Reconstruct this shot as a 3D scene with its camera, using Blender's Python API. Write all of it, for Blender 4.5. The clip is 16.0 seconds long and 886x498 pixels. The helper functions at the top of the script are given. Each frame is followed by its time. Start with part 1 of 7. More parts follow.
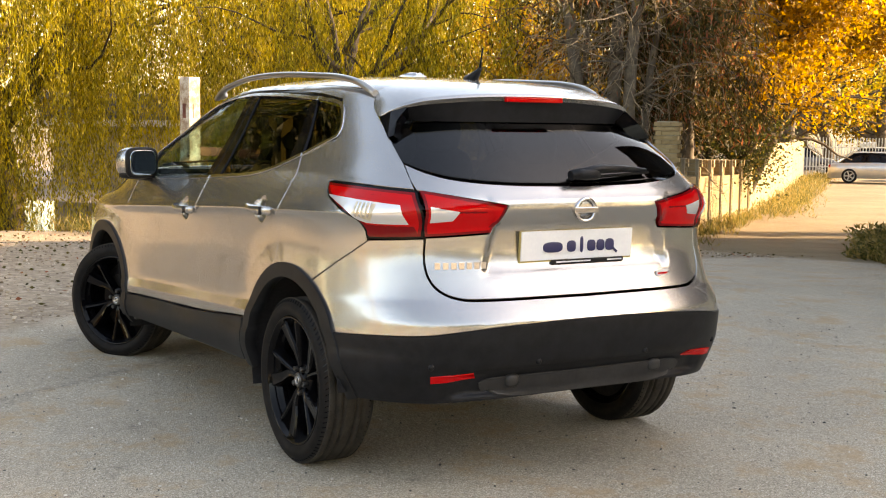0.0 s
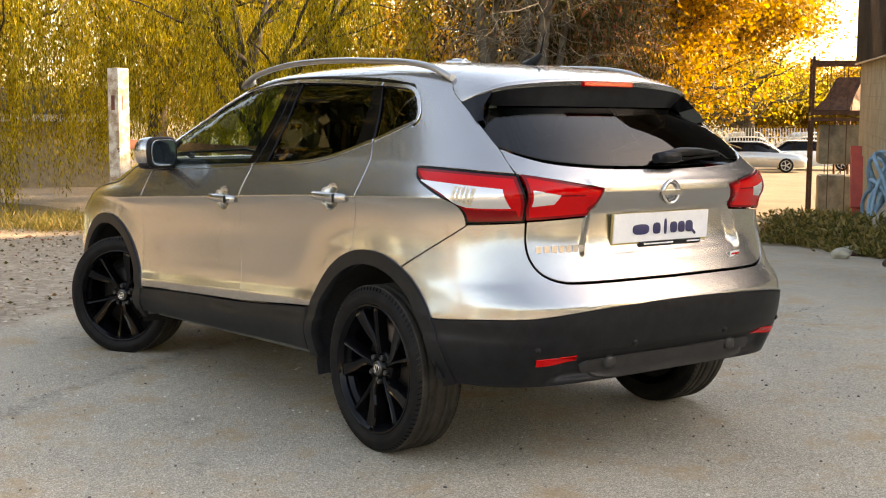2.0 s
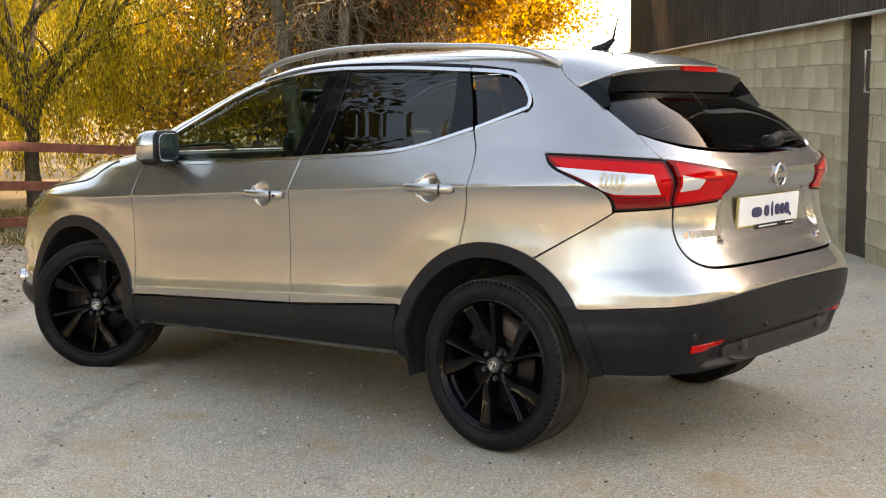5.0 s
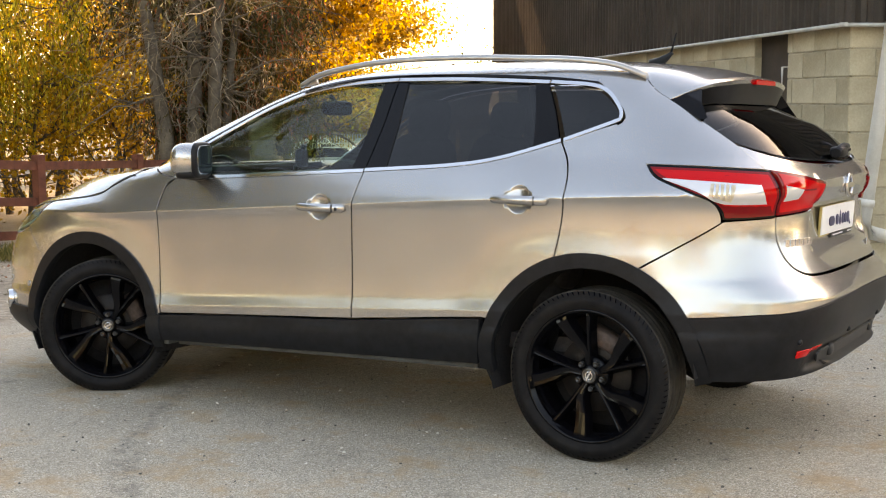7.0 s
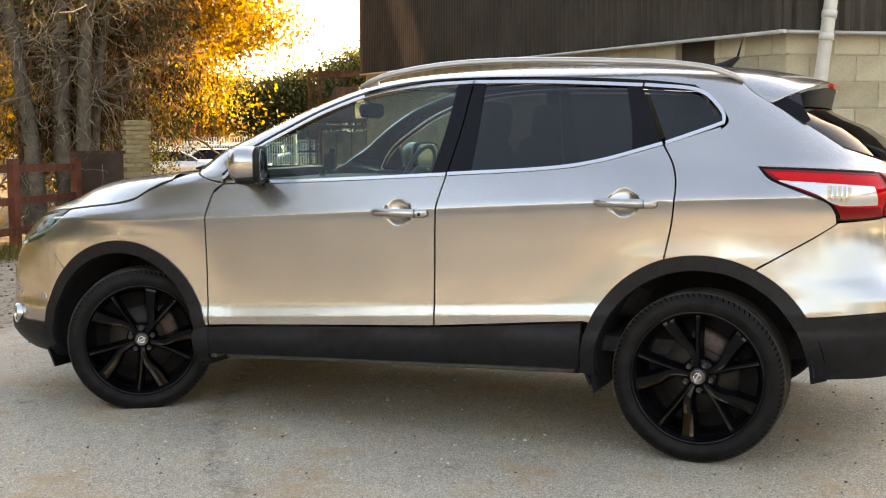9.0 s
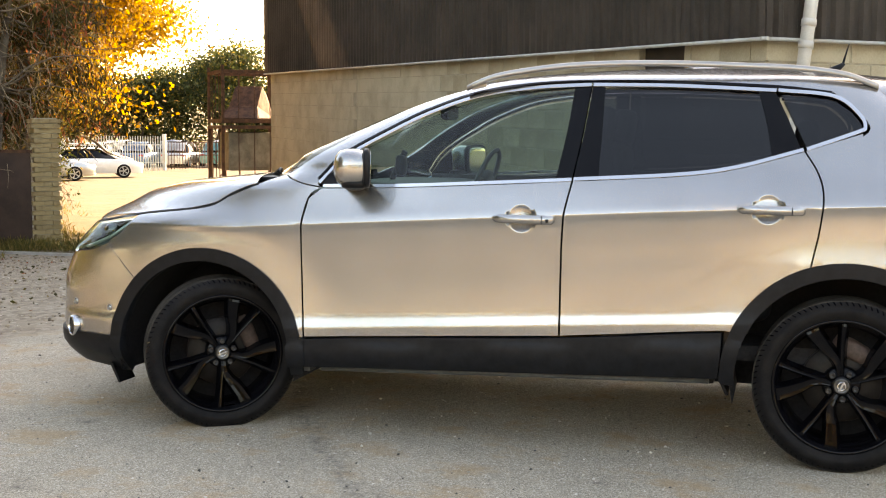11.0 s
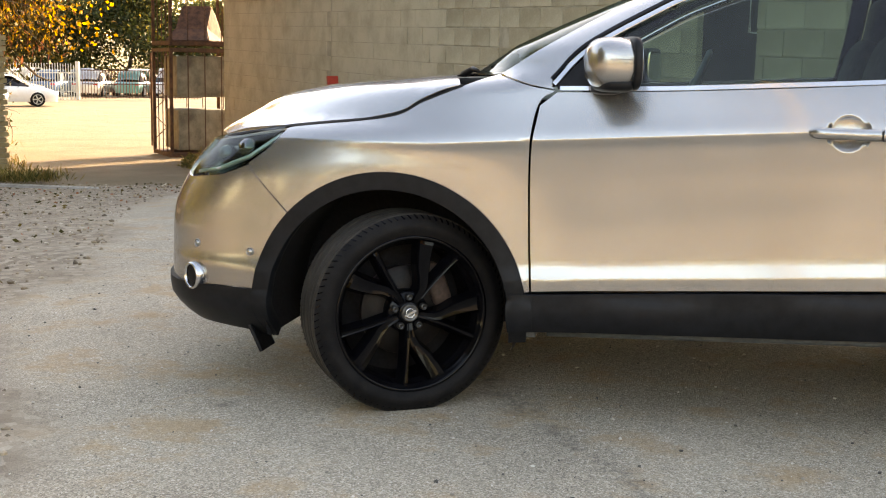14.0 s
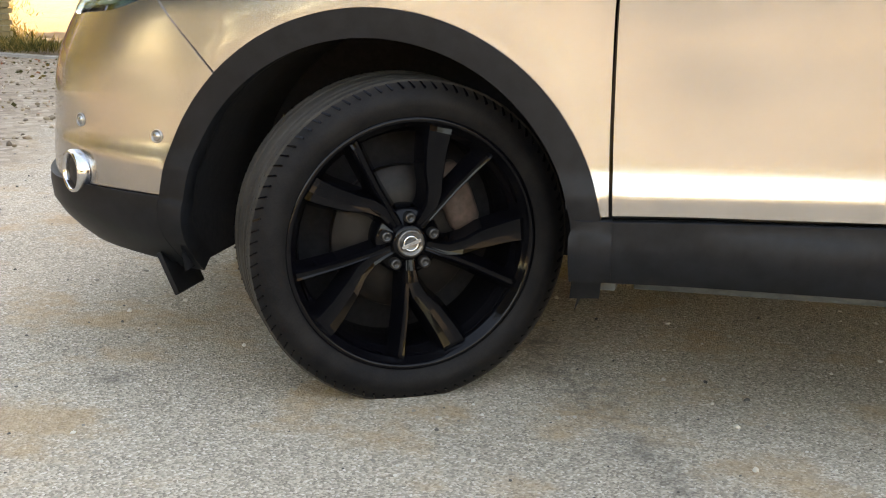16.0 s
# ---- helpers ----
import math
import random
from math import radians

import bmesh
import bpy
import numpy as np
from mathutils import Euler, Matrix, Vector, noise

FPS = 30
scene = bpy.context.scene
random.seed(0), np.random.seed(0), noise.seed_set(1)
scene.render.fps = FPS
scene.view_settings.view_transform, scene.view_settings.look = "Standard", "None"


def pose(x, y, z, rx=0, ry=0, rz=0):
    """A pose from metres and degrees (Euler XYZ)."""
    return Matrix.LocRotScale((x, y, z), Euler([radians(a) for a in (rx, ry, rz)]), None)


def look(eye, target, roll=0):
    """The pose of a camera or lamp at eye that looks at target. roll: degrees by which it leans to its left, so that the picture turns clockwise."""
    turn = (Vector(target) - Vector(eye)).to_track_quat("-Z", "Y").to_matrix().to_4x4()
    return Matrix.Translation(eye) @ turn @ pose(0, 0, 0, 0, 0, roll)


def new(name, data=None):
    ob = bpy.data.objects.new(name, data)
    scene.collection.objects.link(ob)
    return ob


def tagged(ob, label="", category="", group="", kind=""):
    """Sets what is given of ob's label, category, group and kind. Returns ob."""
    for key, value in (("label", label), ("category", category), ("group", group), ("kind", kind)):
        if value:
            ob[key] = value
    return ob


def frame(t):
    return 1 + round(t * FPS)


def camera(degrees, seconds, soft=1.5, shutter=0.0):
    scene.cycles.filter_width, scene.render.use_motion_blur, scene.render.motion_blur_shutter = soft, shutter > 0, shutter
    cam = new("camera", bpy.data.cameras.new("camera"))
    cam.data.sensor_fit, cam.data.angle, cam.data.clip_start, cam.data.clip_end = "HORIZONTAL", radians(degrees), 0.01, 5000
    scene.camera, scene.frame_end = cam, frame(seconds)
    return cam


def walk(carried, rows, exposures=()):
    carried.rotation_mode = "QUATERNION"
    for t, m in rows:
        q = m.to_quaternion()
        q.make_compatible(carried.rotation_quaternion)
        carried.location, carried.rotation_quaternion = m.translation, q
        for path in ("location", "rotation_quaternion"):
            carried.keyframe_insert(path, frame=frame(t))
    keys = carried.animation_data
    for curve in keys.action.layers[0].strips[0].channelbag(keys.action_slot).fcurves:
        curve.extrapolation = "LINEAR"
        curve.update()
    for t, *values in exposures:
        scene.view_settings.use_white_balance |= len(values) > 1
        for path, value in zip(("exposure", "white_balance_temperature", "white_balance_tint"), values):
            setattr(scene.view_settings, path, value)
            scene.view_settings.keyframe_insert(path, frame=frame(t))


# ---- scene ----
EXPOSURE, KELVIN, TINT = 2.42, 10300, 18
cam = camera(40.0, 16.0, 1.1)
PATH = [
    (0, (-4.427, 2.793, 1.353), (-2.714, 1.781, 1.152), 0.7),
    (0.5, (-4.332, 2.917, 1.336), (-2.642, 1.866, 1.138), 0.6),
    (1, (-4.221, 3.044, 1.336), (-2.559, 1.95, 1.138), 0.5),
    (1.5, (-4.11, 3.249, 1.325), (-2.481, 2.108, 1.122), 0.4),
    (2, (-3.959, 3.489, 1.313), (-2.367, 2.297, 1.103), 0.3),
    (2.5, (-3.79, 3.646, 1.301), (-2.238, 2.402, 1.088), 0.3),
    (3, (-3.637, 3.8, 1.303), (-2.131, 2.501, 1.088), 0.2),
    (3.5, (-3.457, 4.019, 1.293), (-2.0, 2.665, 1.082), 0.1),
    (4, (-3.256, 4.214, 1.28), (-1.852, 2.804, 1.074), -0.0),
    (4.2, (-3.17, 4.263, 1.286), (-1.79, 2.831, 1.076), -0.2),
    (6.3, (-2.237, 4.834, 1.276), (-1.117, 3.19, 1.069), -0.2),
    (6.5, (-2.168, 4.891, 1.278), (-1.07, 3.233, 1.073), -0.3),
    (7, (-1.919, 5.057, 1.279), (-0.881, 3.359, 1.082), -0.3),
    (7.5, (-1.68, 5.186, 1.277), (-0.703, 3.452, 1.083), -0.4),
    (8, (-1.444, 5.272, 1.275), (-0.533, 3.502, 1.084), -0.4),
    (8.5, (-1.18, 5.39, 1.273), (-0.339, 3.586, 1.079), -0.3),
    (8.7, (-1.062, 5.431, 1.277), (-0.249, 3.614, 1.083), -0.3),
    (10.8, (0.099, 5.658, 1.299), (0.664, 3.749, 1.108), 0.2),
    (11, (0.209, 5.662, 1.291), (0.757, 3.748, 1.1), 0.3),
    (11.5, (0.501, 5.626, 1.287), (1.014, 3.703, 1.089), 0.1),
    (12, (0.815, 5.566, 1.265), (1.297, 3.636, 1.055), 0.1),
    (12.5, (1.066, 5.435, 1.231), (1.52, 3.5, 1.008), 0.3),
    (13, (1.294, 5.246, 1.2), (1.72, 3.307, 0.959), 0.6),
    (13.5, (1.529, 4.979, 1.155), (1.937, 3.038, 0.892), 0.8),
    (14, (1.705, 4.681, 1.121), (2.099, 2.742, 0.826), 1.0),
    (14.5, (1.81, 4.323, 1.059), (2.202, 2.391, 0.727), 1.2),
    (15, (1.898, 3.96, 0.987), (2.293, 2.036, 0.609), 1.5),
    (15.5, (1.934, 3.562, 0.938), (2.358, 1.657, 0.501), 1.6),
    (16, (1.97, 3.161, 0.898), (2.422, 1.272, 0.421), 2.2),
]
walk(cam, [(t, look(eye, target, roll)) for t, eye, target, roll in PATH],
     [(t, EXPOSURE + stops, KELVIN, TINT) for t, stops in ((0.0, 0.0), (4.0, 0.08), (7.0, 0.20), (12.0, 0.20), (14.0, 0.15), (15.0, 0.30), (16.0, 0.70))])

# ---- world, sun ----
SUN_AZIMUTH, SUN_HEIGHT = 200.0, 26.0
world = bpy.data.worlds.new("sky")
scene.world = world
world.use_nodes = True
wn = world.node_tree
sky = wn.nodes.new("ShaderNodeTexSky")
sky.sky_type, sky.sun_disc = "NISHITA", False
sky.sun_elevation, sky.sun_rotation = radians(SUN_HEIGHT), radians(SUN_AZIMUTH)
sky.air_density, sky.dust_density, sky.ozone_density = 1.1, 1.0, 1.0
wn.links.new(sky.outputs[0], wn.nodes["Background"].inputs[0])
wn.nodes["Background"].inputs[1].default_value = 0.15
sun = new("sun", bpy.data.lights.new("sun", "SUN"))
sun.data.energy, sun.data.angle, sun.data.color = 3.5, radians(1.5), (1.0, 0.88, 0.70)
toward = Vector((math.sin(radians(SUN_AZIMUTH)), math.cos(radians(SUN_AZIMUTH)), math.tan(radians(SUN_HEIGHT))))
sun.matrix_world = look(toward * 30, (0, 0, 0))

# ---- materials ----
def nodes_of(name):
    m = bpy.data.materials.new(name)
    m.use_nodes = True
    nt = m.node_tree
    return m, nt, nt.nodes["Principled BSDF"]


def node(nt, kind, **values):
    n = nt.nodes.new(kind)
    for key, value in values.items():
        if key in n.inputs:
            n.inputs[key].default_value = value
    return n


def ramp(nt, fac, stops):
    r = nt.nodes.new("ShaderNodeValToRGB")
    els = r.color_ramp.elements
    while len(els) < len(stops):
        els.new(0.5)
    for e, (p, c) in zip(els, stops):
        e.position, e.color = p, (*c, 1)
    nt.links.new(fac, r.inputs[0])
    return r.outputs[0]


def surface(name, low, high, scale=8.0, rough=0.6, metal=0.0, bump=0.2, grain=90.0, coat=0.0, vary=0.0, spread=0.15, spec=0.5):
    """A surface with stains at one scale, grain at a finer one, and relief."""
    m, nt, b = nodes_of(name)
    co = nt.nodes.new("ShaderNodeTexCoord").outputs["Object"]
    big, fine = node(nt, "ShaderNodeTexNoise", Scale=scale, Detail=6.0, Roughness=0.6), node(nt, "ShaderNodeTexNoise", Scale=grain, Detail=3.0)
    for n in (big, fine):
        nt.links.new(co, n.inputs["Vector"])
    mix = node(nt, "ShaderNodeMath")
    mix.operation = "MULTIPLY_ADD"
    nt.links.new(fine.outputs[0], mix.inputs[0])
    mix.inputs[1].default_value = 0.35
    nt.links.new(big.outputs[0], mix.inputs[2])
    fac = mix.outputs[0]
    if vary:
        info = nt.nodes.new("ShaderNodeObjectInfo")
        add = node(nt, "ShaderNodeMath")
        add.operation = "MULTIPLY_ADD"
        nt.links.new(info.outputs["Random"], add.inputs[0])
        add.inputs[1].default_value = vary
        nt.links.new(fac, add.inputs[2])
        fac = add.outputs[0]
    mid = 0.67 + vary * 0.5
    nt.links.new(ramp(nt, fac, [(max(0, mid - spread), low), (min(1, mid + spread), high)]), b.inputs["Base Color"])
    b.inputs["Roughness"].default_value, b.inputs["Metallic"].default_value = rough, metal
    b.inputs["Coat Weight"].default_value, b.inputs["Coat Roughness"].default_value = coat, 0.04
    b.inputs["Specular IOR Level"].default_value = spec
    if bump:
        bp = node(nt, "ShaderNodeBump", Strength=bump, Distance=0.004)
        nt.links.new(fac, bp.inputs["Height"])
        nt.links.new(bp.outputs[0], b.inputs["Normal"])
    return m


def leafy(name, stops, through_light=0.55):
    """Leaves: each clump takes its own colour, light passes through in part."""
    m, nt, b = nodes_of(name)
    geo = nt.nodes.new("ShaderNodeNewGeometry")
    col = ramp(nt, geo.outputs["Random Per Island"], stops)
    nt.links.new(col, b.inputs["Base Color"])
    b.inputs["Roughness"].default_value = 0.55
    tr = nt.nodes.new("ShaderNodeBsdfTranslucent")
    nt.links.new(col, tr.inputs[0])
    mx = nt.nodes.new("ShaderNodeMixShader")
    mx.inputs[0].default_value = through_light
    nt.links.new(b.outputs[0], mx.inputs[1])
    nt.links.new(tr.outputs[0], mx.inputs[2])
    nt.links.new(mx.outputs[0], nt.nodes["Material Output"].inputs[0])
    return m


def glass(name, tint, rough=0.0, alpha=0.35):
    """A tinted pane: a dark film with a mirror-like face."""
    m, nt, b = nodes_of(name)
    out = nt.nodes["Material Output"]
    tp = nt.nodes.new("ShaderNodeBsdfTransparent")
    tp.inputs[0].default_value = (*tint, 1)
    gl = nt.nodes.new("ShaderNodeBsdfGlossy")
    gl.inputs["Roughness"].default_value = rough
    lw = node(nt, "ShaderNodeLayerWeight", Blend=0.5)
    pw, ma = nt.nodes.new("ShaderNodeMath"), nt.nodes.new("ShaderNodeMath")
    pw.operation, ma.operation = "POWER", "MULTIPLY_ADD"
    nt.links.new(lw.outputs["Facing"], pw.inputs[0])
    pw.inputs[1].default_value = 5.0
    nt.links.new(pw.outputs[0], ma.inputs[0])
    ma.inputs[1].default_value, ma.inputs[2].default_value = 0.80, 0.05
    mx = nt.nodes.new("ShaderNodeMixShader")
    nt.links.new(ma.outputs[0], mx.inputs[0])
    nt.links.new(tp.outputs[0], mx.inputs[1])
    nt.links.new(gl.outputs[0], mx.inputs[2])
    nt.links.new(mx.outputs[0], out.inputs[0])
    nt.nodes.remove(b)
    return m


def paint(name, base, metal=0.85, rough=0.32, coat=1.0, spec=0.5):
    m, nt, b = nodes_of(name)
    b.inputs["Specular IOR Level"].default_value = spec
    b.inputs["Base Color"].default_value = (*base, 1)
    b.inputs["Metallic"].default_value, b.inputs["Roughness"].default_value = metal, rough
    b.inputs["Coat Weight"].default_value, b.inputs["Coat Roughness"].default_value = coat, 0.045
    co = nt.nodes.new("ShaderNodeTexCoord").outputs["Object"]
    dust = node(nt, "ShaderNodeTexNoise", Scale=5.0, Detail=5.0)
    nt.links.new(co, dust.inputs["Vector"])
    col = ramp(nt, dust.outputs[0], [(0.35, tuple(v * 0.95 for v in base)), (0.65, tuple(min(1.0, v * 1.04) for v in base))])
    nt.links.new(col, b.inputs["Base Color"])
    return m


SILVER = paint("silver_paint", (0.395, 0.392, 0.388), 0.88, 0.27)
SATIN = paint("satin_silver", (0.36, 0.35, 0.335), 0.9, 0.3, 0.3)
PLASTIC = surface("black_plastic", (0.006, 0.0065, 0.008), (0.011, 0.012, 0.0145), 20, 0.44, bump=0.06, grain=700, spec=0.19)
GLOSSBLACK = surface("gloss_black", (0.002, 0.002, 0.003), (0.004, 0.004, 0.005), 9, 0.07, bump=0.0, spec=0.17)
TREAD = surface("dusty_tread", (0.020, 0.018, 0.016), (0.050, 0.045, 0.039), 9, 0.85, bump=0.15, grain=200, spec=0.2)
RUBBER = surface("rubber", (0.005, 0.005, 0.006), (0.013, 0.012, 0.012), 14, 0.6, bump=0.10, grain=260, spec=0.12)
DARKCHROME = paint("dark_chrome", (0.20, 0.20, 0.21), 1.0, 0.12, 0.0)
CHROME = paint("chrome", (0.66, 0.66, 0.67), 1.0, 0.16, 0.0)
RED_LENS = paint("red_lens", (0.50, 0.002, 0.004), 0.0, 0.07, 0.0, 0.28)
CLEAR_LENS = paint("clear_lens", (0.66, 0.66, 0.67), 0.45, 0.12, 1.0)
PLATE = surface("plate_white", (0.72, 0.72, 0.74), (0.8, 0.8, 0.8), 6, 0.3, bump=0.0)
NAVY = surface("navy_print", (0.012, 0.015, 0.07), (0.018, 0.02, 0.09), 30, 0.4, bump=0.0)
GLASS_FRONT = glass("window_glass", (0.52, 0.66, 0.61))
GLASS_DARK = glass("privacy_glass", (0.09, 0.09, 0.10))
INTERIOR = surface("interior_cloth", (0.02, 0.02, 0.022), (0.04, 0.04, 0.045), 30, 0.85, bump=0.1)
DASH = surface("dash_plastic", (0.05, 0.055, 0.06), (0.09, 0.1, 0.1), 12, 0.6, bump=0.1)
# near black: shade behind the wheel spokes is put into this colour
SHADED_STEEL = surface("brake_steel", (0.005, 0.004, 0.0035), (0.014, 0.011, 0.010), 25, 0.5, 0.0, 0.1, spec=0.25)
BLOCK = surface("concrete_block", (0.27, 0.225, 0.145), (0.46, 0.40, 0.285), 2.2, 0.9, bump=0.5, grain=60, vary=0.25, spread=0.25)
MORTAR = surface("mortar", (0.27, 0.235, 0.165), (0.40, 0.35, 0.26), 6, 0.95, bump=0.5)
CLAD = surface("brown_cladding", (0.050, 0.040, 0.033), (0.092, 0.073, 0.060), 1.5, 0.6, bump=0.1, vary=0.1)
BRICK = surface("yellow_brick", (0.24, 0.17, 0.085), (0.40, 0.30, 0.16), 7, 0.9, bump=0.5, vary=0.35, spread=0.3)
RUST = surface("rusty_iron", (0.045, 0.022, 0.014), (0.13, 0.062, 0.035), 9, 0.75, 0.3, 0.4)
REDRUST = surface("red_oxide_paint", (0.10, 0.025, 0.014), (0.20, 0.06, 0.032), 6, 0.7, 0.0, 0.3)
WHITEPAINT = surface("flaking_white_paint", (0.30, 0.20, 0.13), (0.62, 0.58, 0.50), 7, 0.7, 0.0, 0.4, spread=0.1)
PIPEWHITE = surface("white_pipe", (0.50, 0.47, 0.42), (0.62, 0.6, 0.55), 4, 0.4, bump=0.05)
FENCEWOOD = surface("weathered_wood", (0.24, 0.17, 0.09), (0.42, 0.32, 0.18), 5, 0.85, bump=0.4, vary=0.25)
GALV = surface("galvanised_steel", (0.36, 0.36, 0.34), (0.5, 0.5, 0.47), 6, 0.5, 0.5, 0.1)
BARK = surface("bark", (0.035, 0.026, 0.018), (0.10, 0.075, 0.05), 5, 0.95, bump=0.9, grain=40)
STEM = surface("grey_stem", (0.07, 0.055, 0.042), (0.20, 0.165, 0.125), 4, 0.95, bump=0.9, grain=30, spread=0.2)
TWIG = surface("dead_twigs", (0.18, 0.135, 0.09), (0.36, 0.29, 0.20), 9, 0.9, bump=0.2)
WILLOW = leafy("willow_leaves", [(0.0, (0.113, 0.095, 0.007)), (0.4, (0.302, 0.238, 0.011)), (0.8, (0.482, 0.373, 0.016)), (1.0, (0.624, 0.526, 0.056))])
GOLD = leafy("golden_leaves", [(0.0, (0.146, 0.079, 0.005)), (0.45, (0.344, 0.185, 0.009)), (0.8, (0.499, 0.284, 0.011)), (1.0, (0.602, 0.387, 0.022))])
RUSSET = leafy("russet_leaves", [(0.0, (0.04, 0.038, 0.011)), (0.5, (0.09, 0.075, 0.018)), (0.8, (0.17, 0.11, 0.028)), (0.9, (0.30, 0.09, 0.045)), (1.0, (0.36, 0.14, 0.06))])
GREEN = leafy("green_leaves", [(0.0, (0.022, 0.032, 0.008)), (0.6, (0.055, 0.068, 0.014)), (0.9, (0.13, 0.11, 0.025)), (1.0, (0.28, 0.19, 0.03))])
WEED = leafy("weeds", [(0.0, (0.069, 0.077, 0.015)), (0.45, (0.146, 0.129, 0.030)), (0.75, (0.284, 0.206, 0.060)), (1.0, (0.361, 0.275, 0.112))])

# ---- small kit ----
def mesh_of(name, bm, mat, smooth=False):
    me = bpy.data.meshes.new(name)
    bm.normal_update()
    bm.to_mesh(me)
    bm.free()
    me.materials.append(mat)
    if smooth:
        me.shade_smooth()
    return me


def part(name, bm, mat, parent, label="", smooth=False):
    ob = new(name, bm if isinstance(bm, bpy.types.Mesh) else mesh_of(name, bm, mat, smooth))
    ob.parent = parent
    if parent is not None:
        ob.matrix_parent_inverse = Matrix()
    return tagged(ob, label) if label else ob


def base(name, m, label, category, group="", kind=""):
    ob = new(name)
    ob.empty_display_size = 0.1
    ob.matrix_world = m
    return tagged(ob, label, category, group, kind)


def box(bm, c, size, rot=None, bevel=0.0):
    r = bmesh.ops.create_cube(bm, size=1.0)
    vs = r["verts"]
    bmesh.ops.scale(bm, vec=size, verts=vs)
    if bevel:
        es = list({e for v in vs for e in v.link_edges})
        b = bmesh.ops.bevel(bm, geom=es, offset=bevel, segments=2, affect="EDGES", profile=0.7)
        vs = [v for v in {v for f in b["faces"] for v in f.verts}] + [v for v in vs if v.is_valid]
        vs = list(set(vs))
        seen, todo = set(vs), list(vs)
        while todo:
            v = todo.pop()
            for e in v.link_edges:
                o = e.other_vert(v)
                if o not in seen:
                    seen.add(o)
                    todo.append(o)
        vs = list(seen)
    if rot is not None:
        bmesh.ops.rotate(bm, matrix=rot, verts=vs)
    bmesh.ops.translate(bm, vec=c, verts=vs)
    return vs


def tube(bm, pts, radii, sides=8, caps=True):
    """A tube along pts; radii: one number or one for each point."""
    pts = [Vector(p) for p in pts]
    if not hasattr(radii, "__len__"):
        radii = [radii] * len(pts)
    rings, up = [], Vector((0, 0, 1))
    for i, p in enumerate(pts):
        d = (pts[min(i + 1, len(pts) - 1)] - pts[max(i - 1, 0)]).normalized()
        a = d.cross(up)
        if a.length < 0.05:
            a = d.cross(Vector((1, 0, 0)))
        a.normalize()
        b = d.cross(a)
        rings.append([bm.verts.new(p + (a * math.cos(q) + b * math.sin(q)) * radii[i]) for q in (2 * math.pi * k / sides for k in range(sides))])
    for r0, r1 in zip(rings, rings[1:]):
        for k in range(sides):
            f = bm.faces.new((r0[k], r1[k], r1[(k + 1) % sides], r0[(k + 1) % sides]))
            f.smooth = True
    if caps:
        bm.faces.new(rings[0])
        bm.faces.new(rings[-1][::-1])


def lathe(bm, profile, sides=48, axis="y", close=False):
    """Turns (radius, height) pairs round an axis."""
    rings = []
    for r, h in profile:
        ring = []
        for k in range(sides):
            q = 2 * math.pi * k / sides
            c, s = r * math.cos(q), r * math.sin(q)
            ring.append(bm.verts.new((c, h, s) if axis == "y" else (c, s, h)))
        rings.append(ring)
    pairs = list(zip(rings, rings[1:])) + ([(rings[-1], rings[0])] if close else [])
    for r0, r1 in pairs:
        for k in range(sides):
            f = bm.faces.new((r0[k], r0[(k + 1) % sides], r1[(k + 1) % sides], r1[k]))
            f.smooth = True


def curve(xs, ys):
    """A smooth monotone curve through a few knots."""
    xs, ys = np.array(xs, float), np.array(ys, float)
    h, d = np.diff(xs), np.diff(ys) / np.diff(xs)
    m = np.zeros_like(ys)
    m[0], m[-1] = d[0], d[-1]
    for i in range(1, len(xs) - 1):
        if d[i - 1] * d[i] > 0:
            w1, w2 = 2 * h[i] + h[i - 1], h[i] + 2 * h[i - 1]
            m[i] = (w1 + w2) / (w1 / d[i - 1] + w2 / d[i])

    def f(v):
        v = np.clip(np.asarray(v, float), xs[0], xs[-1])
        i = np.clip(np.searchsorted(xs, v) - 1, 0, len(xs) - 2)
        t = (v - xs[i]) / h[i]
        t2, t3 = t * t, t * t * t
        return (2 * t3 - 3 * t2 + 1) * ys[i] + (t3 - 2 * t2 + t) * h[i] * m[i] + (3 * t2 - 2 * t3) * ys[i + 1] + (t3 - t2) * h[i] * m[i + 1]
    return f

# ---- ground: one sheet to the horizon ----
FALL = curve([-4, 0, 6, 10, 15, 25, 45, 80], [0, 0, .03, .24, .55, .8, .95, 1.0])
POND = (24.0, 3.5, 9.0, 9.5)


def ground_height(x, y):
    s = (x - y) / math.sqrt(2)
    h = -float(FALL(s))
    px, py, ax, ay = POND
    d = math.hypot((x - px) / ax, (y - py) / ay)
    h -= 0.5 * max(0.0, min(1.0, (1.08 - d) / 0.12))
    return h


TAR_EDGE = curve([-9.6, -7, -4.5, -1.7, -.4, .7, 1.2, 3.0, 6.0, 30], [7.3, 7.0, 6.2, 5.1, 4.85, 4.25, 3.75, 3.2, 4.2, 9.0])


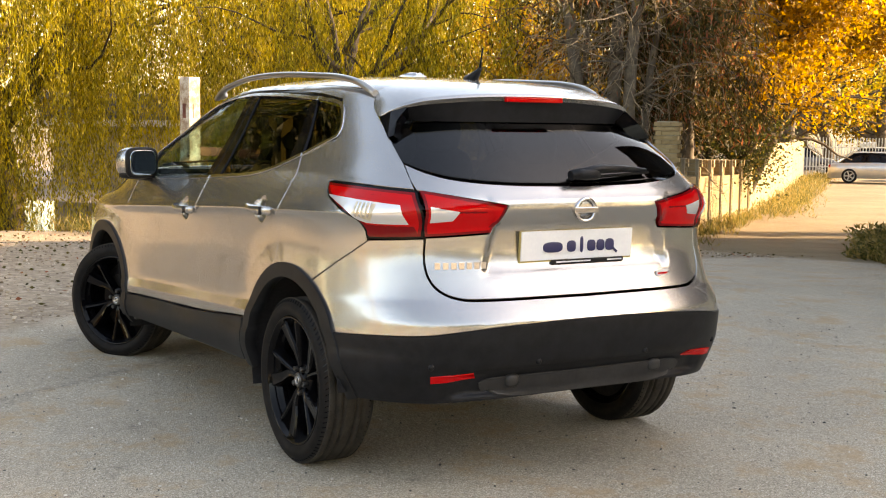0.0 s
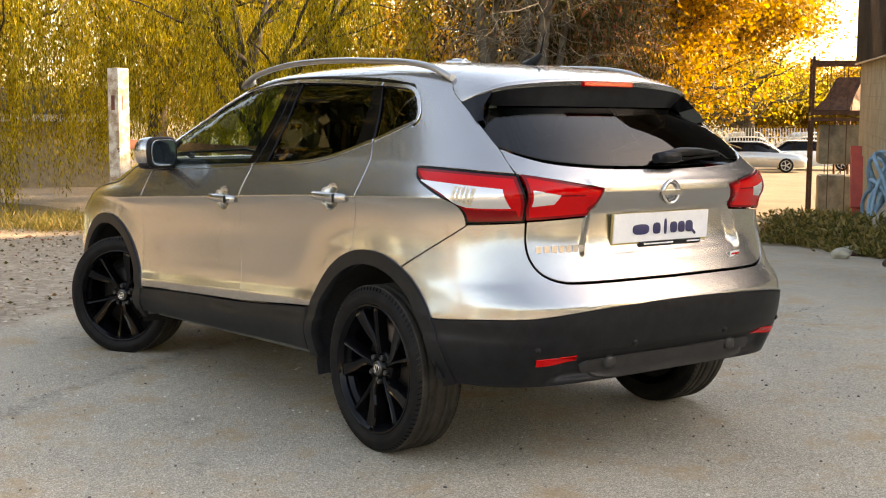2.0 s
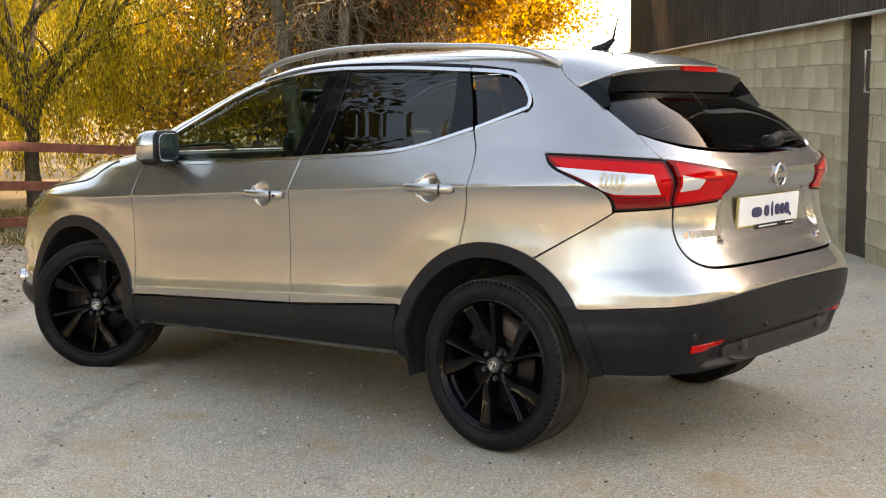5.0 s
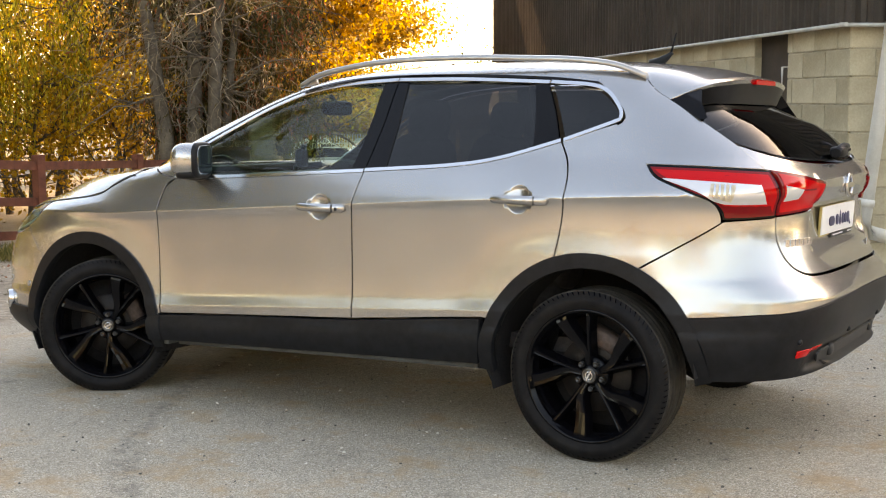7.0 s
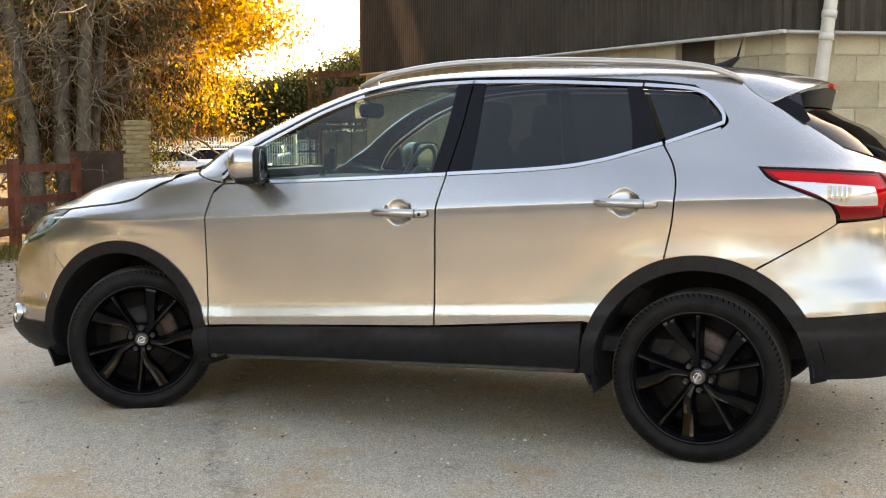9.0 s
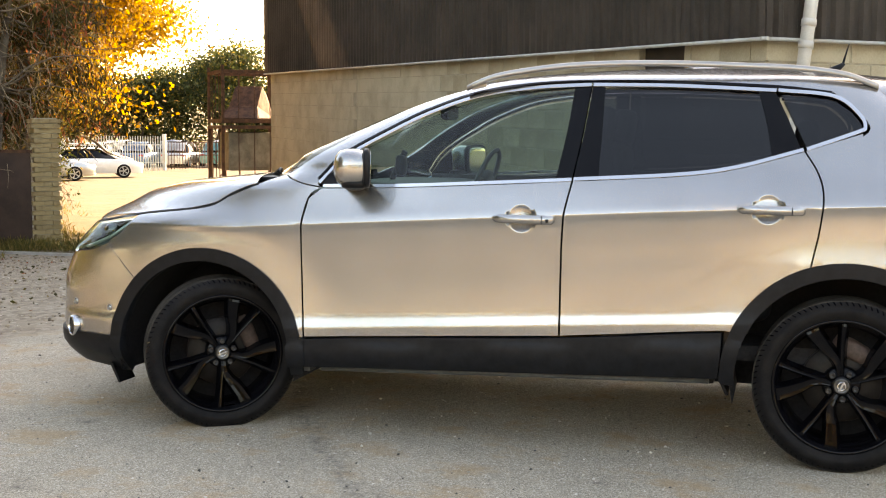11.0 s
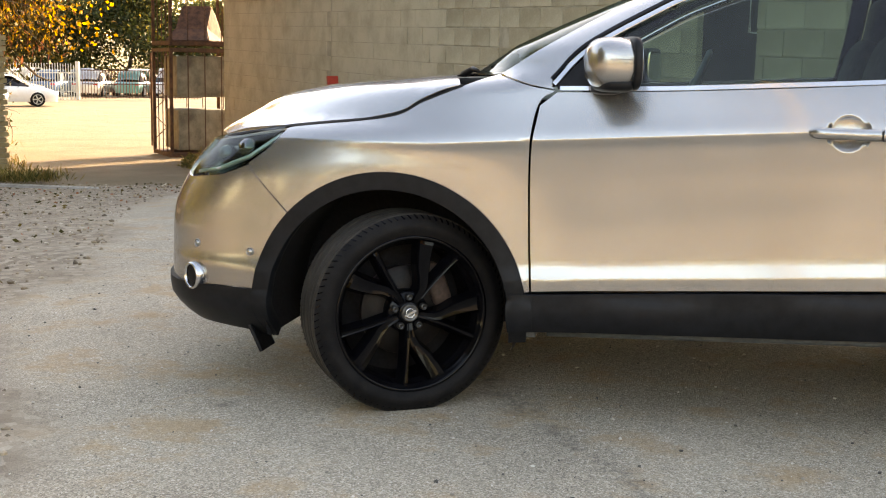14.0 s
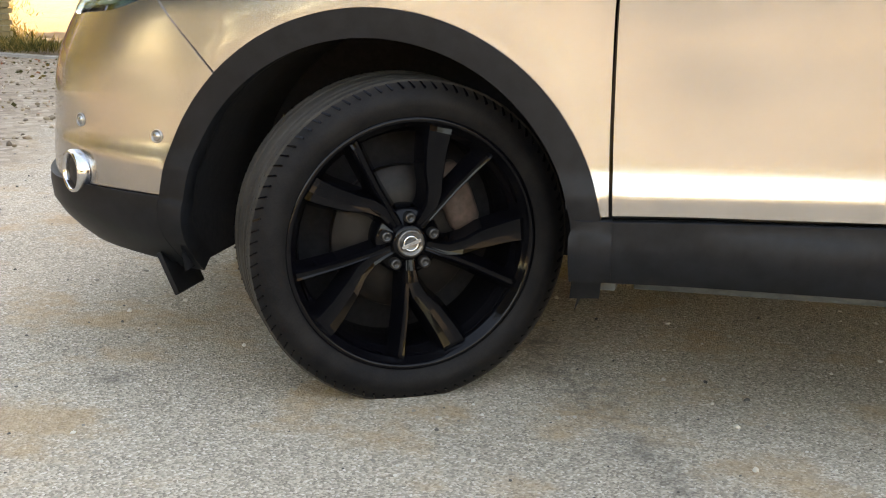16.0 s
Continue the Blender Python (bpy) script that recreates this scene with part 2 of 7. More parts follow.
def build_ground():
    def steps(a, b, fine, far):
        v = list(np.arange(a, b + fine / 2, fine))
        d = fine
        lo, hi = [a], [b]
        while hi[-1] - b < far:
            d *= 1.35
            lo.append(lo[-1] - d)
            hi.append(hi[-1] + d)
        return lo[:0:-1] + v + hi[1:]
    xs, ys = steps(-6.0, 12.0, 0.14, 2500), steps(-12.0, 6.0, 0.14, 2500)
    xs = sorted(set(xs) | {round(v, 3) for v in np.arange(-1.6, 3.6, 0.035)})
    ys = sorted(set(ys) | {round(v, 3) for v in np.arange(0.0, 2.8, 0.035)})
    rnd = random.Random(3)
    verts, tar, yard, stain = [], [], [], []
    trail = [(1.0, 2.4), (1.22, 2.08), (1.58, 1.74), (1.83, 1.41), (2.13, .95), (2.30, .62), (2.52, .15), (2.9, -.7)]
    spots = [(.20, 1.53, .13, .035), (1.28, 2.55, .2, .06), (-.43, .55, .07, .03), (.89, 1.25, .10, .03), (-1.3, 1.0, .16, .05), (3.2, .96, .09, .05), (2.9, 1.9, .16, .07), (.5, 2.3, .14, .04)]
    for y in ys:
        for x in xs:
            n = noise.noise(Vector((x * 0.9, y * 0.9, 0))) * 0.3 + noise.noise(Vector((x * 4, y * 4, 5))) * 0.12
            edge = float(TAR_EDGE(y)) - x + n
            edge = min(edge, (y + 9.6 + 0.25 * (x - 6)) + n)
            drain = -(x * 0.05 + y + 9.4)
            verts.append((x, y, ground_height(x, y) + (0.012 * noise.noise(Vector((x * 2.3, y * 2.3, 9))) if edge < 0 else 0.0)))
            st = 0.0
            if -3 < x < 4 and -2 < y < 4:
                d = 9.0
                for (ax, ay), (bx, by) in zip(trail, trail[1:]):
                    t = max(0.0, min(1.0, ((x - ax) * (bx - ax) + (y - ay) * (by - ay)) / ((bx - ax) ** 2 + (by - ay) ** 2)))
                    d = min(d, math.hypot(x - ax - t * (bx - ax), y - ay - t * (by - ay)))
                st = max(0.0, 1 - d / (.10 + .10 * n + .07 * noise.noise(Vector((x * 3, y * 3, 2)))))
                for sx, sy, ra, rb in spots:
                    q = math.hypot(((x - sx) * .8 - (y - sy) * .6) / ra, ((x - sx) * .6 + (y - sy) * .8) / rb)
                    st = max(st, min(1.0, 1.6 * max(0.0, 1 - q)))
            stain.append(st)
            tar.append(max(0.0, min(1.0, 0.5 + edge * 4.0)))
            yard.append(max(0.0, min(1.0, 0.5 + drain * 1.6 + n)))
    w = len(xs)
    faces = [(j * w + i, j * w + i + 1, (j + 1) * w + i + 1, (j + 1) * w + i) for j in range(len(ys) - 1) for i in range(w - 1)]
    me = bpy.data.meshes.new("ground")
    me.from_pydata(verts, [], faces)
    for name, vals in (("tarmac", tar), ("yard", yard), ("stain", stain)):
        at = me.attributes.new(name, "FLOAT", "POINT")
        at.data.foreach_set("value", vals)
    me.shade_smooth()
    m, nt, b = nodes_of("ground_cover")
    co = nt.nodes.new("ShaderNodeTexCoord").outputs["Object"]

    def attr(name):
        a = nt.nodes.new("ShaderNodeAttribute")
        a.attribute_name = name
        return a.outputs["Fac"]
    def nz(scale, detail=4.0, rough=0.6):
        n = node(nt, "ShaderNodeTexNoise", Scale=scale, Detail=detail, Roughness=rough)
        nt.links.new(co, n.inputs["Vector"])
        return n.outputs[0]

    def mixc(fac, a, b2):
        mx = nt.nodes.new("ShaderNodeMix")
        mx.data_type = "RGBA"
        nt.links.new(fac, mx.inputs[0])
        nt.links.new(a, mx.inputs[6])
        nt.links.new(b2, mx.inputs[7])
        return mx.outputs[2]
    vor = node(nt, "ShaderNodeTexVoronoi", Scale=210.0)
    nt.links.new(co, vor.inputs["Vector"])
    stone = ramp(nt, vor.outputs["Color"], [(0.0, (0.06, 0.052, 0.042)), (0.4, (0.33, 0.283, 0.220)), (0.75, (0.64, 0.560, 0.445)), (1.0, (0.92, 0.87, 0.78))])
    broad = ramp(nt, nz(1.3, 8, 0.68), [(0.30, (0.21, 0.178, 0.136)), (0.5, (0.36, 0.308, 0.238)), (0.68, (0.55, 0.478, 0.378))])
    half = nt.nodes.new("ShaderNodeValue")
    half.outputs[0].default_value = 0.40
    asphalt = mixc(half.outputs[0], stone, broad)
    sand = ramp(nt, nz(2.6, 6, 0.7), [(0.51, (0, 0, 0)), (0.64, (1, 1, 1))])
    sandc = ramp(nt, nz(40), [(0.3, (0.28, 0.165, 0.07)), (0.7, (0.48, 0.31, 0.15))])
    sm = node(nt, "ShaderNodeMath")
    sm.operation = "MULTIPLY"
    nt.links.new(sand, sm.inputs[0])
    sm.inputs[1].default_value = 0.6
    asphalt = mixc(sm.outputs[0], asphalt, sandc)
    vor2 = node(nt, "ShaderNodeTexVoronoi", Scale=22.0)
    nt.links.new(co, vor2.inputs["Vector"])
    dirt = mixc(half.outputs[0], ramp(nt, vor2.outputs["Color"], [(0.0, (0.13, 0.102, 0.074)), (0.6, (0.31, 0.252, 0.190)), (1.0, (0.54, 0.47, 0.38))]), ramp(nt, nz(1.6, 6), [(0.3, (0.20, 0.15, 0.10)), (0.7, (0.38, 0.305, 0.22))]))
    yardc = ramp(nt, nz(0.7, 7, 0.65), [(0.3, (0.145, 0.108, 0.064)), (0.7, (0.235, 0.178, 0.108))])

    dark = ramp(nt, nz(30), [(0.3, (0.085, 0.075, 0.062)), (0.7, (0.15, 0.135, 0.115))])
    sk = node(nt, "ShaderNodeMath")
    sk.operation = "MULTIPLY"
    nt.links.new(attr("stain"), sk.inputs[0])
    nt.links.new(ramp(nt, nz(14, 8, 0.75), [(0.44, (0.0, 0.0, 0.0)), (0.60, (0.8, 0.8, 0.8))]), sk.inputs[1])
    asphalt = mixc(sk.outputs[0], asphalt, dark)
    col = mixc(attr("tarmac"), dirt, asphalt)
    col = mixc(attr("yard"), col, yardc)
    nt.links.new(col, b.inputs["Base Color"])
    b.inputs["Roughness"].default_value = 0.85
    bp = node(nt, "ShaderNodeBump", Strength=0.7, Distance=0.006)
    nt.links.new(vor.outputs["Distance"], bp.inputs["Height"])
    bp2 = node(nt, "ShaderNodeBump", Strength=0.35, Distance=0.02)
    nt.links.new(nz(12, 6), bp2.inputs["Height"])
    nt.links.new(bp.outputs[0], bp2.inputs["Normal"])
    nt.links.new(bp2.outputs[0], b.inputs["Normal"])
    me.materials.append(m)
    tagged(new("ground", me), "worn grey tarmac yard with sandy patches and gravel edges", "ground", kind="structure")


build_ground()

# ---- the shed: block walls below, brown sheeting above ----
SHED_N, SHED_F = Vector((.45, -5.12)), Vector((10.70, -17.90))
SHED_D = (SHED_F - SHED_N).normalized()
SHED_L = (SHED_F - SHED_N).length
SHED_R = Vector((SHED_D.y, -SHED_D.x))
OPEN = (1.24, 2.02)


def eaves(s):
    return 2.13 + .39 * s / SHED_L


def wall_point(s, off, z, back=False):
    """A point of the long wall (or, back, of the short one) off metres in front of its face."""
    if back:
        p = SHED_N + SHED_R * s - SHED_D * off
    else:
        p = SHED_N + SHED_D * s - SHED_R * off
    return Vector((p.x, p.y, z))


def build_shed():
    rnd = random.Random(11)
    shed = base("shed", Matrix(), "farm shed of buff concrete blocks under dark brown steel sheeting", "shed")
    ang = {False: math.atan2(SHED_D.y, SHED_D.x), True: math.atan2(SHED_R.y, SHED_R.x)}
    # mortar core, set back from the blocks' faces
    for back, spans in ((False, ((.03, OPEN[0] - .01), (OPEN[1] + .01, SHED_L))), (True, ((.03, 32.0),))):
        for a, b in spans:
            bm = bmesh.new()
            n = 12
            rows = []
            for k in range(n + 1):
                s = a + (b - a) * k / n
                zt = eaves(s if not back else -s * .0)
                rows.append([bm.verts.new(wall_point(s, o, z, back)) for o, z in ((-.010, -1.2), (-.010, zt + .05), (-.20, zt + .05), (-.20, -1.2))])
            for r0, r1 in zip(rows, rows[1:]):
                for j in range(4):
                    bm.faces.new((r0[j], r1[j], r1[(j + 1) % 4], r0[(j + 1) % 4]))
            bm.faces.new(rows[0])
            bm.faces.new(rows[-1][::-1])
            bmesh.ops.recalc_face_normals(bm, faces=bm.faces)
            part("wall_core", bm, MORTAR, shed)
    full = {}

    def block_mesh(w):
        key = round(w, 2)
        if key not in full:
            b = bmesh.new()
            box(b, (0, 0, 0), (key - .013, .09, .211), bevel=.006)
            for v in b.verts:
                v.co += Vector([rnd.uniform(-.0025, .0025) for _ in range(3)])
            full[key] = mesh_of("block", b, BLOCK)
        return full[key]
    rest = bmesh.new()
    for back, length in ((False, SHED_L), (True, 9.0)):
        for row in range(14):
            s = -.0 + (0 if (row + back) % 2 else .225)
            edges = [0.0] if s > 0 else []
            while s < length:
                edges.append(s)
                s += .45
            edges.append(length)
            for a, b in zip(edges, edges[1:]):
                if b - a < .06:
                    continue
                if not back:
                    if a < OPEN[1] and b > OPEN[0]:
                        if a < OPEN[0] - .08:
                            b = OPEN[0]
                        elif b > OPEN[1] + .08:
                            a = OPEN[1]
                        else:
                            continue
                    for j in (5.62, 10.84):
                        if a < j < b:
                            b = j - .012 if j - a > b - j else b
                            a = a if j - a > (b - j) else j + .012
                c = (a + b) / 2
                z = eaves(c if not back else 0) - .112 - .225 * row
                q = wall_point(c, 0, z, back)
                if z < ground_height(q.x, q.y) - .15:
                    continue
                m = Matrix.Translation(wall_point(c, -.047 + rnd.uniform(-.003, .003), z, back)) @ Matrix.Rotation(ang[back], 4, "Z") @ Matrix.Rotation(rnd.uniform(-.004, .004) - (0 if back else math.atan(.39 / SHED_L)), 4, "Y")
                if c < (7.0 if not back else 3.2):
                    o = part("block", block_mesh(b - a), BLOCK, shed)
                    o.matrix_basis = m
                else:
                    vs = box(rest, (0, 0, 0), (b - a - .008, .09, .216))
                    bmesh.ops.transform(rest, matrix=m, verts=vs)
    tagged(part("far_block", rest, BLOCK, shed), kind="stuff")
    # sheeting; the short wall's runs on out of view to lengthen its shadow
    for back, length in ((False, SHED_L + .15), (True, 32.0)):
        s0 = -.14
        while s0 < length:
            s1 = min(length, s0 + 2.4)
            bm = bmesh.new()
            cols, s = [], s0
            k = 0
            while s < s1 + .001:
                for ds, off in ((0, .06), (.030, .095), (.075, .095), (.105, .06)):
                    if s + ds <= s1 + .02:
                        ss = s + ds
                        cols.append([bm.verts.new(wall_point(ss, off, z, back)) for z in (eaves(ss if not back else 0) - .03, 5.9)])
                s += .15
            for c0, c1 in zip(cols, cols[1:]):
                bm.faces.new((c0[0], c1[0], c1[1], c0[1]))
            bmesh.ops.solidify(bm, geom=bm.faces[:], thickness=.004)
            part("sheet", bm, CLAD, shed)
            s0 = s1
        bm = bmesh.new()
        a, b = wall_point(-.14, .10, eaves(0) - .045, back), wall_point(length, .10, eaves(length if not back else 0) - .045, back)
        tube(bm, [a, b], .018, 6)
        part("drip_edge", bm, GALV, shed)
    # unseen roof and rear walls, drawn far back to shade the yard
    bm = bmesh.new()
    c = [wall_point(-.4, .35, 5.85), wall_point(SHED_L + .4, .35, 5.85), wall_point(SHED_L + .4, -8.0, 7.8), wall_point(-.4, -8.0, 7.8), wall_point(SHED_L + .4, -24.0, 7.8), wall_point(-.4, -24.0, 7.8), wall_point(SHED_L + .4, -32.3, 5.85), wall_point(-.4, -32.3, 5.85)]
    v = [bm.verts.new(p) for p in c]
    bm.faces.new((v[0], v[1], v[2], v[3]))
    bm.faces.new((v[3], v[2], v[4], v[5]))
    bm.faces.new((v[5], v[4], v[6], v[7]))
    bmesh.ops.solidify(bm, geom=bm.faces[:], thickness=.06)
    part("roof", bm, CLAD, shed)
    bm = bmesh.new()
    for a, b, r in ((wall_point(SHED_L, -.05, 0), wall_point(SHED_L, -32, 0), 0), (wall_point(0, -32, 0), wall_point(SHED_L, -32, 0), 0)):
        d = (b - a).normalized()
        box(bm, (a + b) / 2 + Vector((0, 0, 2.6)), ((b - a).length, .12, 6.6), Matrix.Rotation(math.atan2(d.y, d.x), 3, "Z"))
    part("far_walls", bm, CLAD, shed)
    # narrow doorway with a dark door and a pale pull bar
    q = (OPEN[0] + OPEN[1]) / 2
    bm = bmesh.new()
    box(bm, wall_point(q, -.10, .95), (OPEN[1] - OPEN[0] + .04, .05, 2.7), Matrix.Rotation(ang[False], 3, "Z"))
    door = part("door", bm, surface("dark_door", (.018, .014, .011), (.04, .03, .024), 4, .6), shed, "dark recessed door")
    bm = bmesh.new()
    p0, p1 = wall_point(OPEN[0] + .06, .02, 1.82), wall_point(OPEN[0] + .06, .02, 1.46)
    tube(bm, [wall_point(OPEN[0] + .06, -.09, 1.82), p0, p1, wall_point(OPEN[0] + .06, -.09, 1.46)], .012, 8)
    part("pull_bar", bm, PIPEWHITE, door)
    # rain pipe
    pipe = base("rain_pipe", Matrix(), "white plastic rain pipe on the shed corner", "pipe")
    top, bot = Vector((.08, -5.20, 2.6)), Vector((.28, -5.02, .52))
    bm = bmesh.new()
    tube(bm, [top + (top - bot) * .8, top, bot, bot + Vector((-.06, -.08, -.10)), bot + Vector((-.22, -.24, -.16))], .056, 16)
    part("pipe_run", bm, PIPEWHITE, pipe)
    for f in (.18, .27, .93):
        bm = bmesh.new()
        c = top.lerp(bot, f)
        d = (bot - top).normalized()
        tube(bm, [c - d * .03, c + d * .03], .064, 16)
        part("pipe_collar", bm, PIPEWHITE, pipe)
    bm = bmesh.new()
    c = top.lerp(bot, .95)
    tube(bm, [c + Vector((.16, .02, .05)), c], .018, 8)
    rounded_knob = bmesh.ops.create_uvsphere(bm, u_segments=12, v_segments=8, radius=.04)["verts"]
    bmesh.ops.translate(bm, vec=c + Vector((.16, .02, .05)), verts=rounded_knob)
    part("valve", bm, GALV, pipe)
    bm = bmesh.new()
    c = top + (top - bot) * .07
    box(bm, c + Vector((.05, -.06, 0)), (.24, .10, .03), Matrix.Rotation(ang[True], 3, "Z"), .008)
    part("pipe_bracket", bm, PIPEWHITE, pipe)


build_shed()


def bar_object(name, a, b, w, h, mat, parent, bevel=.004):
    """A straight timber or bar from a to b."""
    a, b = Vector(a), Vector(b)
    d = b - a
    bm = bmesh.new()
    box(bm, (0, 0, 0), (d.length, w, h), bevel=bevel)
    o = part(name, bm, mat, parent)
    x = d.normalized()
    up = Vector((0, 0, 1)) if abs(x.z) < .9 else Vector((0, 1, 0))
    y = up.cross(x).normalized()
    z = x.cross(y)
    o.matrix_basis = Matrix.Translation((a + b) / 2) @ Matrix((x, y, z)).transposed().to_4x4()
    return o


def G(x, y, dz=0.0):
    return Vector((x, y, ground_height(x, y) + dz))


def build_fences():
    # flaking white gate post
    post = base("gate_post", Matrix.Translation(G(9.75, -2.04)), "tall square white post with flaking paint and rust", "post")
    bm = bmesh.new()
    box(bm, (0, 0, .98), (.17, .17, 2.10), Matrix.Rotation(.4, 3, "Z"), .008)
    part("shaft", bm, WHITEPAINT, post)
    bm = bmesh.new()
    box(bm, (-.062, .045, 1.63), (.008, .13, .17), Matrix.Rotation(.4, 3, "Z") @ Matrix.Rotation(-.85, 3, "Z"))
    part("rust_plate", bm, REDRUST, post)
    bm = bmesh.new()
    tube(bm, [(-.10, .06, 1.10), (-.18, .08, 1.10), (-.18, .08, 1.06)], .012, 8)
    tube(bm, [(-.10, .06, .30), (-.16, .08, .30)], .02, 8)
    part("hinge_pin", bm, RUST, post)
    # low red-brown rail fence
    fence = base("rail_fence", Matrix(), "low red-brown painted post and rail fence", "fence")
    line = [(9.93, -2.10), (10.63, -5.56), (11.35, -8.0), (12.15, -10.3)]
    tops = [1.02, .83, .78, .74]
    for (x, y), zt in zip(line, tops):
        bar_object("post", (x, y, ground_height(x, y) - .1), (x, y, zt + .14), .12, .12, REDRUST, fence)
    for (a, b), (ta, tb) in zip(zip(line, line[1:]), zip(tops, tops[1:])):
        for dz in (0, -.46, -.88):
            bar_object("rail", (*a, ta + dz), (*b, tb + dz), .04, .11, REDRUST, fence)
    # sheet gate on its pier
    g0, g1 = Vector((11.62, -10.90)), Vector((12.50, -10.62))
    gate = base("sheet_gate", Matrix(), "small brown rusted sheet metal gate beside a brick pier", "gate")
    bm = bmesh.new()
    d = (g1 - g0).normalized()
    box(bm, ((g0 + g1) / 2).to_3d() + Vector((0, 0, .20)), ((g1 - g0).length, .03, 1.50), Matrix.Rotation(math.atan2(d.y, d.x), 3, "Z"))
    part("sheet", bm, surface("gate_brown", (.035, .020, .016), (.07, .04, .032), 3, .6, .2, .2), gate)
    bar_object("stile", (*g0, -.60), (*g0, 1.02), .06, .05, WHITEPAINT, gate)
    bar_object("top_bar", (*g0, .96), (*g1, .96), .05, .05, RUST, gate)
    # brick pier by the gate
    brick_pier("gate_pier", 11.50, -11.02, .36, 1.53 - ground_height(11.5, -11), "tall yellow brick gate pier, weathered", True)


BRICK_MESH = {}


def brick_pier(name, x, y, w, h, label, cap, turned=.75):
    z0 = ground_height(x, y) - .05
    pier = base(name, Matrix.Translation((x, y, z0)) @ Matrix.Rotation(turned, 4, "Z"), label, "pier", "brick piers along the boundary")
    bm = bmesh.new()
    box(bm, (0, 0, h / 2), (w - .02, w - .02, h))
    part("core", bm, MORTAR, pier)
    rnd = random.Random(int(x * 100))
    if not BRICK_MESH:
        b = bmesh.new()
        box(b, (0, 0, 0), (.215, .102, .065), bevel=.005)
        BRICK_MESH["b"] = mesh_of("brick", b, BRICK)
    rows = int(h / .075)
    for r in range(rows):
        over = .03 if cap and r in (rows - 1, rows - 2) else 0.0
        o = w / 2 - .047 + over
        for k in range(4):
            q = math.pi / 2 * k + (math.pi if r % 2 else 0)
            for e in (-1, 1):
                if w < .3 and e < 0:
                    continue
                px = e * .085 * (1 if w > .3 else 0) + (.05 if r % 2 else -.05) * (w > .3)
                ob = part("brick", BRICK_MESH["b"], BRICK, pier)
                ob.matrix_basis = Matrix.Rotation(q, 4, "Z") @ Matrix.Translation((px * (w / .36), -o + rnd.uniform(-.003, .003), .0375 + r * .075)) @ Matrix.Diagonal((w / .36 * .82, 1, 1, 1))
    return pier


def build_boundary():
    a, b = Vector((12.0, -11.7)), Vector((17.2, -18.4))
    wall = base("boundary_wall", Matrix(), "low yellow brick wall beside the drive", "wall", kind="structure")
    d = (b - a).normalized()
    rot = Matrix.Rotation(math.atan2(d.y, d.x), 3, "Z")
    n = 6
    for k in range(n):
        p, q = a.lerp(b, k / n), a.lerp(b, (k + 1) / n)
        m = (p + q) / 2
        bm = bmesh.new()
        for r in range(15):
            off = .11 if r % 2 else 0
            L = (q - p).length
            s = -off
            while s < L:
                s1 = min(L, s + .215)
                s0 = max(0, s)
                if s1 - s0 > .03:
                    box(bm, Vector((p.x, p.y, ground_height(m.x, m.y) + .03 + .075 * r)) + Vector((d.x, d.y, 0)) * ((s0 + s1) / 2), (s1 - s0, .21, .066), rot)
                s += .225
        tagged(part("brick_courses", bm, BRICK, wall), kind="stuff")
        bm = bmesh.new()
        box(bm, Vector((m.x, m.y, ground_height(m.x, m.y) + .55)), ((q - p).length, .19, 1.12), rot)
        part("core", bm, MORTAR, wall)
    for k in range(n + 1):
        p = a.lerp(b, k / n)
        brick_pier("wall_pier", p.x - .02, p.y, .28, 1.50, "squat yellow brick pier of the boundary wall", True, math.atan2(d.y, d.x))
    fence = base("board_fence", Matrix(), "weathered close-board timber fence along the drive", "fence")
    f0, f1 = Vector((17.5, -18.8)), Vector((38.5, -43.2))
    L = (f1 - f0).length
    fd = (f1 - f0).normalized()
    bm = bmesh.new()
    box(bm, (0, 0, .93), (.128, .022, 1.86), bevel=.004)
    board = mesh_of("board", bm, FENCEWOOD)
    rnd = random.Random(5)
    for k in range(int(L / .14)):
        p = f0 + fd * (k * .14)
        o = part("board", board, FENCEWOOD, fence)
        o.matrix_basis = Matrix.Translation(G(p.x, p.y, -.03 + rnd.uniform(-.03, .03))) @ Matrix.Rotation(math.atan2(fd.y, fd.x), 4, "Z") @ Matrix.Rotation(rnd.uniform(-.015, .015), 4, "Y")
    # steel palisade round the far car park, with a dark gate
    pal = base("palisade_fence", Matrix(), "pale galvanised steel palisade fence of the car park", "fence")
    bm = bmesh.new()
    box(bm, (0, 0, .95), (.065, .02, 1.9))
    for v in bm.verts:
        if v.co.z > 1 and abs(v.co.x) > 0:
            v.co.x *= .55
            v.co.z += .08
    pale = mesh_of("pale", bm, GALV)
    p0, p1 = Vector((46.0, -36.0)), Vector((34.9, -57.3))
    dd = (p1 - p0).normalized()
    for k in range(int((p1 - p0).length / .165)):
        p = p0 + dd * (k * .165)
        o = part("pale", pale, GALV, pal)
        o.matrix_basis = Matrix.Translation(G(p.x, p.y)) @ Matrix.Rotation(math.atan2(dd.y, dd.x), 4, "Z")
    for z in (.45, 1.45):
        bar_object("rail", (*p0, -.96 + z), (*p1, -.96 + z), .04, .05, GALV, pal)
    bar_object("gate_post", (*p1, -1.0), (*p1, 1.1), .18, .18, PIPEWHITE, pal)
    gate = base("steel_gate", Matrix(), "black steel bar gate of the car park", "gate")
    q0, q1 = Vector((34.8, -57.6)), Vector((29.5, -61.6))
    dd = (q1 - q0).normalized()
    n = int((q1 - q0).length / .16)
    bm = bmesh.new()
    box(bm, (0, 0, .8), (.03, .03, 1.6))
    br = mesh_of("bar", bm, RUST)
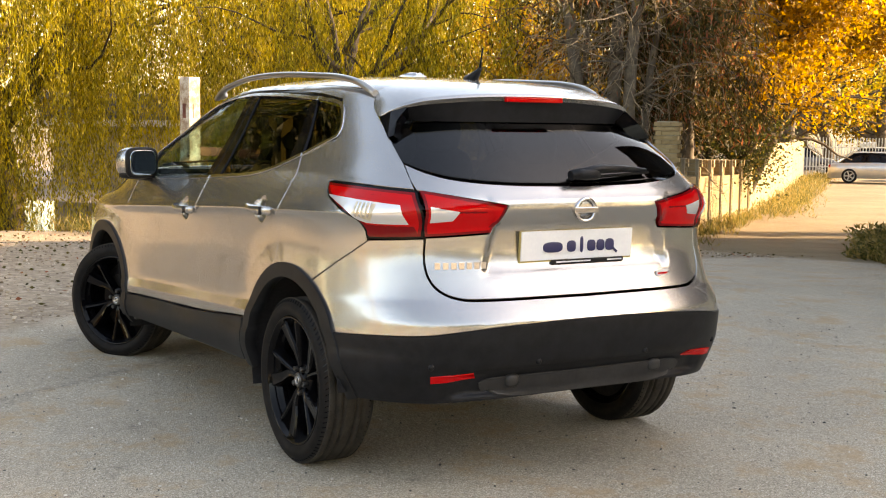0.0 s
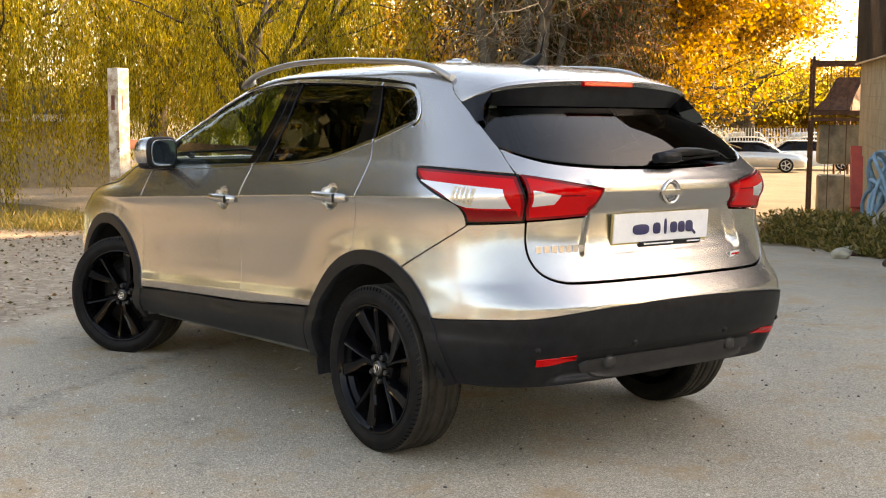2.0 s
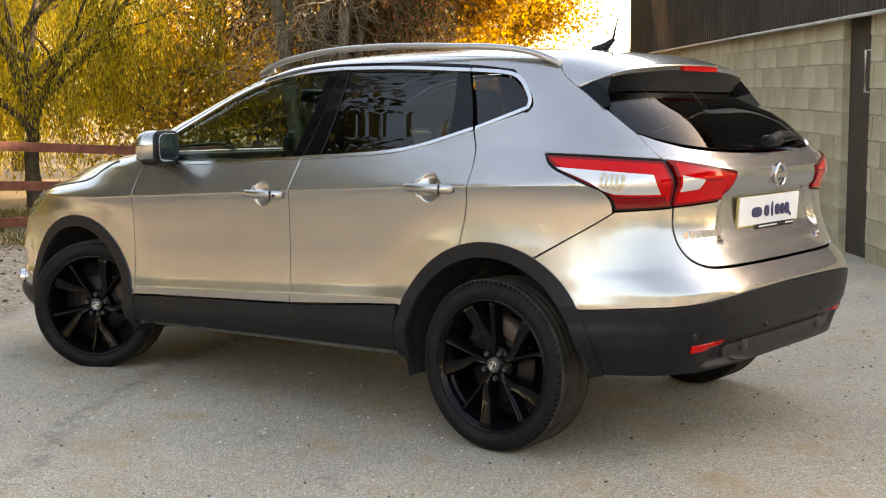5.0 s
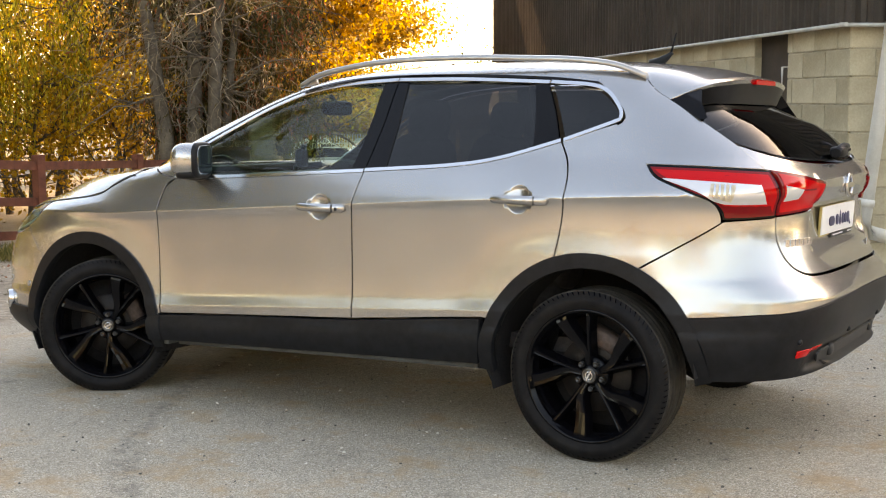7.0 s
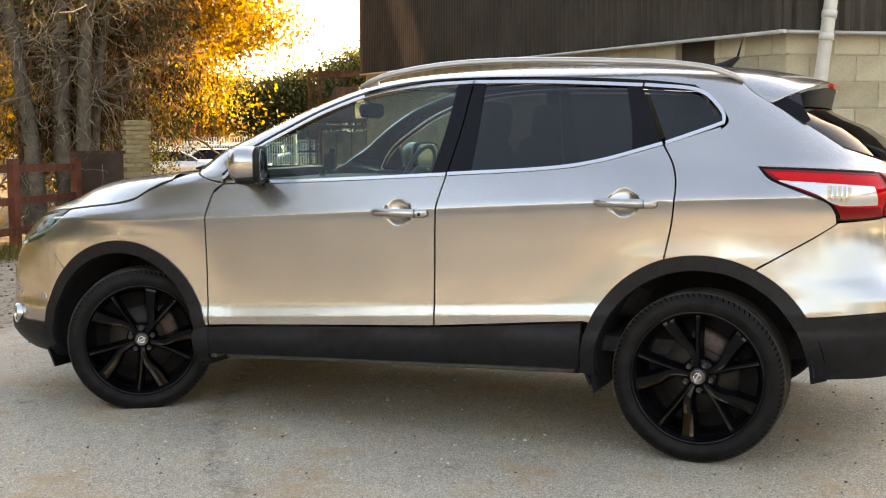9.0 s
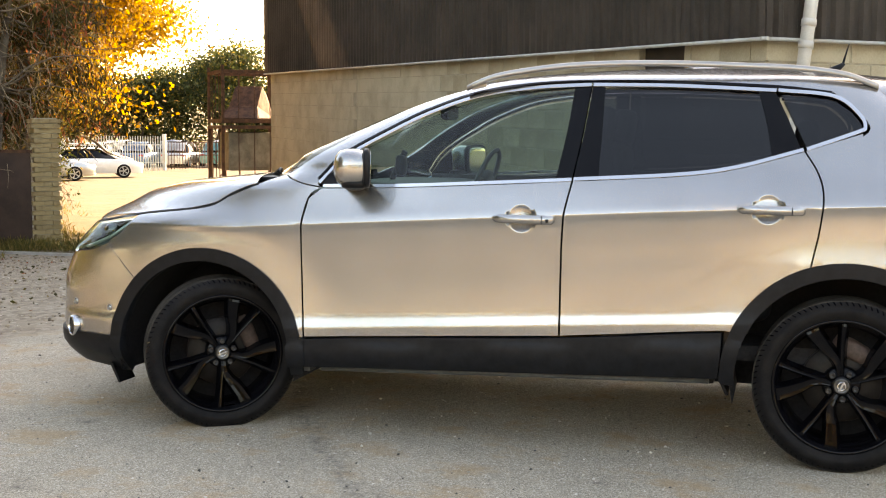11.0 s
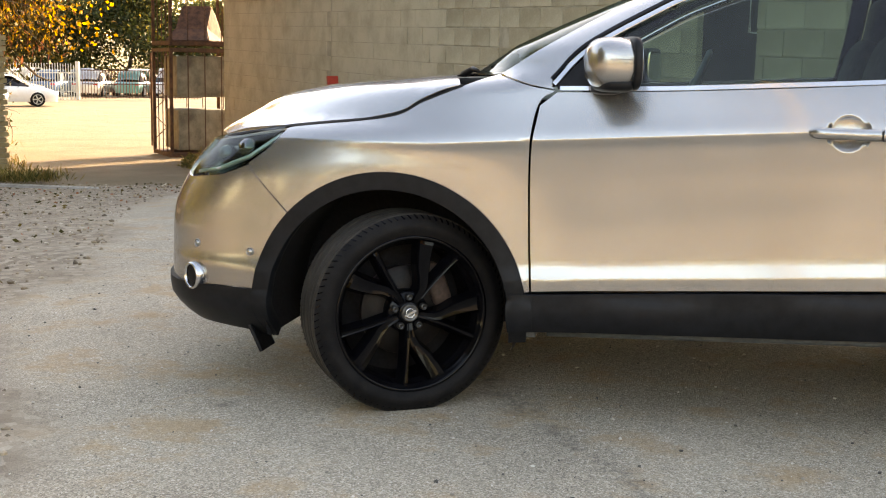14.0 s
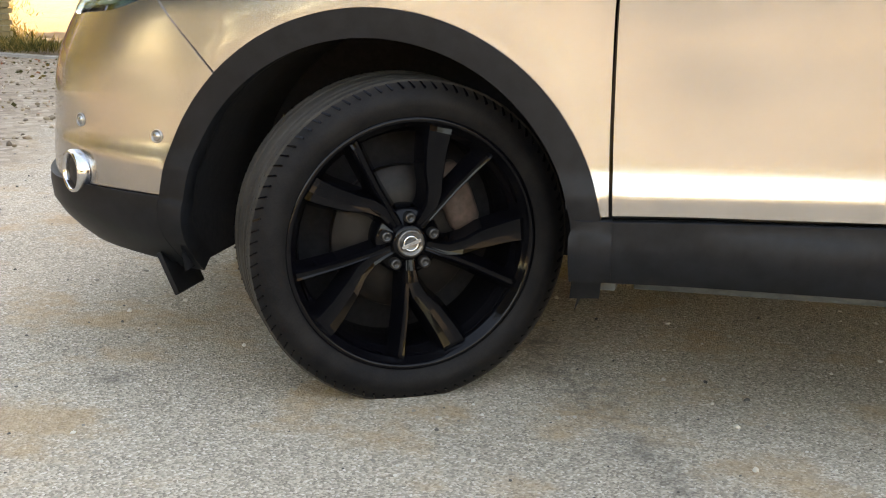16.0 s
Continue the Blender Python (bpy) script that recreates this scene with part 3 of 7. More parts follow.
    for k in range(n):
        p = q0 + dd * (k * .16)
        o = part("bar", br, RUST, gate)
        o.matrix_basis = Matrix.Translation(G(p.x, p.y, .05))
    for z in (.12, .85, 1.6):
        bar_object("rail", (*q0, -.96 + z), (*q1, -.96 + z), .04, .05, RUST, gate)
    # lattice stanchion beside the cages
    st = base("lattice_post", Matrix(), "rusty iron lattice gate stanchion", "post")
    c = Vector((13.9, -21.9))
    z0 = ground_height(c.x, c.y)
    for dx in (-.16, .16):
        bar_object("leg", (c.x + dx, c.y + dx * .3, z0), (c.x + dx, c.y + dx * .3, z0 + 2.15), .045, .045, RUST, st)
    for k in range(6):
        s = 1 if k % 2 else -1
        bar_object("brace", (c.x - .16 * s, c.y - .05 * s, z0 + .1 + .34 * k), (c.x + .16 * s, c.y + .05 * s, z0 + .1 + .34 * (k + 1)), .02, .02, RUST, st)


build_fences()
build_boundary()


def build_cages():
    """Two rusty stillages, one on the other, with tanks and scrap in them."""
    c = Vector((11.68, -18.81))
    turn_z = math.atan2(SHED_D.y, SHED_D.x)
    z0 = ground_height(c.x, c.y)
    for tier, (z, h) in enumerate(((z0, 2.15), (z0 + 2.2, 1.12))):
        cage = base("stillage", Matrix.Translation((c.x, c.y, z)) @ Matrix.Rotation(turn_z, 4, "Z"), ("rusty steel stillage holding old tanks", "rusty steel stillage with scrap, stacked on another")[tier], "stillage", "stacked stillages")
        w = .68
        for sx in (-1, 1):
            for sy in (-1, 1):
                bar_object("upright", (sx * w, sy * w, 0), (sx * w, sy * w, h + (.1 if tier else 0)), .06, .06, RUST, cage)
        for zz in (.05, h - .03):
            for s in (-1, 1):
                bar_object("beam", (-w, s * w, zz), (w, s * w, zz), .05, .07, RUST, cage)
                bar_object("beam", (s * w, -w, zz), (s * w, w, zz), .05, .07, RUST, cage)
        for k in range(1, 4):
            x = -w + 2 * w * k / 4
            for s in (-1, 1):
                bar_object("bar", (x, s * w, 0), (x, s * w, h), .018, .018, RUST, cage)
                bar_object("bar", (s * w, x, 0), (s * w, x, h), .018, .018, RUST, cage)
        bm = bmesh.new()
        box(bm, (0, 0, .08), (2 * w, 2 * w, .03))
        part("deck", bm, RUST, cage)
    for k, (x, y, zz) in enumerate(((-.02, .0, .12), (.0, .02, 1.18))):
        tank = base("tank", Matrix.Translation((c.x, c.y, z0 + zz)) @ Matrix.Rotation(turn_z, 4, "Z"), "dirty grey plastic tank in a wire cage", "tank", "tanks in the stillage")
        bm = bmesh.new()
        box(bm, (x, y, .42), (1.02, 1.02, .82), bevel=.08)
        part("body", bm, surface("dirty_tank", (.10, .085, .06), (.26, .23, .17), 3, .6, bump=.1), tank)
    bm = bmesh.new()
    rnd = random.Random(8)
    v = [bm.verts.new((x, y, z)) for x, y, z in ((-.6, -.45, 0), (.62, -.45, 0), (.62, .45, 0), (-.6, .45, 0), (-.5, -.3, .55), (-.15, -.3, .72), (-.15, .3, .72), (-.5, .3, .55), (.25, -.3, .25), (.25, .3, .25))]
    for f in ((0, 1, 8, 5), (0, 5, 4), (3, 7, 6), (3, 6, 9, 2), (4, 5, 6, 7), (5, 8, 9, 6), (8, 1, 2, 9), (0, 4, 7, 3), (0, 3, 2, 1)):
        bm.faces.new([v[k] for k in f])
    bmesh.ops.bevel(bm, geom=bm.edges[:], offset=.02, segments=2, affect="EDGES")
    bmesh.ops.recalc_face_normals(bm, faces=bm.faces)
    bucket = new("scrap_hopper", mesh_of("scrap_hopper", bm, RUST))
    tagged(bucket, "rusty brown sheet metal hopper lying in the stillage", "scrap")
    bucket.matrix_world = Matrix.Translation((c.x, c.y, z0 + 2.30)) @ Matrix.Rotation(turn_z + 2.6, 4, "Z")


build_cages()


def build_wall_clutter():
    # scraps against the wall: red bent plates, blue pipes, planks, stones
    p = wall_point(9.2, .55, 0)
    red = base("red_scrap", Matrix.Translation(G(p.x, p.y)) @ Matrix.Rotation(math.atan2(SHED_D.y, SHED_D.x), 4, "Z"), "bright red bent steel scrap against the wall", "scrap")
    RED = surface("red_paint", (.30, .02, .012), (.45, .04, .02), 6, .45)
    bar_object("arm", (-.22, 0, .55), (-.05, 0, 1.28), .05, .16, RED, red)
    bar_object("arm", (.22, 0, 1.42), (-.02, 0, .5), .05, .16, RED, red)
    bar_object("foot", (-.3, 0, .0), (-.1, 0, .62), .06, .12, RED, red)
    p = wall_point(7.0, .45, 0)
    hose = base("pipe_coil", Matrix.Translation(G(p.x, p.y)) @ Matrix.Rotation(math.atan2(SHED_D.y, SHED_D.x), 4, "Z"), "tangle of stiff pale blue water pipe by the wall", "pipe")
    BLUE = surface("blue_pipe", (.10, .22, .34), (.20, .36, .48), 8, .45)
    rnd = random.Random(2)
    for k in range(5):
        x0, w, h = rnd.uniform(-.4, .2), rnd.uniform(.25, .5), rnd.uniform(.75, 1.35)
        pts = [(x0 + w * (1 - math.cos(q)) * .9 - .3 + .3 * math.sin(q * .5 + k), .1 * math.sin(3 * q + k), .05 + h * math.sin(q) ** .8) for q in (math.pi * j / 24 for j in range(25))]
        bm = bmesh.new()
        tube(bm, pts, .026, 8)
        part("loop", bm, BLUE, hose)
    WOOD = surface("grey_plank", (.16, .13, .10), (.30, .26, .20), 6, .9, bump=.4)
    for k, (s, o, z, s2, o2, z2) in enumerate(((6.1, .25, .75, 5.3, .8, .05), (5.5, .95, .06, 3.9, .55, .10), (4.6, .35, .05, 3.2, .6, .06))):
        a, b = wall_point(s, o, 0), wall_point(s2, o2, 0)
        a.z, b.z = ground_height(a.x, a.y) + z, ground_height(b.x, b.y) + z2
        pl = bar_object("plank", a, b, .16, .035, WOOD, None)
        tagged(pl, "grey weathered plank lying by the block wall", "plank", "planks by the wall")
    rnd = random.Random(4)
    STONE = surface("pale_stone", (.30, .27, .21), (.50, .46, .38), 5, .9, bump=.5)
    for k in range(46):
        s, o = (rnd.uniform(2.2, 12.5), rnd.uniform(.15, 1.0)) if k > 5 else (rnd.uniform(8.5, 12.5), rnd.uniform(.1, .5))
        q = wall_point(s, o, 0)
        bm = bmesh.new()
        bmesh.ops.create_icosphere(bm, subdivisions=2, radius=rnd.uniform(.04, .15) if k > 9 else rnd.uniform(.15, .3))
        for v in bm.verts:
            v.co = Vector((v.co.x * 1.3, v.co.y, v.co.z * .7)) * (1 + .35 * noise.noise(v.co * 9 + Vector((k, 0, 0))))
        ob = new("stone", mesh_of("stone", bm, STONE if k % 3 else RUST))
        tagged(ob, "broken lump of rubble at the foot of the wall", "rubble", "rubble by the wall")
        ob.matrix_world = Matrix.Translation(G(q.x, q.y, .02)) @ Matrix.Rotation(rnd.uniform(0, 6), 4, "Z")
    bm = bmesh.new()
    bmesh.ops.create_icosphere(bm, subdivisions=2, radius=.085)
    for v in bm.verts:
        v.co = Vector((v.co.x * 1.4, v.co.y, v.co.z * .8)) * (1 + .3 * noise.noise(v.co * 14))
    ob = tagged(new("stone", mesh_of("stone", bm, STONE)), "pale cream broken stone on the tarmac edge", "rubble")
    ob.matrix_world = Matrix.Translation(G(3.66, -7.40, .05))


build_wall_clutter()


def far_car(x, y, heading, paint_mat, label, tall=1.42, long=4.6):
    """A plain parked saloon or estate, far off."""
    ob = base("parked_car", Matrix.Translation(G(x, y)) @ Matrix.Rotation(heading, 4, "Z"), label, "car", "cars in the far car park")
    bm = bmesh.new()
    top = curve([-2.3, -2.1, -1.2, -.2, .6, 1.4, 2.1, 2.3], [.70, .88, .93, .95, .93, .88, .74, .60])
    wid = curve([-2.3, -1.9, 0, 1.9, 2.3], [.74, .86, .90, .86, .66])
    xs = np.linspace(-2.3, 2.3, 28)
    rows = []
    for q in xs:
        t, w = float(top(q)), float(wid(q))
        lift = 0.0
        rows.append([bm.verts.new((q * long / 4.6, sy * w * f, z)) for sy, f, z in ((1, .9, .22), (1, 1.0, .45), (1, 1.0, .68), (1, .92, t - .02), (1, .5, t + .015), (-1, .5, t + .015), (-1, .92, t - .02), (-1, 1.0, .68), (-1, 1.0, .45), (-1, .9, .22))])
    for a, b in zip(rows, rows[1:]):
        for j in range(9):
            bm.faces.new((a[j], a[j + 1], b[j + 1], b[j])).smooth = True
    bm.faces.new(rows[0])
    bm.faces.new(rows[-1][::-1])
    bmesh.ops.recalc_face_normals(bm, faces=bm.faces)
    part("body", bm, paint_mat, ob)

    def cab(name, mat, grow, z0, z1, x0, x1, x2, x3):
        bm = bmesh.new()
        ring = []
        for z, xa, xb, w in ((z0, x0, x3, .80 + grow), (z0 + .75 * (z1 - z0), x1 - .12, x2 + .15, .64 + grow), (z1, x1, x2, .56 + grow)):
            ring.append([bm.verts.new(p) for p in ((xa - grow, w, z), ((xa + xb) / 2, w + .02, z), (xb + grow, w, z), (xb + grow + .1, 0, z), (xb + grow, -w, z), ((xa + xb) / 2, -w - .02, z), (xa - grow, -w, z), (xa - grow - .1, 0, z))])
        for a, b in zip(ring, ring[1:]):
            for j in range(8):
                bm.faces.new((a[j], a[(j + 1) % 8], b[(j + 1) % 8], b[j])).smooth = True
        bm.faces.new(ring[-1])
        bmesh.ops.recalc_face_normals(bm, faces=bm.faces)
        part(name, bm, mat, ob)
    cab("cabin_glass", GLOSSBLACK, 0, .84, tall - .05, -1.9, -1.15, .25, 1.15)
    bm = bmesh.new()
    rows = []
    for q in np.linspace(-1.95, 1.2, 18):
        z = tall * (1 - max(0, (-1.0 - q) / .95) ** 2 * .34 - max(0, (q - .1) / 1.1) ** 1.7 * .36)
        rows.append([bm.verts.new((q, w, z - d)) for w, d in ((.66, .06), (.6, .02), (0, 0), (-.6, .02), (-.66, .06))])
    for a, b in zip(rows, rows[1:]):
        for j in range(4):
            bm.faces.new((a[j], b[j], b[j + 1], a[j + 1])).smooth = True
    bmesh.ops.solidify(bm, geom=bm.faces[:], thickness=.03)
    part("roof", bm, paint_mat, ob)
    for wx in (-1.38, 1.38):
        for s in (1, -1):
            bm = bmesh.new()
            lathe(bm, [(.0005, .09), (.20, .09), (.22, .11), (.32, .10), (.33, .06), (.33, -.1)], 28)
            w = part("wheel", bm, RUBBER, ob)
            w.matrix_basis = Matrix.Translation((wx, s * .80, .33)) @ Matrix.Rotation(0 if s > 0 else math.pi, 4, "Z")
            bm = bmesh.new()
            for k in range(5):
                vs = box(bm, (.11, .105, 0), (.20, .02, .05))
                bmesh.ops.rotate(bm, matrix=Matrix.Rotation(2 * math.pi * k / 5, 3, "Y"), verts=vs)
            lathe(bm, [(.20, .10), (.225, .118), (.235, .10)], 28)
            part("rim", bm, GALV, w)
    for s in (1, -1):
        bm = bmesh.new()
        box(bm, (2.16, s * .58, .66), (.14, .28, .11), bevel=.03)
        part("headlight", bm, CLEAR_LENS, ob)
        bm = bmesh.new()
        box(bm, (-2.24, s * .62, .74), (.08, .26, .12), bevel=.03)
        part("tail_light", bm, RED_LENS, ob)
    return ob


def build_far_cars():
    white, silver, grey, blue, green = (paint(n, c, m, .35) for n, c, m in (("white_car", (.75, .75, .73), 0), ("silver_car", (.5, .51, .5), .7), ("grey_car", (.10, .10, .11), .5), ("blue_car", (.05, .12, .24), .4), ("teal_car", (.05, .22, .2), .3)))
    h = math.atan2(-43.68 + 41.88, 32.42 - 34.69)
    far_car(32.6, -41.9, h, silver, "silver coupe parked before the steel fence")
    far_car(32.7, -46.3, h - .05, white, "white saloon parked beside a silver coupe", 1.45)
    far_car(43.0, -47.5, h, grey, "dark grey estate behind the steel fence", 1.75)
    far_car(40.5, -51.5, h, white, "white car behind the steel fence", 1.5)
    far_car(38.8, -55.8, h, white, "white hatchback behind the steel fence", 1.55)
    h2 = h + 1.1
    for k, (m, tall) in enumerate(((white, 1.6), (blue, 1.6), (silver, 1.6), (green, 1.6), (white, 1.8), (silver, 1.6), (grey, 1.6))):
        far_car(41.5 - 1.75 * k, -61.5 - 1.9 * k, h2, m, ("white car in the fenced car park", "blue car in the fenced car park", "silver car in the fenced car park", "teal car in the fenced car park", "white van-like car in the fenced car park", "silver saloon in the fenced car park", "grey saloon in the fenced car park")[k], tall)
    for k, (m, word) in enumerate(((white, "white"), (silver, "silver"), (white, "white"), (grey, "grey"), (white, "white"))):
        far_car(46.5 - 2.3 * k, -58.5 - 3.0 * k, h2, m, word + " car in the far row of the car park", 1.7)


build_far_cars()

# ---- trees, weeds, water, far land ----
def leaf_mesh(name, centres, dirs, length, width, mat, rs, bend=.25):
    """Many small folded leaves, four corners each."""
    n = len(centres)
    d = dirs / np.maximum(np.linalg.norm(dirs, axis=1, keepdims=True), 1e-6)
    side = np.cross(d, rs.normal(size=(n, 3)))
    side /= np.maximum(np.linalg.norm(side, axis=1, keepdims=True), 1e-6)
    up = np.cross(side, d)
    ln = length * rs.uniform(.6, 1.25, (n, 1))
    wd = width * rs.uniform(.6, 1.25, (n, 1))
    v = np.stack((centres, centres + d * ln * .45 + side * wd * .5 + up * ln * bend * .3, centres + d * ln, centres + d * ln * .45 - side * wd * .5 + up * ln * bend * .3), 1).reshape(-1, 3)
    me = bpy.data.meshes.new(name)
    me.vertices.add(4 * n)
    me.vertices.foreach_set("co", v.ravel())
    me.loops.add(4 * n)
    me.loops.foreach_set("vertex_index", np.arange(4 * n))
    me.polygons.add(n)
    me.polygons.foreach_set("loop_start", np.arange(n) * 4)
    me.update(calc_edges=True)
    me.materials.append(mat)
    return me


def limb(bm, p, d, length, r, rs, wander=.25, rise=0.0, sides=7, steps=7):
    pts, rad = [Vector(p)], [r]
    d = Vector(d).normalized()
    for k in range(steps):
        d = (d + Vector(rs.normal(size=3)) * wander + Vector((0, 0, rise))).normalized()
        pts.append(pts[-1] + d * length / steps)
        rad.append(r * (1 - .82 * (k + 1) / steps))
    tube(bm, pts, rad, sides, False)
    return pts


def willow(x, y, height, radius, seed, low, trunk_r=.32, strands=420, lean=(0, 0), label="weeping willow with long yellow hanging shoots"):
    rs = np.random.RandomState(seed)
    g = G(x, y)
    tree = base("willow_tree", Matrix.Translation(g), label, "tree", "willows round the pond")
    bm = bmesh.new()
    trunk = limb(bm, (0, 0, -.1), (lean[0], lean[1], 1), height * .42, trunk_r, rs, .10, 0, 10, 8)
    tips = []
    for k in range(9):
        a = 2 * math.pi * k / 9 + rs.uniform(-.3, .3)
        s = trunk[4 + k % 5]
        pts = limb(bm, s, (math.cos(a), math.sin(a), rs.uniform(.5, 1.5)), height * rs.uniform(.42, .62), trunk_r * .42, rs, .16, .05, 7, 8)
        tips += pts[3:]
        for _ in range(3):
            q = pts[rs.randint(2, 7)]
            a2 = a + rs.uniform(-1.2, 1.2)
            p2 = limb(bm, q, (math.cos(a2), math.sin(a2), rs.uniform(-.1, .9)), height * rs.uniform(.2, .36), trunk_r * .16, rs, .2, -.02, 5, 6)
            tips += p2[1:]
    part("trunk", bm, BARK, tree)
    cs, ds = [], []
    tips = np.array([tuple(t) for t in tips])
    for k in range(strands):
        if k % 9 == 0:
            knot = tips[rs.randint(len(tips))] + rs.normal(size=3) * (.45, .45, .25)
            sweep = np.array([knot[0], knot[1], 0.0])
            sweep = sweep / max(np.linalg.norm(sweep), .3) * rs.uniform(0, .28) + rs.normal(size=3) * (.10, .10, 0)
            foot = low + rs.uniform(0, 1) ** 1.6 * max(.5, knot[2] - low - .8)
        t = knot + rs.normal(size=3) * (.13, .13, .25)
        out = sweep + rs.normal(size=3) * (.03, .03, 0)
        end = foot + rs.uniform(-.3, .5)
        ln = max(.6, t[2] - end)
        n = int(ln / .055)
        s = np.linspace(0, 1, n)[:, None]
        path = t + out * (1 - (1 - s) ** 2) * min(2.2, ln * .6) + np.array([0, 0, -1.0]) * ln * s ** 1.15
        path += np.sin(s * 9 + rs.uniform(0, 6)) * rs.normal(size=3) * (.05, .05, 0)
        keep = rs.uniform(size=n) < .92
        cs.append((path + rs.normal(size=(n, 3)) * .045)[keep])
        ds.append((np.array([0, 0, -1.0]) + rs.normal(size=(n, 3)) * .3)[keep])
    cs, ds = np.vstack(cs), np.vstack(ds)
    tagged(part("crown", leaf_mesh("crown", cs, ds, .135, .026, WILLOW, rs), WILLOW, tree), kind="stuff")
    return tree


def broadleaf(name, x, y, height, radius, seed, mat, label, group="", base_z=.25, leaves=16000, leaf=.10, trunk_r=.2, limbs=12, clump=.55, twigs=True, lean=(0, 0), squash=1.0):
    rs = np.random.RandomState(seed)
    tree = base(name, Matrix.Translation(G(x, y)), label, "tree", group)
    bm = bmesh.new()
    trunk = limb(bm, (0, 0, -.1), (lean[0], lean[1], 1), height * .72, trunk_r, rs, .08, 0, 9, 9)
    tips = []
    for k in range(limbs):
        i = 2 + (k * 7) % 8
        s = trunk[i]
        a = 2.4 * k + rs.uniform(-.4, .4)
        reach = radius * rs.uniform(.7, 1.1) * (1.15 - .5 * i / 9)
        pts = limb(bm, s, (math.cos(a), math.sin(a), rs.uniform(.15, 1.0)), reach, trunk_r * .38, rs, .18, .04, 6, 7)
        tips += pts[3:]
        for _ in range(4):
            q = pts[rs.randint(2, 7)]
            a2 = a + rs.uniform(-1.4, 1.4)
            tips += limb(bm, q, (math.cos(a2), math.sin(a2), rs.uniform(-.3, .9)), reach * rs.uniform(.3, .55), trunk_r * .13, rs, .24, .02, 4, 5)[2:]
    tips += trunk[6:]
    part("trunk", bm, BARK, tree)
    if leaves:
        tips = np.array([tuple(t) for t in tips])
        tips = tips[tips[:, 2] > height * base_z]
        pick = tips[rs.randint(len(tips), size=leaves)]
        blob = rs.normal(size=(leaves, 3)) * (clump, clump, clump * .62 * squash)
        cs = pick + blob
        tagged(part("crown", leaf_mesh("crown", cs, rs.normal(size=(leaves, 3)) + (0, 0, -.35), leaf, leaf * .62, mat, rs), mat, tree), kind="stuff")
    return tree


def cypress(x, y, height, seed, stems, label, sprays=8000, foot=4.2):
    """A many-stemmed conifer with a skirt of dead twigs and rust-red drooping sprays."""
    rs = np.random.RandomState(seed)
    tree = base("conifer_tree", Matrix.Translation(G(x, y)), label, "tree", "conifers by the gate")
    tips = []
    for dx, dy, r, h, lx, ly in stems:
        bm = bmesh.new()
        pts = limb(bm, (dx, dy, -.1), (lx, ly, 1), h, r, rs, .03, 0, 10, 14)
        for k in range(30):
            p = pts[rs.randint(4, 14)]
            a = rs.uniform(0, 6.28)
            ln = rs.uniform(.8, 2.6) * (1 if p.z > 2.2 else .5)
            q = limb(bm, p, (math.cos(a), math.sin(a), rs.uniform(-.2, .5)), ln, .022, rs, .2, -.03, 5, 6)
            if p.z > foot:
                tips += q[2:]
        part("stem", bm, STEM, tree)
    bm = bmesh.new()
    for k in range(900):
        dx, dy, r, h, lx, ly = stems[rs.randint(len(stems))]
        z = rs.uniform(.3, 6.0)
        a = rs.uniform(0, 6.28)
        p = Vector((dx + lx * z, dy + ly * z, z)) + Vector((math.cos(a), math.sin(a), 0)) * rs.uniform(.1, .75 if z < 2.6 else 1.25)
        limb(bm, p, (math.cos(a), math.sin(a), rs.uniform(-1.8, .4)), rs.uniform(.5, 1.6) * (.45 if z < 2.6 else 1), .009, rs, .35, -.14, 3, 6)
    tagged(part("dead_twig", bm, TWIG, tree), kind="stuff")
    tips = np.array([tuple(t) for t in tips])
    n = sprays
    pick = tips[rs.randint(len(tips), size=n)]
    cs = pick + rs.normal(size=(n, 3)) * (.28, .28, .22) - np.array([0, 0, .15])
    tagged(part("sprays", leaf_mesh("sprays", cs, rs.normal(size=(n, 3)) * .6 + (0, 0, -1), .15, .035, RUSSET, rs), RUSSET, tree), kind="stuff")
    return tree


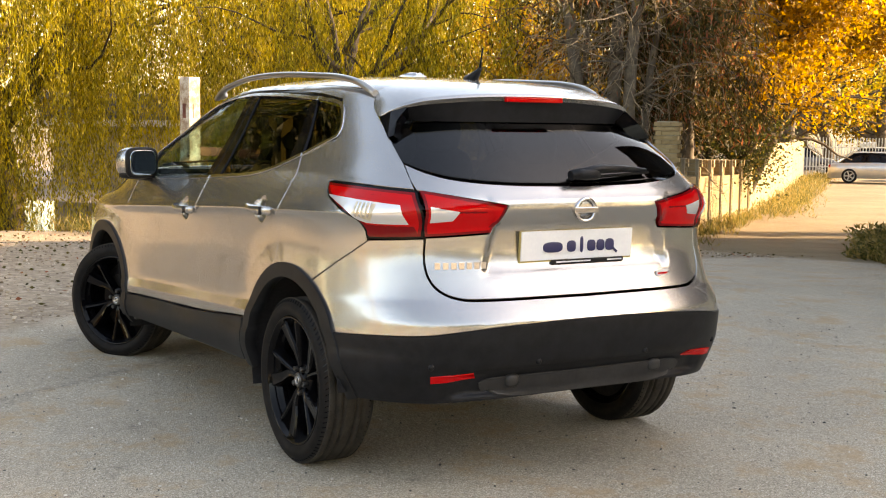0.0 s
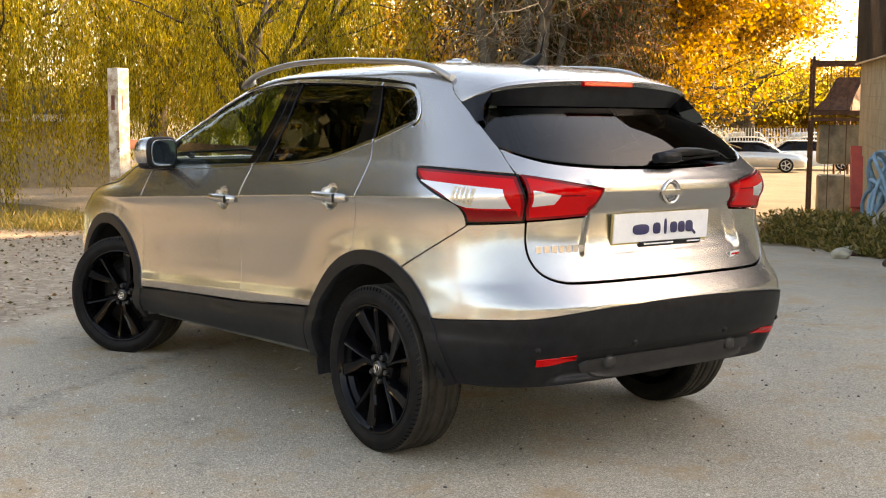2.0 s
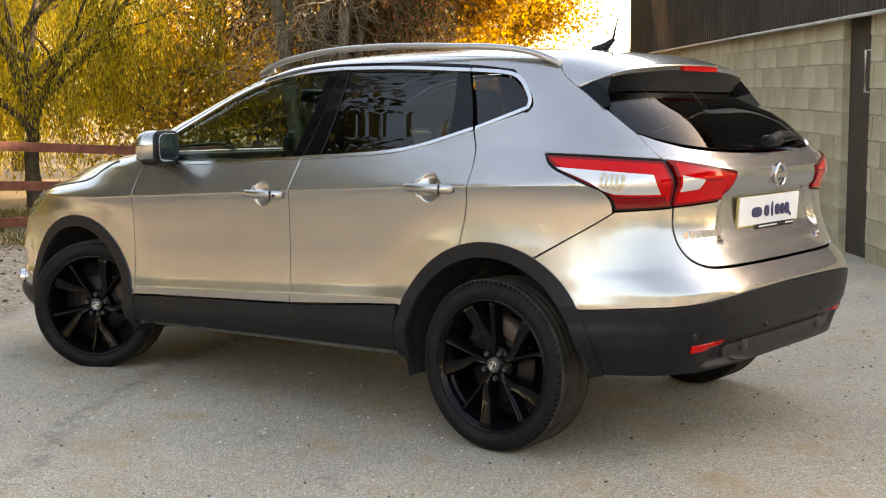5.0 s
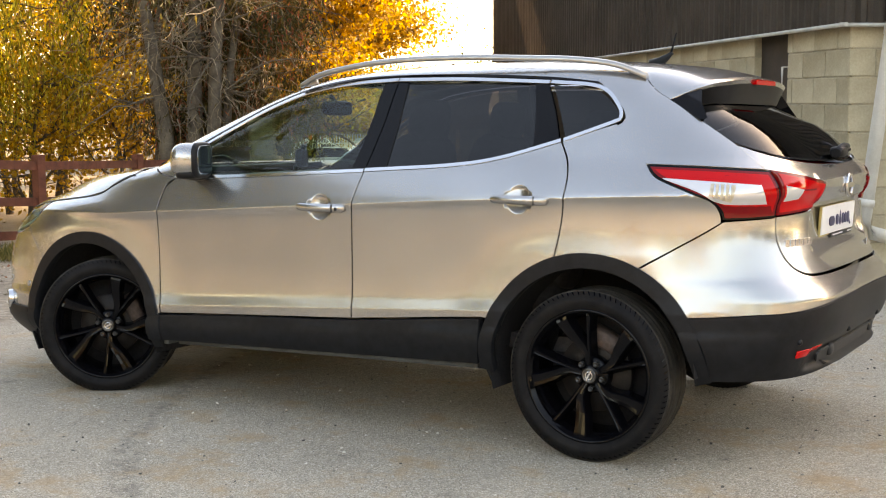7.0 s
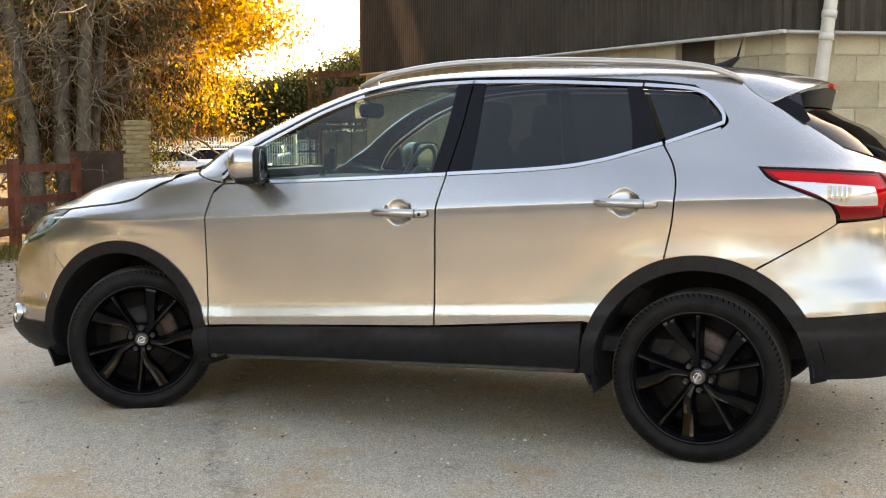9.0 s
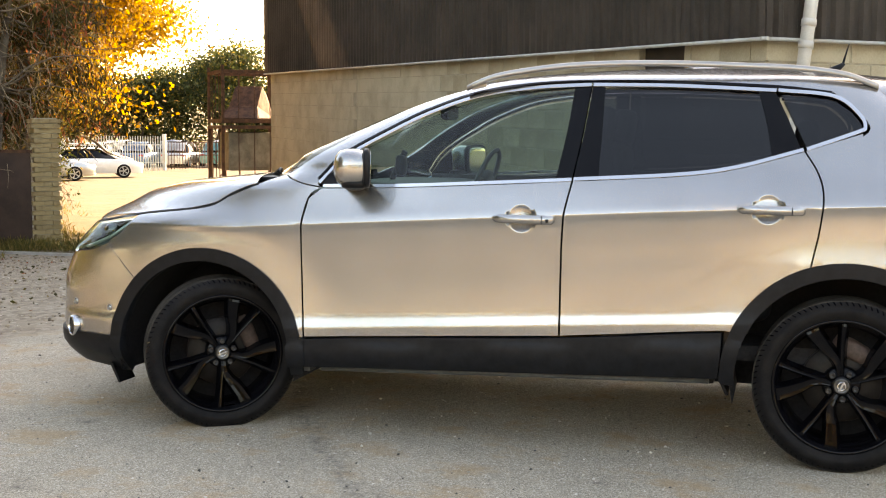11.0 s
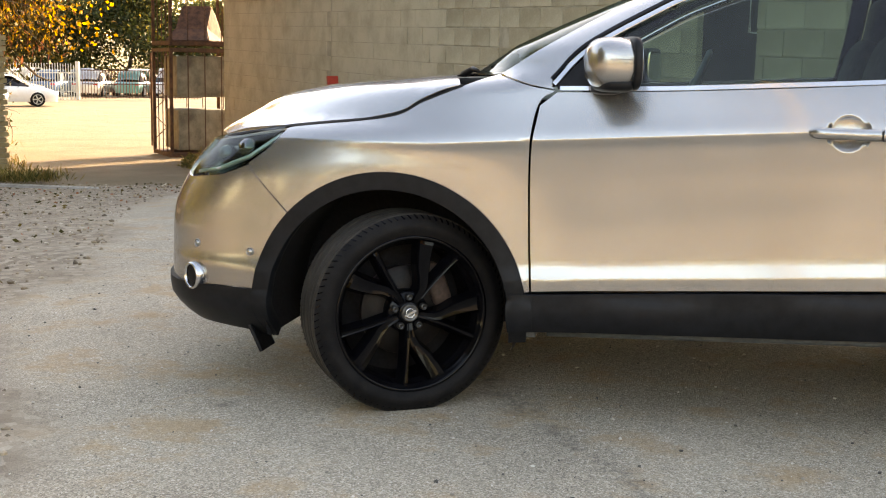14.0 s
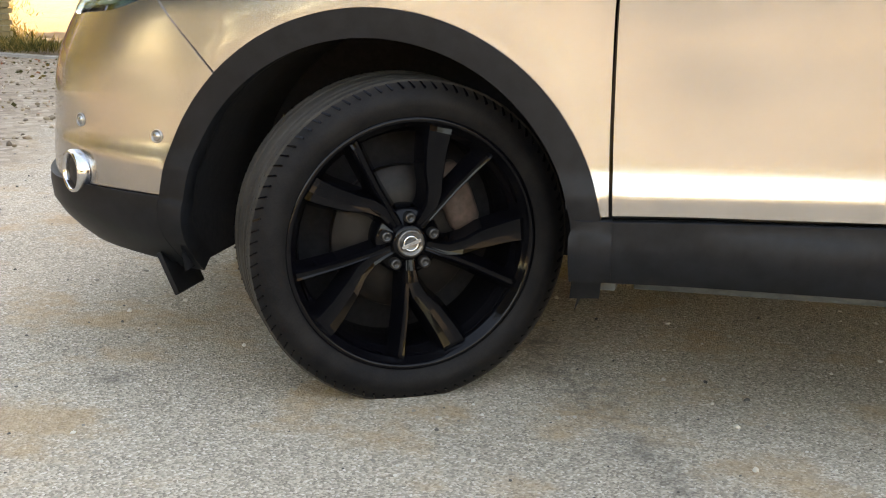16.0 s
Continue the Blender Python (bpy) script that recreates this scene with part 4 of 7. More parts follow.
def build_trees():
    willow(18.4, 1.6, 10.5, 6, 1, -.5, .30, 1700)
    willow(21.9, -7.8, 11.5, 6, 2, .9, .34, 1350, (.12, .05))
    willow(17.74, -8.2, 8.5, 5, 3, 1.7, .20, 800, (-.05, .12))
    willow(24.5, -2.8, 11.5, 7, 4, .2, .40, 1350)
    willow(29.5, -12.5, 12.5, 7, 5, .5, .40, 1150)
    willow(27.0, 9.0, 12.0, 7, 6, -.3, .4, 1000)
    cypress(12.86, -10.87, 10, 7, ((0, 0, .17, 9.5, -.02, .01), (.36, .20, .16, 9.0, .015, .02), (-.24, -.12, .15, 9.0, -.005, -.02), (-.05, -.55, .10, 7.5, -.06, -.02), (.9, -.1, .09, 7, .06, .02)), "old conifer with grey stems and a tangle of dead twigs")
    cypress(13.3, -13.0, 9, 8, ((0, 0, .17, 8.5, -.03, -.01), (.6, .5, .09, 7, .03, .02)), "conifer with rust-red autumn sprays and bare lower twigs", 46000, 1.7)
    broadleaf("maple_tree", 17.0, -17.6, 9.5, 3.1, 9, GOLD, "autumn tree thick with golden yellow leaves", "golden trees", .26, 30000, .13, .2, 18, .50, lean=(-.26, .0))
    broadleaf("ivy_bush", 17.0, -16.8, 4.6, 1.7, 15, GREEN, "dark ivy-grown bush behind the board fence", "", .05, 20000, .085, .10, 16, .40)
    broadleaf("maple_tree", 18.9, -19.8, 10.0, 3.3, 16, GOLD, "autumn tree thick with golden yellow leaves", "golden trees", .40, 34000, .13, .22, 18, .50, lean=(-.26, -.08))
    broadleaf("maple_tree", 21.5, -21.5, 9.5, 3.6, 10, GOLD, "autumn tree thick with golden yellow leaves", "golden trees", .10, 9000, .14, .22, 16, .6)
    broadleaf("oak_tree", 34.0, -45.8 + 8.5, 13.0, 7.0, 11, GOLD, "tall half-bare autumn tree with thin yellow leaves", "golden trees", .35, 9000, .16, .42, 18, .55)
    for k, (x, y, h) in enumerate(((47.0, -52.0, 14.0), (50.0, -58.0, 15.0), (44.5, -56.5, 13.0), (55.0, -50.0, 15.0))):
        broadleaf("oak_tree", x, y, h, 6.5, 100 + k, GOLD if k % 2 else WILLOW, "tall autumn tree behind the car park fence", "golden trees", .22, 11000, .22, .40, 18, .9)
    broadleaf("oak_tree", 40.0, -36.0, 13.0, 6.5, 12, GOLD, "tall half-bare autumn tree with thin yellow leaves", "golden trees", .25, 9000, .17, .40, 18, .8)
    for k, (x, y, h, r, mat) in enumerate(((15.6, -11.6, 3.4, 1.5, GOLD), (16.6, -10.4, 3.8, 1.6, GOLD), (19.5, -13.5, 6.5, 2.8, GOLD), (23.5, -15.5, 9.0, 3.5, WILLOW), (27.5, -19.0, 11.0, 4.2, GOLD), (31.0, -24.0, 12.0, 4.5, WILLOW), (35.0, -30.0, 12.5, 4.8, GOLD))):
        broadleaf("birch_tree", x, y, h, r, 20 + k, mat, "yellow-leaved young tree behind the boundary", "trees behind the pond", .12, 6500 if k > 1 else 2600, .11 + .008 * k, .07 + .012 * k, 14, .5 + .05 * k)
    for k, (x, y, h, r) in enumerate(((37, -17, 13, 5.5), (40, -8, 13, 6), (42, 2, 14, 6), (40, 12, 14, 6), (35, 20, 13, 6), (45, -24, 14, 6))):
        broadleaf("poplar_tree", x, y, h, r, 40 + k, GREEN if k in (2, 3, 4) else WILLOW if k % 2 else GOLD, "tall yellow autumn tree beyond the pond", "trees behind the pond", .05, 13000, .26, .3, 15, 1.2)
    for k, (x, y, h, r, mat) in enumerate(((49, -92, 10, 5.5, GREEN), (54, -88, 7.5, 5, GREEN), (61, -88, 6.5, 5, GOLD), (67, -84, 6.5, 5.5, GOLD), (74, -78, 7, 5.5, GOLD), (45, -97, 7, 5, GREEN), (80, -70, 9, 6, GOLD), (84, -60, 10, 6, GOLD), (72, -92, 7, 6, GREEN))):
        broadleaf("distant_tree", x, y, h, r, 60 + k, mat, "bushy tree beyond the car park", "trees beyond the car park", .02, 18000, .34, .22, 14, 1.0)

    # tree line across the road, which the car's side and windows mirror
    # the last four are added unseen to darken the sky the tailgate mirrors
    for k, (x, y, h, mat) in enumerate(((30, 27, 9.5, GREEN), (22, 33, 8, GREEN), (14, 36, 7, GREEN), (6, 38, 7.5, GOLD), (-3, 38, 7, WILLOW), (-11, 36, 8, GOLD), (-19, 32, 8, WILLOW), (-27, 26, 7.5, GREEN), (-33, 17, 8, GOLD), (-30, 7, 9, GREEN), (-29, -2, 10, GREEN), (-28, -10, 10, GREEN), (-27, -18, 10, GREEN))):
        broadleaf("roadside_tree", x, y, h, 4.6, 80 + k, mat, "bushy autumn tree out of view, mirrored in the car", "trees across the road", .03, 11000, .40, .25, 14, 1.0)

    # tall trees out of view, set where the side windows mirror them dark
    for k, (x, y, h) in enumerate(((15.5, 6.4, 15), (20.0, 9.5, 15), (13.0, 12.5, 14), (22.5, 4.0, 14))):
        broadleaf("roadside_tree", x, y, h, 4.4, 110 + k, GREEN, "tall dark green tree beyond the gravel", "trees across the road", .08, 42000, .34, .28, 18, .95)

    # telegraph pole that the side windows mirror
    pole = base("telegraph_pole", Matrix.Translation(G(1.05, 7.4)), "tall wooden telegraph pole with thin wires", "pole")
    bm = bmesh.new()
    tube(bm, [(0, 0, -.2), (0, 0, 4.5), (.03, .02, 9.4)], [.15, .135, .11], 14)
    part("post", bm, FENCEWOOD, pole)
    bm = bmesh.new()
    lathe(bm, [(.125, -.05), (.128, 0), (.125, .05)], 20)
    bmesh.ops.rotate(bm, matrix=Matrix.Rotation(radians(90), 3, "X"), verts=bm.verts)
    bmesh.ops.translate(bm, vec=(.03, .02, 9.1), verts=bm.verts)
    part("band", bm, GALV, pole)
    for dx, dy in ((24, -3), (-24, 2), (14, 22), (-9, 24)):
        bm = bmesh.new()
        tube(bm, [(dx * k / 10, dy * k / 10, 9.1 - 1.6 * math.sin(math.pi * k / 20)) for k in range(11)], .012, 5)
        part("wire", bm, RUBBER, pole)


build_trees()


def build_stuff():
    rs = np.random.RandomState(77)
    # weeds along the wall's foot
    cs, ds = [], []
    for k in range(1500):
        s = rs.uniform(2.6, 13.5)
        wide = np.interp(s, [1.9, 3.0, 5.0, 9.0, 13.5], [.12, .35, 1.0, 1.8, 1.6])
        p = wall_point(s, rs.uniform(.05, 1) * wide, 0)
        tall = rs.uniform(.06, .38) * (1.25 if 5 < s < 10 else .8)
        n = rs.randint(14, 34)
        z = rs.uniform(0, 1, n)
        c = np.array([p.x, p.y, ground_height(p.x, p.y)]) + np.stack((rs.normal(size=n) * .07, rs.normal(size=n) * .07, z * tall), 1)
        cs.append(c)
        ds.append(np.stack((rs.normal(size=n) * .8, rs.normal(size=n) * .8, rs.uniform(.1, 1.2, n)), 1))
    weeds = new("weeds", leaf_mesh("weeds", np.vstack(cs), np.vstack(ds), .105, .035, WEED, rs))
    tagged(weeds, "rough weeds and dying grass along the block wall", "weeds", kind="stuff")
    # grass along the board fence, the gate pier and the rail fence
    cs, ds = [], []
    for a, b, w, count, tall in (((12.6, -11.9), (17.4, -18.0), .55, 700, .30), ((17.3, -19.0), (38.0, -43.4), .7, 900, .34), ((10.6, -10.3), (12.6, -10.2), .5, 160, .16), ((9.4, -2.6), (12.0, -10.0), .45, 420, .14), ((13.5, -1.5), (17.5, -7.5), 1.2, 600, .3)):
        for k in range(count):
            t = rs.uniform()
            x, y = a[0] + (b[0] - a[0]) * t + rs.normal() * w * .5 - w * .3, a[1] + (b[1] - a[1]) * t + rs.normal() * w * .5 - w * .3
            n = rs.randint(10, 22)
            h = tall * rs.uniform(.4, 1.3)
            cs.append(np.array([x, y, ground_height(x, y)]) + np.stack((rs.normal(size=n) * .08, rs.normal(size=n) * .08, rs.uniform(0, .7, n) * h), 1))
            ds.append(np.stack((rs.normal(size=n) * .5, rs.normal(size=n) * .5, rs.uniform(.5, 1.4, n)), 1))
    tagged(new("grass", leaf_mesh("grass", np.vstack(cs), np.vstack(ds), .15, .016, WEED, rs)), "tufts of dry grass along the fences", "grass", kind="stuff")
    # fallen leaves on the gravel and bank
    n = 2600
    x, y = rs.uniform(4.5, 16, n), rs.uniform(-10.5, 5, n)
    keep = x > np.array([float(TAR_EDGE(v)) for v in y]) + .1
    x, y = x[keep], y[keep]
    c = np.array([(a, b, ground_height(a, b) + .012) for a, b in zip(x, y)])
    tagged(new("fallen_leaves", leaf_mesh("fallen_leaves", c, np.stack((rs.normal(size=len(c)), rs.normal(size=len(c)), rs.normal(size=len(c)) * .12), 1), .045, .028, RUSSET, rs, .1)), "fallen brown leaves on the gravel", "leaves", kind="stuff")
    # loose stones
    for name, count, lo, hi, mat, where, label in (("grit", 5200, .0028, .0085, leafy("grit", [(0, (.05, .045, .04)), (.3, (.10, .09, .075)), (.55, (.38, .34, .28)), (1, (.68, .64, .56))], 0.0), "tar", "loose grit on the tarmac"), ("gravel", 6500, .005, .022, leafy("gravel", [(0, (.10, .07, .045)), (.4, (.26, .19, .12)), (.8, (.40, .31, .21)), (1, (.58, .51, .42))], 0.0), "dirt", "gravel and broken stone on the bare ground")):
        bm = bmesh.new()
        bmesh.ops.create_icosphere(bm, subdivisions=1, radius=1)
        tv = np.array([tuple(v.co) for v in bm.verts])
        tf = np.array([[v.index for v in f.verts] for f in bm.faces])
        bm.free()
        vs, fs, made = [], [], 0
        while made < count:
            px, py = (rs.uniform(-3, 5.2), rs.uniform(-4, 3.2)) if where == "tar" else (3.6 + 7.9 * rs.uniform() ** 1.6, rs.uniform(-10, 3.5))
            e = float(TAR_EDGE(py))
            if (where == "tar") != (px < e + (.1 if where == "tar" else .0)):
                continue
            r = lo + (hi - lo) * rs.uniform() ** 3
            t = tv * (1 + rs.uniform(-.3, .3, (len(tv), 1))) * r * (1, rs.uniform(.6, 1), rs.uniform(.45, .8))
            a = rs.uniform(0, 6.28)
            t = np.stack((t[:, 0] * math.cos(a) - t[:, 1] * math.sin(a), t[:, 0] * math.sin(a) + t[:, 1] * math.cos(a), t[:, 2]), 1)
            vs.append(t + (px, py, ground_height(px, py) + r * .25))
            fs.append(tf + made * len(tv))
            made += 1
        me = bpy.data.meshes.new(name)
        me.from_pydata(np.vstack(vs).tolist(), [], np.vstack(fs).tolist())
        me.materials.append(mat)
        tagged(new(name, me), label, "stones", kind="stuff")
    # channel drain across the yard's mouth
    drain = base("drain_channel", Matrix.Translation(G(9.2, -9.08, .004)), "galvanised channel drain across the yard entrance", "drain")
    bm = bmesh.new()
    for s in (-.065, .065):
        box(bm, (0, s, .004), (4.6, .018, .03))
    part("frame", bm, GALV, drain)
    bm = bmesh.new()
    for k in range(60):
        box(bm, (-2.26 + k * .0766, 0, .004), (.034, .118, .022))
    tagged(part("grating", bm, GALV, drain), kind="stuff")
    # pond
    m, nt, b = nodes_of("pond_water")
    b.inputs["Base Color"].default_value, b.inputs["Roughness"].default_value = (.05, .05, .035, 1), .06
    co = nt.nodes.new("ShaderNodeTexCoord").outputs["Object"]
    nz = node(nt, "ShaderNodeTexNoise", Scale=3.0, Detail=3.0)
    nt.links.new(co, nz.inputs["Vector"])
    bp = node(nt, "ShaderNodeBump", Strength=.15, Distance=.02)
    nt.links.new(nz.outputs[0], bp.inputs["Height"])
    nt.links.new(bp.outputs[0], b.inputs["Normal"])
    bm = bmesh.new()
    ring = [bm.verts.new((POND[0] + POND[2] * 1.06 * math.cos(q), POND[1] + POND[3] * 1.06 * math.sin(q), -.80)) for q in (2 * math.pi * k / 64 for k in range(64))]
    bm.faces.new(ring)
    tagged(new("pond", mesh_of("pond", bm, m)), "still dark pond water with leaf scum", "pond", kind="structure")
    STONE = surface("bank_stone", (.22, .19, .14), (.42, .38, .30), 4, .9, bump=.5)
    for k, (x, y, r) in enumerate(((15.7, -.2, .30), (15.6, .7, .22), (16.4, -1.5, .26))):
        bm = bmesh.new()
        bmesh.ops.create_icosphere(bm, subdivisions=3, radius=r)
        for v in bm.verts:
            v.co = Vector((v.co.x, v.co.y * 1.3, v.co.z * .8)) * (1 + .25 * noise.noise(v.co * 4 + Vector((k, 0, 0))))
        o = tagged(new("boulder", mesh_of("boulder", bm, STONE, True)), "buff boulder on the edge of the pond", "boulder", "boulders by the pond")
        o.matrix_world = Matrix.Translation(G(x, y, r * .3))
    # hut beyond the pond
    hut = base("hut", Matrix.Translation(G(36.0, -9.6)) @ Matrix.Rotation(-.3, 4, "Z"), "low hut with a grey roof and white fascia beyond the pond", "hut")
    bm = bmesh.new()
    box(bm, (0, 0, 1.1), (3, 6, 2.2))
    part("wall", bm, MORTAR, hut)
    bm = bmesh.new()
    box(bm, (0, 0, 2.7), (3.8, 6.8, .9), bevel=.2)
    part("roof", bm, surface("grey_roof", (.08, .08, .08), (.14, .14, .14), 5, .8), hut)
    bm = bmesh.new()
    box(bm, (-1.95, 0, 2.2), (.06, 6.9, .22))
    part("fascia", bm, PIPEWHITE, hut)
    # far hill
    bm = bmesh.new()
    rows = []
    for k in range(61):
        a = radians(-110 + 360 * k / 60)
        h = (7 if k < 23 else 3) + (5 if k < 23 else 2) * noise.noise(Vector((k * .22, 3, 0))) + 1.4 * noise.noise(Vector((k * 1.3, 7, 0)))
        rows.append([bm.verts.new((r * math.cos(a), r * math.sin(a), z)) for r, z in ((230, -2), (300, h * .5), (420, h + 4), (560, h + 7))])
    for a, b2 in zip(rows, rows[1:]):
        for j in range(3):
            bm.faces.new((a[j], b2[j], b2[j + 1], a[j + 1])).smooth = True
    bmesh.ops.recalc_face_normals(bm, faces=bm.faces)
    tagged(new("hill", mesh_of("hill", bm, surface("hazy_hill", (.16, .13, .06), (.30, .24, .13), .05, .95, grain=.4))), "low wooded hill in the haze", "hill", kind="structure")


build_stuff()

# ---- the car: one smooth body form, from which every panel is cut ----
from mathutils.geometry import delaunay_2d_cdt

REAR = curve([.20, .26, .33, .45, .56, .645, .69, .73, .80, .90, .98, 1.055, 1.095, 1.14, 1.25, 1.35, 1.44, 1.50, 1.535, 1.56, 1.578],
             [-.60, -.68, -.76, -.80, -.835, -.842, -.815, -.775, -.745, -.722, -.72, -.742, -.735, -.695, -.592, -.475, -.365, -.29, -.12, .15, .55])
FRONT = curve([.20, .26, .33, .42, .55, .62, .70, .78, .84, .88, .94, 1.00, 1.05, 1.08, 1.11, 1.20, 1.30, 1.40, 1.47, 1.52, 1.55, 1.568, 1.578],
              [3.45, 3.53, 3.575, 3.58, 3.58, 3.57, 3.535, 3.485, 3.445, 3.42, 3.365, 3.28, 3.08, 2.80, 2.50, 2.34, 2.13, 1.89, 1.68, 1.47, 1.22, .95, .70])
WIDE = curve([.20, .27, .35, .39, .42, .445, .47, .505, .525, .56, .61, .67, .80, .90, .925, .942, .952, .960, .975, 1.00, 1.05, 1.10, 1.20, 1.32, 1.42, 1.48, 1.515, 1.545, 1.565, 1.578],
             [.80, .845, .884, .8925, .893, .887, .887, .8880, .8845, .8785, .8765, .8758, .8790, .8855, .8885, .8928, .8945, .8925, .887, .876, .854, .830, .772, .704, .655, .620, .585, .49, .34, .03])
FROM_F = curve([.2, .75, .90, 1.06, 1.12, 1.20, 1.30, 1.45, 1.578], [2.40, 2.40, 2.25, 2.15, 1.90, 1.62, 1.30, .95, .60])
FROM_R = curve([.2, 1.1, 1.3, 1.5, 1.578], [.30, .30, .35, .50, .58])
CORNER_F = curve([.2, .75, .90, .96, 1.02, 1.07, 1.12, 1.20, 1.50, 1.578], [4.5, 4.5, 3.4, 2.4, 2.2, 2.3, 3.2, 4.6, 4.6, 2.6])
CORNER_R = curve([.2, .70, .95, 1.15, 1.30, 1.50, 1.578], [4.4, 4.4, 4.0, 4.3, 4.0, 3.2, 2.4])
RISE = curve([.20, .40, .97, 1.16], [0, 1, 1, 0])
WHEELS = ((-0.005, 0.345), (2.662, 0.322))


HANDLES = ((1.252, .947), (.292, 1.004))


def soft(v, a, b):
    t = np.clip((v - a) / (b - a), 0, 1)
    return t * t * (3 - 2 * t)


def dent(y, z):
    """The plate's recess, the bar over it and the folds of the rear bumper."""
    w = np.abs(y)
    plate = soft(.44 - .30 * np.clip(z - .86, -.1, .2) - w, 0, .05) * soft(z, .800, .845) * soft(1.002 - z, 0, .012)
    bar = soft(.40 + .25 * np.clip(z - 1.0, -.1, .2) - w, 0, .02) * soft(z, .994, 1.002) * soft(1.10 - z, 0, .018)
    fold = soft(.62 - w, 0, .10) * soft(z, .37, .40) * soft(.485 - z, 0, .03)
    return 0.022 * plate - 0.010 * bar + 0.03 * fold


def form(x, y, z):
    """Below zero inside the body, above it outside."""
    x, y, z = np.broadcast_arrays(*(np.asarray(v, float) for v in (x, y, z)))
    ze = z - 0.058 * (1.30 - np.clip(x, -0.3, 2.5)) * RISE(z)
    wide = WIDE(ze)
    for wx, wz in WHEELS:
        r = np.hypot(x - wx, z - wz)
        wide = wide + 0.016 * np.exp(-((r - 0.43) / 0.13) ** 2) * np.clip((1.0 - z) / 0.2, 0, 1)
    for hx, hz in HANDLES:
        r2 = ((x - hx) / 0.062) ** 2 + ((z - hz) / 0.054) ** 2
        wide = wide - 0.022 * np.clip(1 - r2, 0, 1) ** 0.7
    af, ar, nf, nr = FROM_F(z), FROM_R(z), CORNER_F(z), CORNER_R(z)
    tf, tr = np.maximum(0, (x - af) / (FRONT(z) - af)), np.maximum(0, (ar - x) / (ar - REAR(z) - dent(y, z)))
    n = np.where(tf > 0, nf, nr)
    return (np.abs(y) / wide) ** n + tf ** n + tr ** n - 1


def solve(fn, lo, hi, count=36):
    """The root of a rising function between lo and hi, for arrays."""
    lo, hi = np.array(lo, float), np.array(hi, float)
    for _ in range(count):
        mid = (lo + hi) / 2
        inside = fn(mid) < 0
        lo, hi = np.where(inside, mid, lo), np.where(inside, hi, mid)
    return (lo + hi) / 2


AXIS_R, AXIS_F = 0.10, 2.55


def place(kind, u, v):
    """Points on the body: side (x, z), back or nose (y, z), top (x, y), and the corners by (turn, z)."""
    u, v = np.asarray(u, float), np.asarray(v, float)
    one = np.ones_like(u)
    if kind == "side":
        return np.stack((u, solve(lambda y: form(u, y, v), 0 * one, 1.1 * one), v), -1)
    if kind == "back":
        return np.stack((-solve(lambda s: form(-s, u, v), -0.45 * one, 1.0 * one), u, v), -1)
    if kind == "nose":
        return np.stack((solve(lambda s: form(s, u, v), 0.8 * one, 3.6 * one), u, v), -1)
    if kind == "top":
        return np.stack((u, v, solve(lambda z: form(u, v, z), 0.80 * one, 1.60 * one)), -1)
    ax, sg = (AXIS_R, -1) if kind == "rear_corner" else (AXIS_F, 1)
    a = u / 0.75
    r = solve(lambda d: form(ax + sg * d * np.cos(a), d * np.sin(a), v), 0.02 * one, 1.4 * one)
    return np.stack((ax + sg * r * np.cos(a), r * np.sin(a), v), -1)


def turn(kind, x, y):
    """The corner's first coordinate for a point of the plan."""
    ax, sg = (AXIS_R, -1) if kind == "rear_corner" else (AXIS_F, 1)
    return 0.75 * np.arctan2(abs(y), sg * (x - ax))


def normals(p):
    g = np.stack([form(*(p + d).T) - form(*(p - d).T) for d in np.eye(3) * 2e-4], -1)
    return g / np.maximum(np.linalg.norm(g, axis=1, keepdims=True), 1e-12)


def smooth_line(pts, step=0.02):
    """A smooth line through a few points."""
    pts = [np.array(p, float) for p in pts]
    out = []
    for i in range(len(pts) - 1):
        p0, p1, p2, p3 = pts[max(i - 1, 0)], pts[i], pts[i + 1], pts[min(i + 2, len(pts) - 1)]
        if i == 0:
            p0 = 2 * p1 - p2
        if i == len(pts) - 2:
            p3 = 2 * p2 - p1
        k = max(1, int(np.ceil(np.linalg.norm(p2 - p1) / step)))
        for j in range(k):
            t = j / k
            out.append(0.5 * (2 * p1 + (p2 - p0) * t + (2 * p0 - 5 * p1 + 4 * p2 - p3) * t * t + (3 * p1 - p0 - 3 * p2 + p3) * t ** 3))
    out.append(pts[-1])
    return out


def outline(*lines, step=0.02):
    """A closed outline from smooth lines that meet at corners."""
    pts = []
    for ln in lines:
        for p in (smooth_line(ln, step) if len(ln) > 2 or np.linalg.norm(np.subtract(ln[0], ln[-1])) > step else [np.array(q, float) for q in ln]):
            if not pts or np.linalg.norm(p - pts[-1]) > 1e-4:
                pts.append(p)
    if np.linalg.norm(pts[0] - pts[-1]) < 1e-4:
        pts.pop()
    return np.array(pts)


def arc(cx, cz, r, a0, a1, count=24):
    return [(cx + r * math.cos(radians(a0 + (a1 - a0) * k / count)), cz + r * math.sin(radians(a0 + (a1 - a0) * k / count))) for k in range(count + 1)]


def within(poly, q):
    x, y = q[:, 0], q[:, 1]
    ins = np.zeros(len(q), bool)
    for (x0, y0), (x1, y1) in zip(poly, np.roll(poly, -1, 0)):
        if y0 != y1:
            ins ^= ((y0 > y) != (y1 > y)) & (x < (x1 - x0) * (y - y0) / (y1 - y0) + x0)
    return ins


def near_edge(poly, q, d):
    far = np.ones(len(q), bool)
    for a, b in zip(poly, np.roll(poly, -1, 0)):
        ab = b - a
        t = np.clip(((q - a) @ ab) / max(ab @ ab, 1e-12), 0, 1)
        far &= np.linalg.norm(q - a - t[:, None] * ab, axis=1) > d
    return far


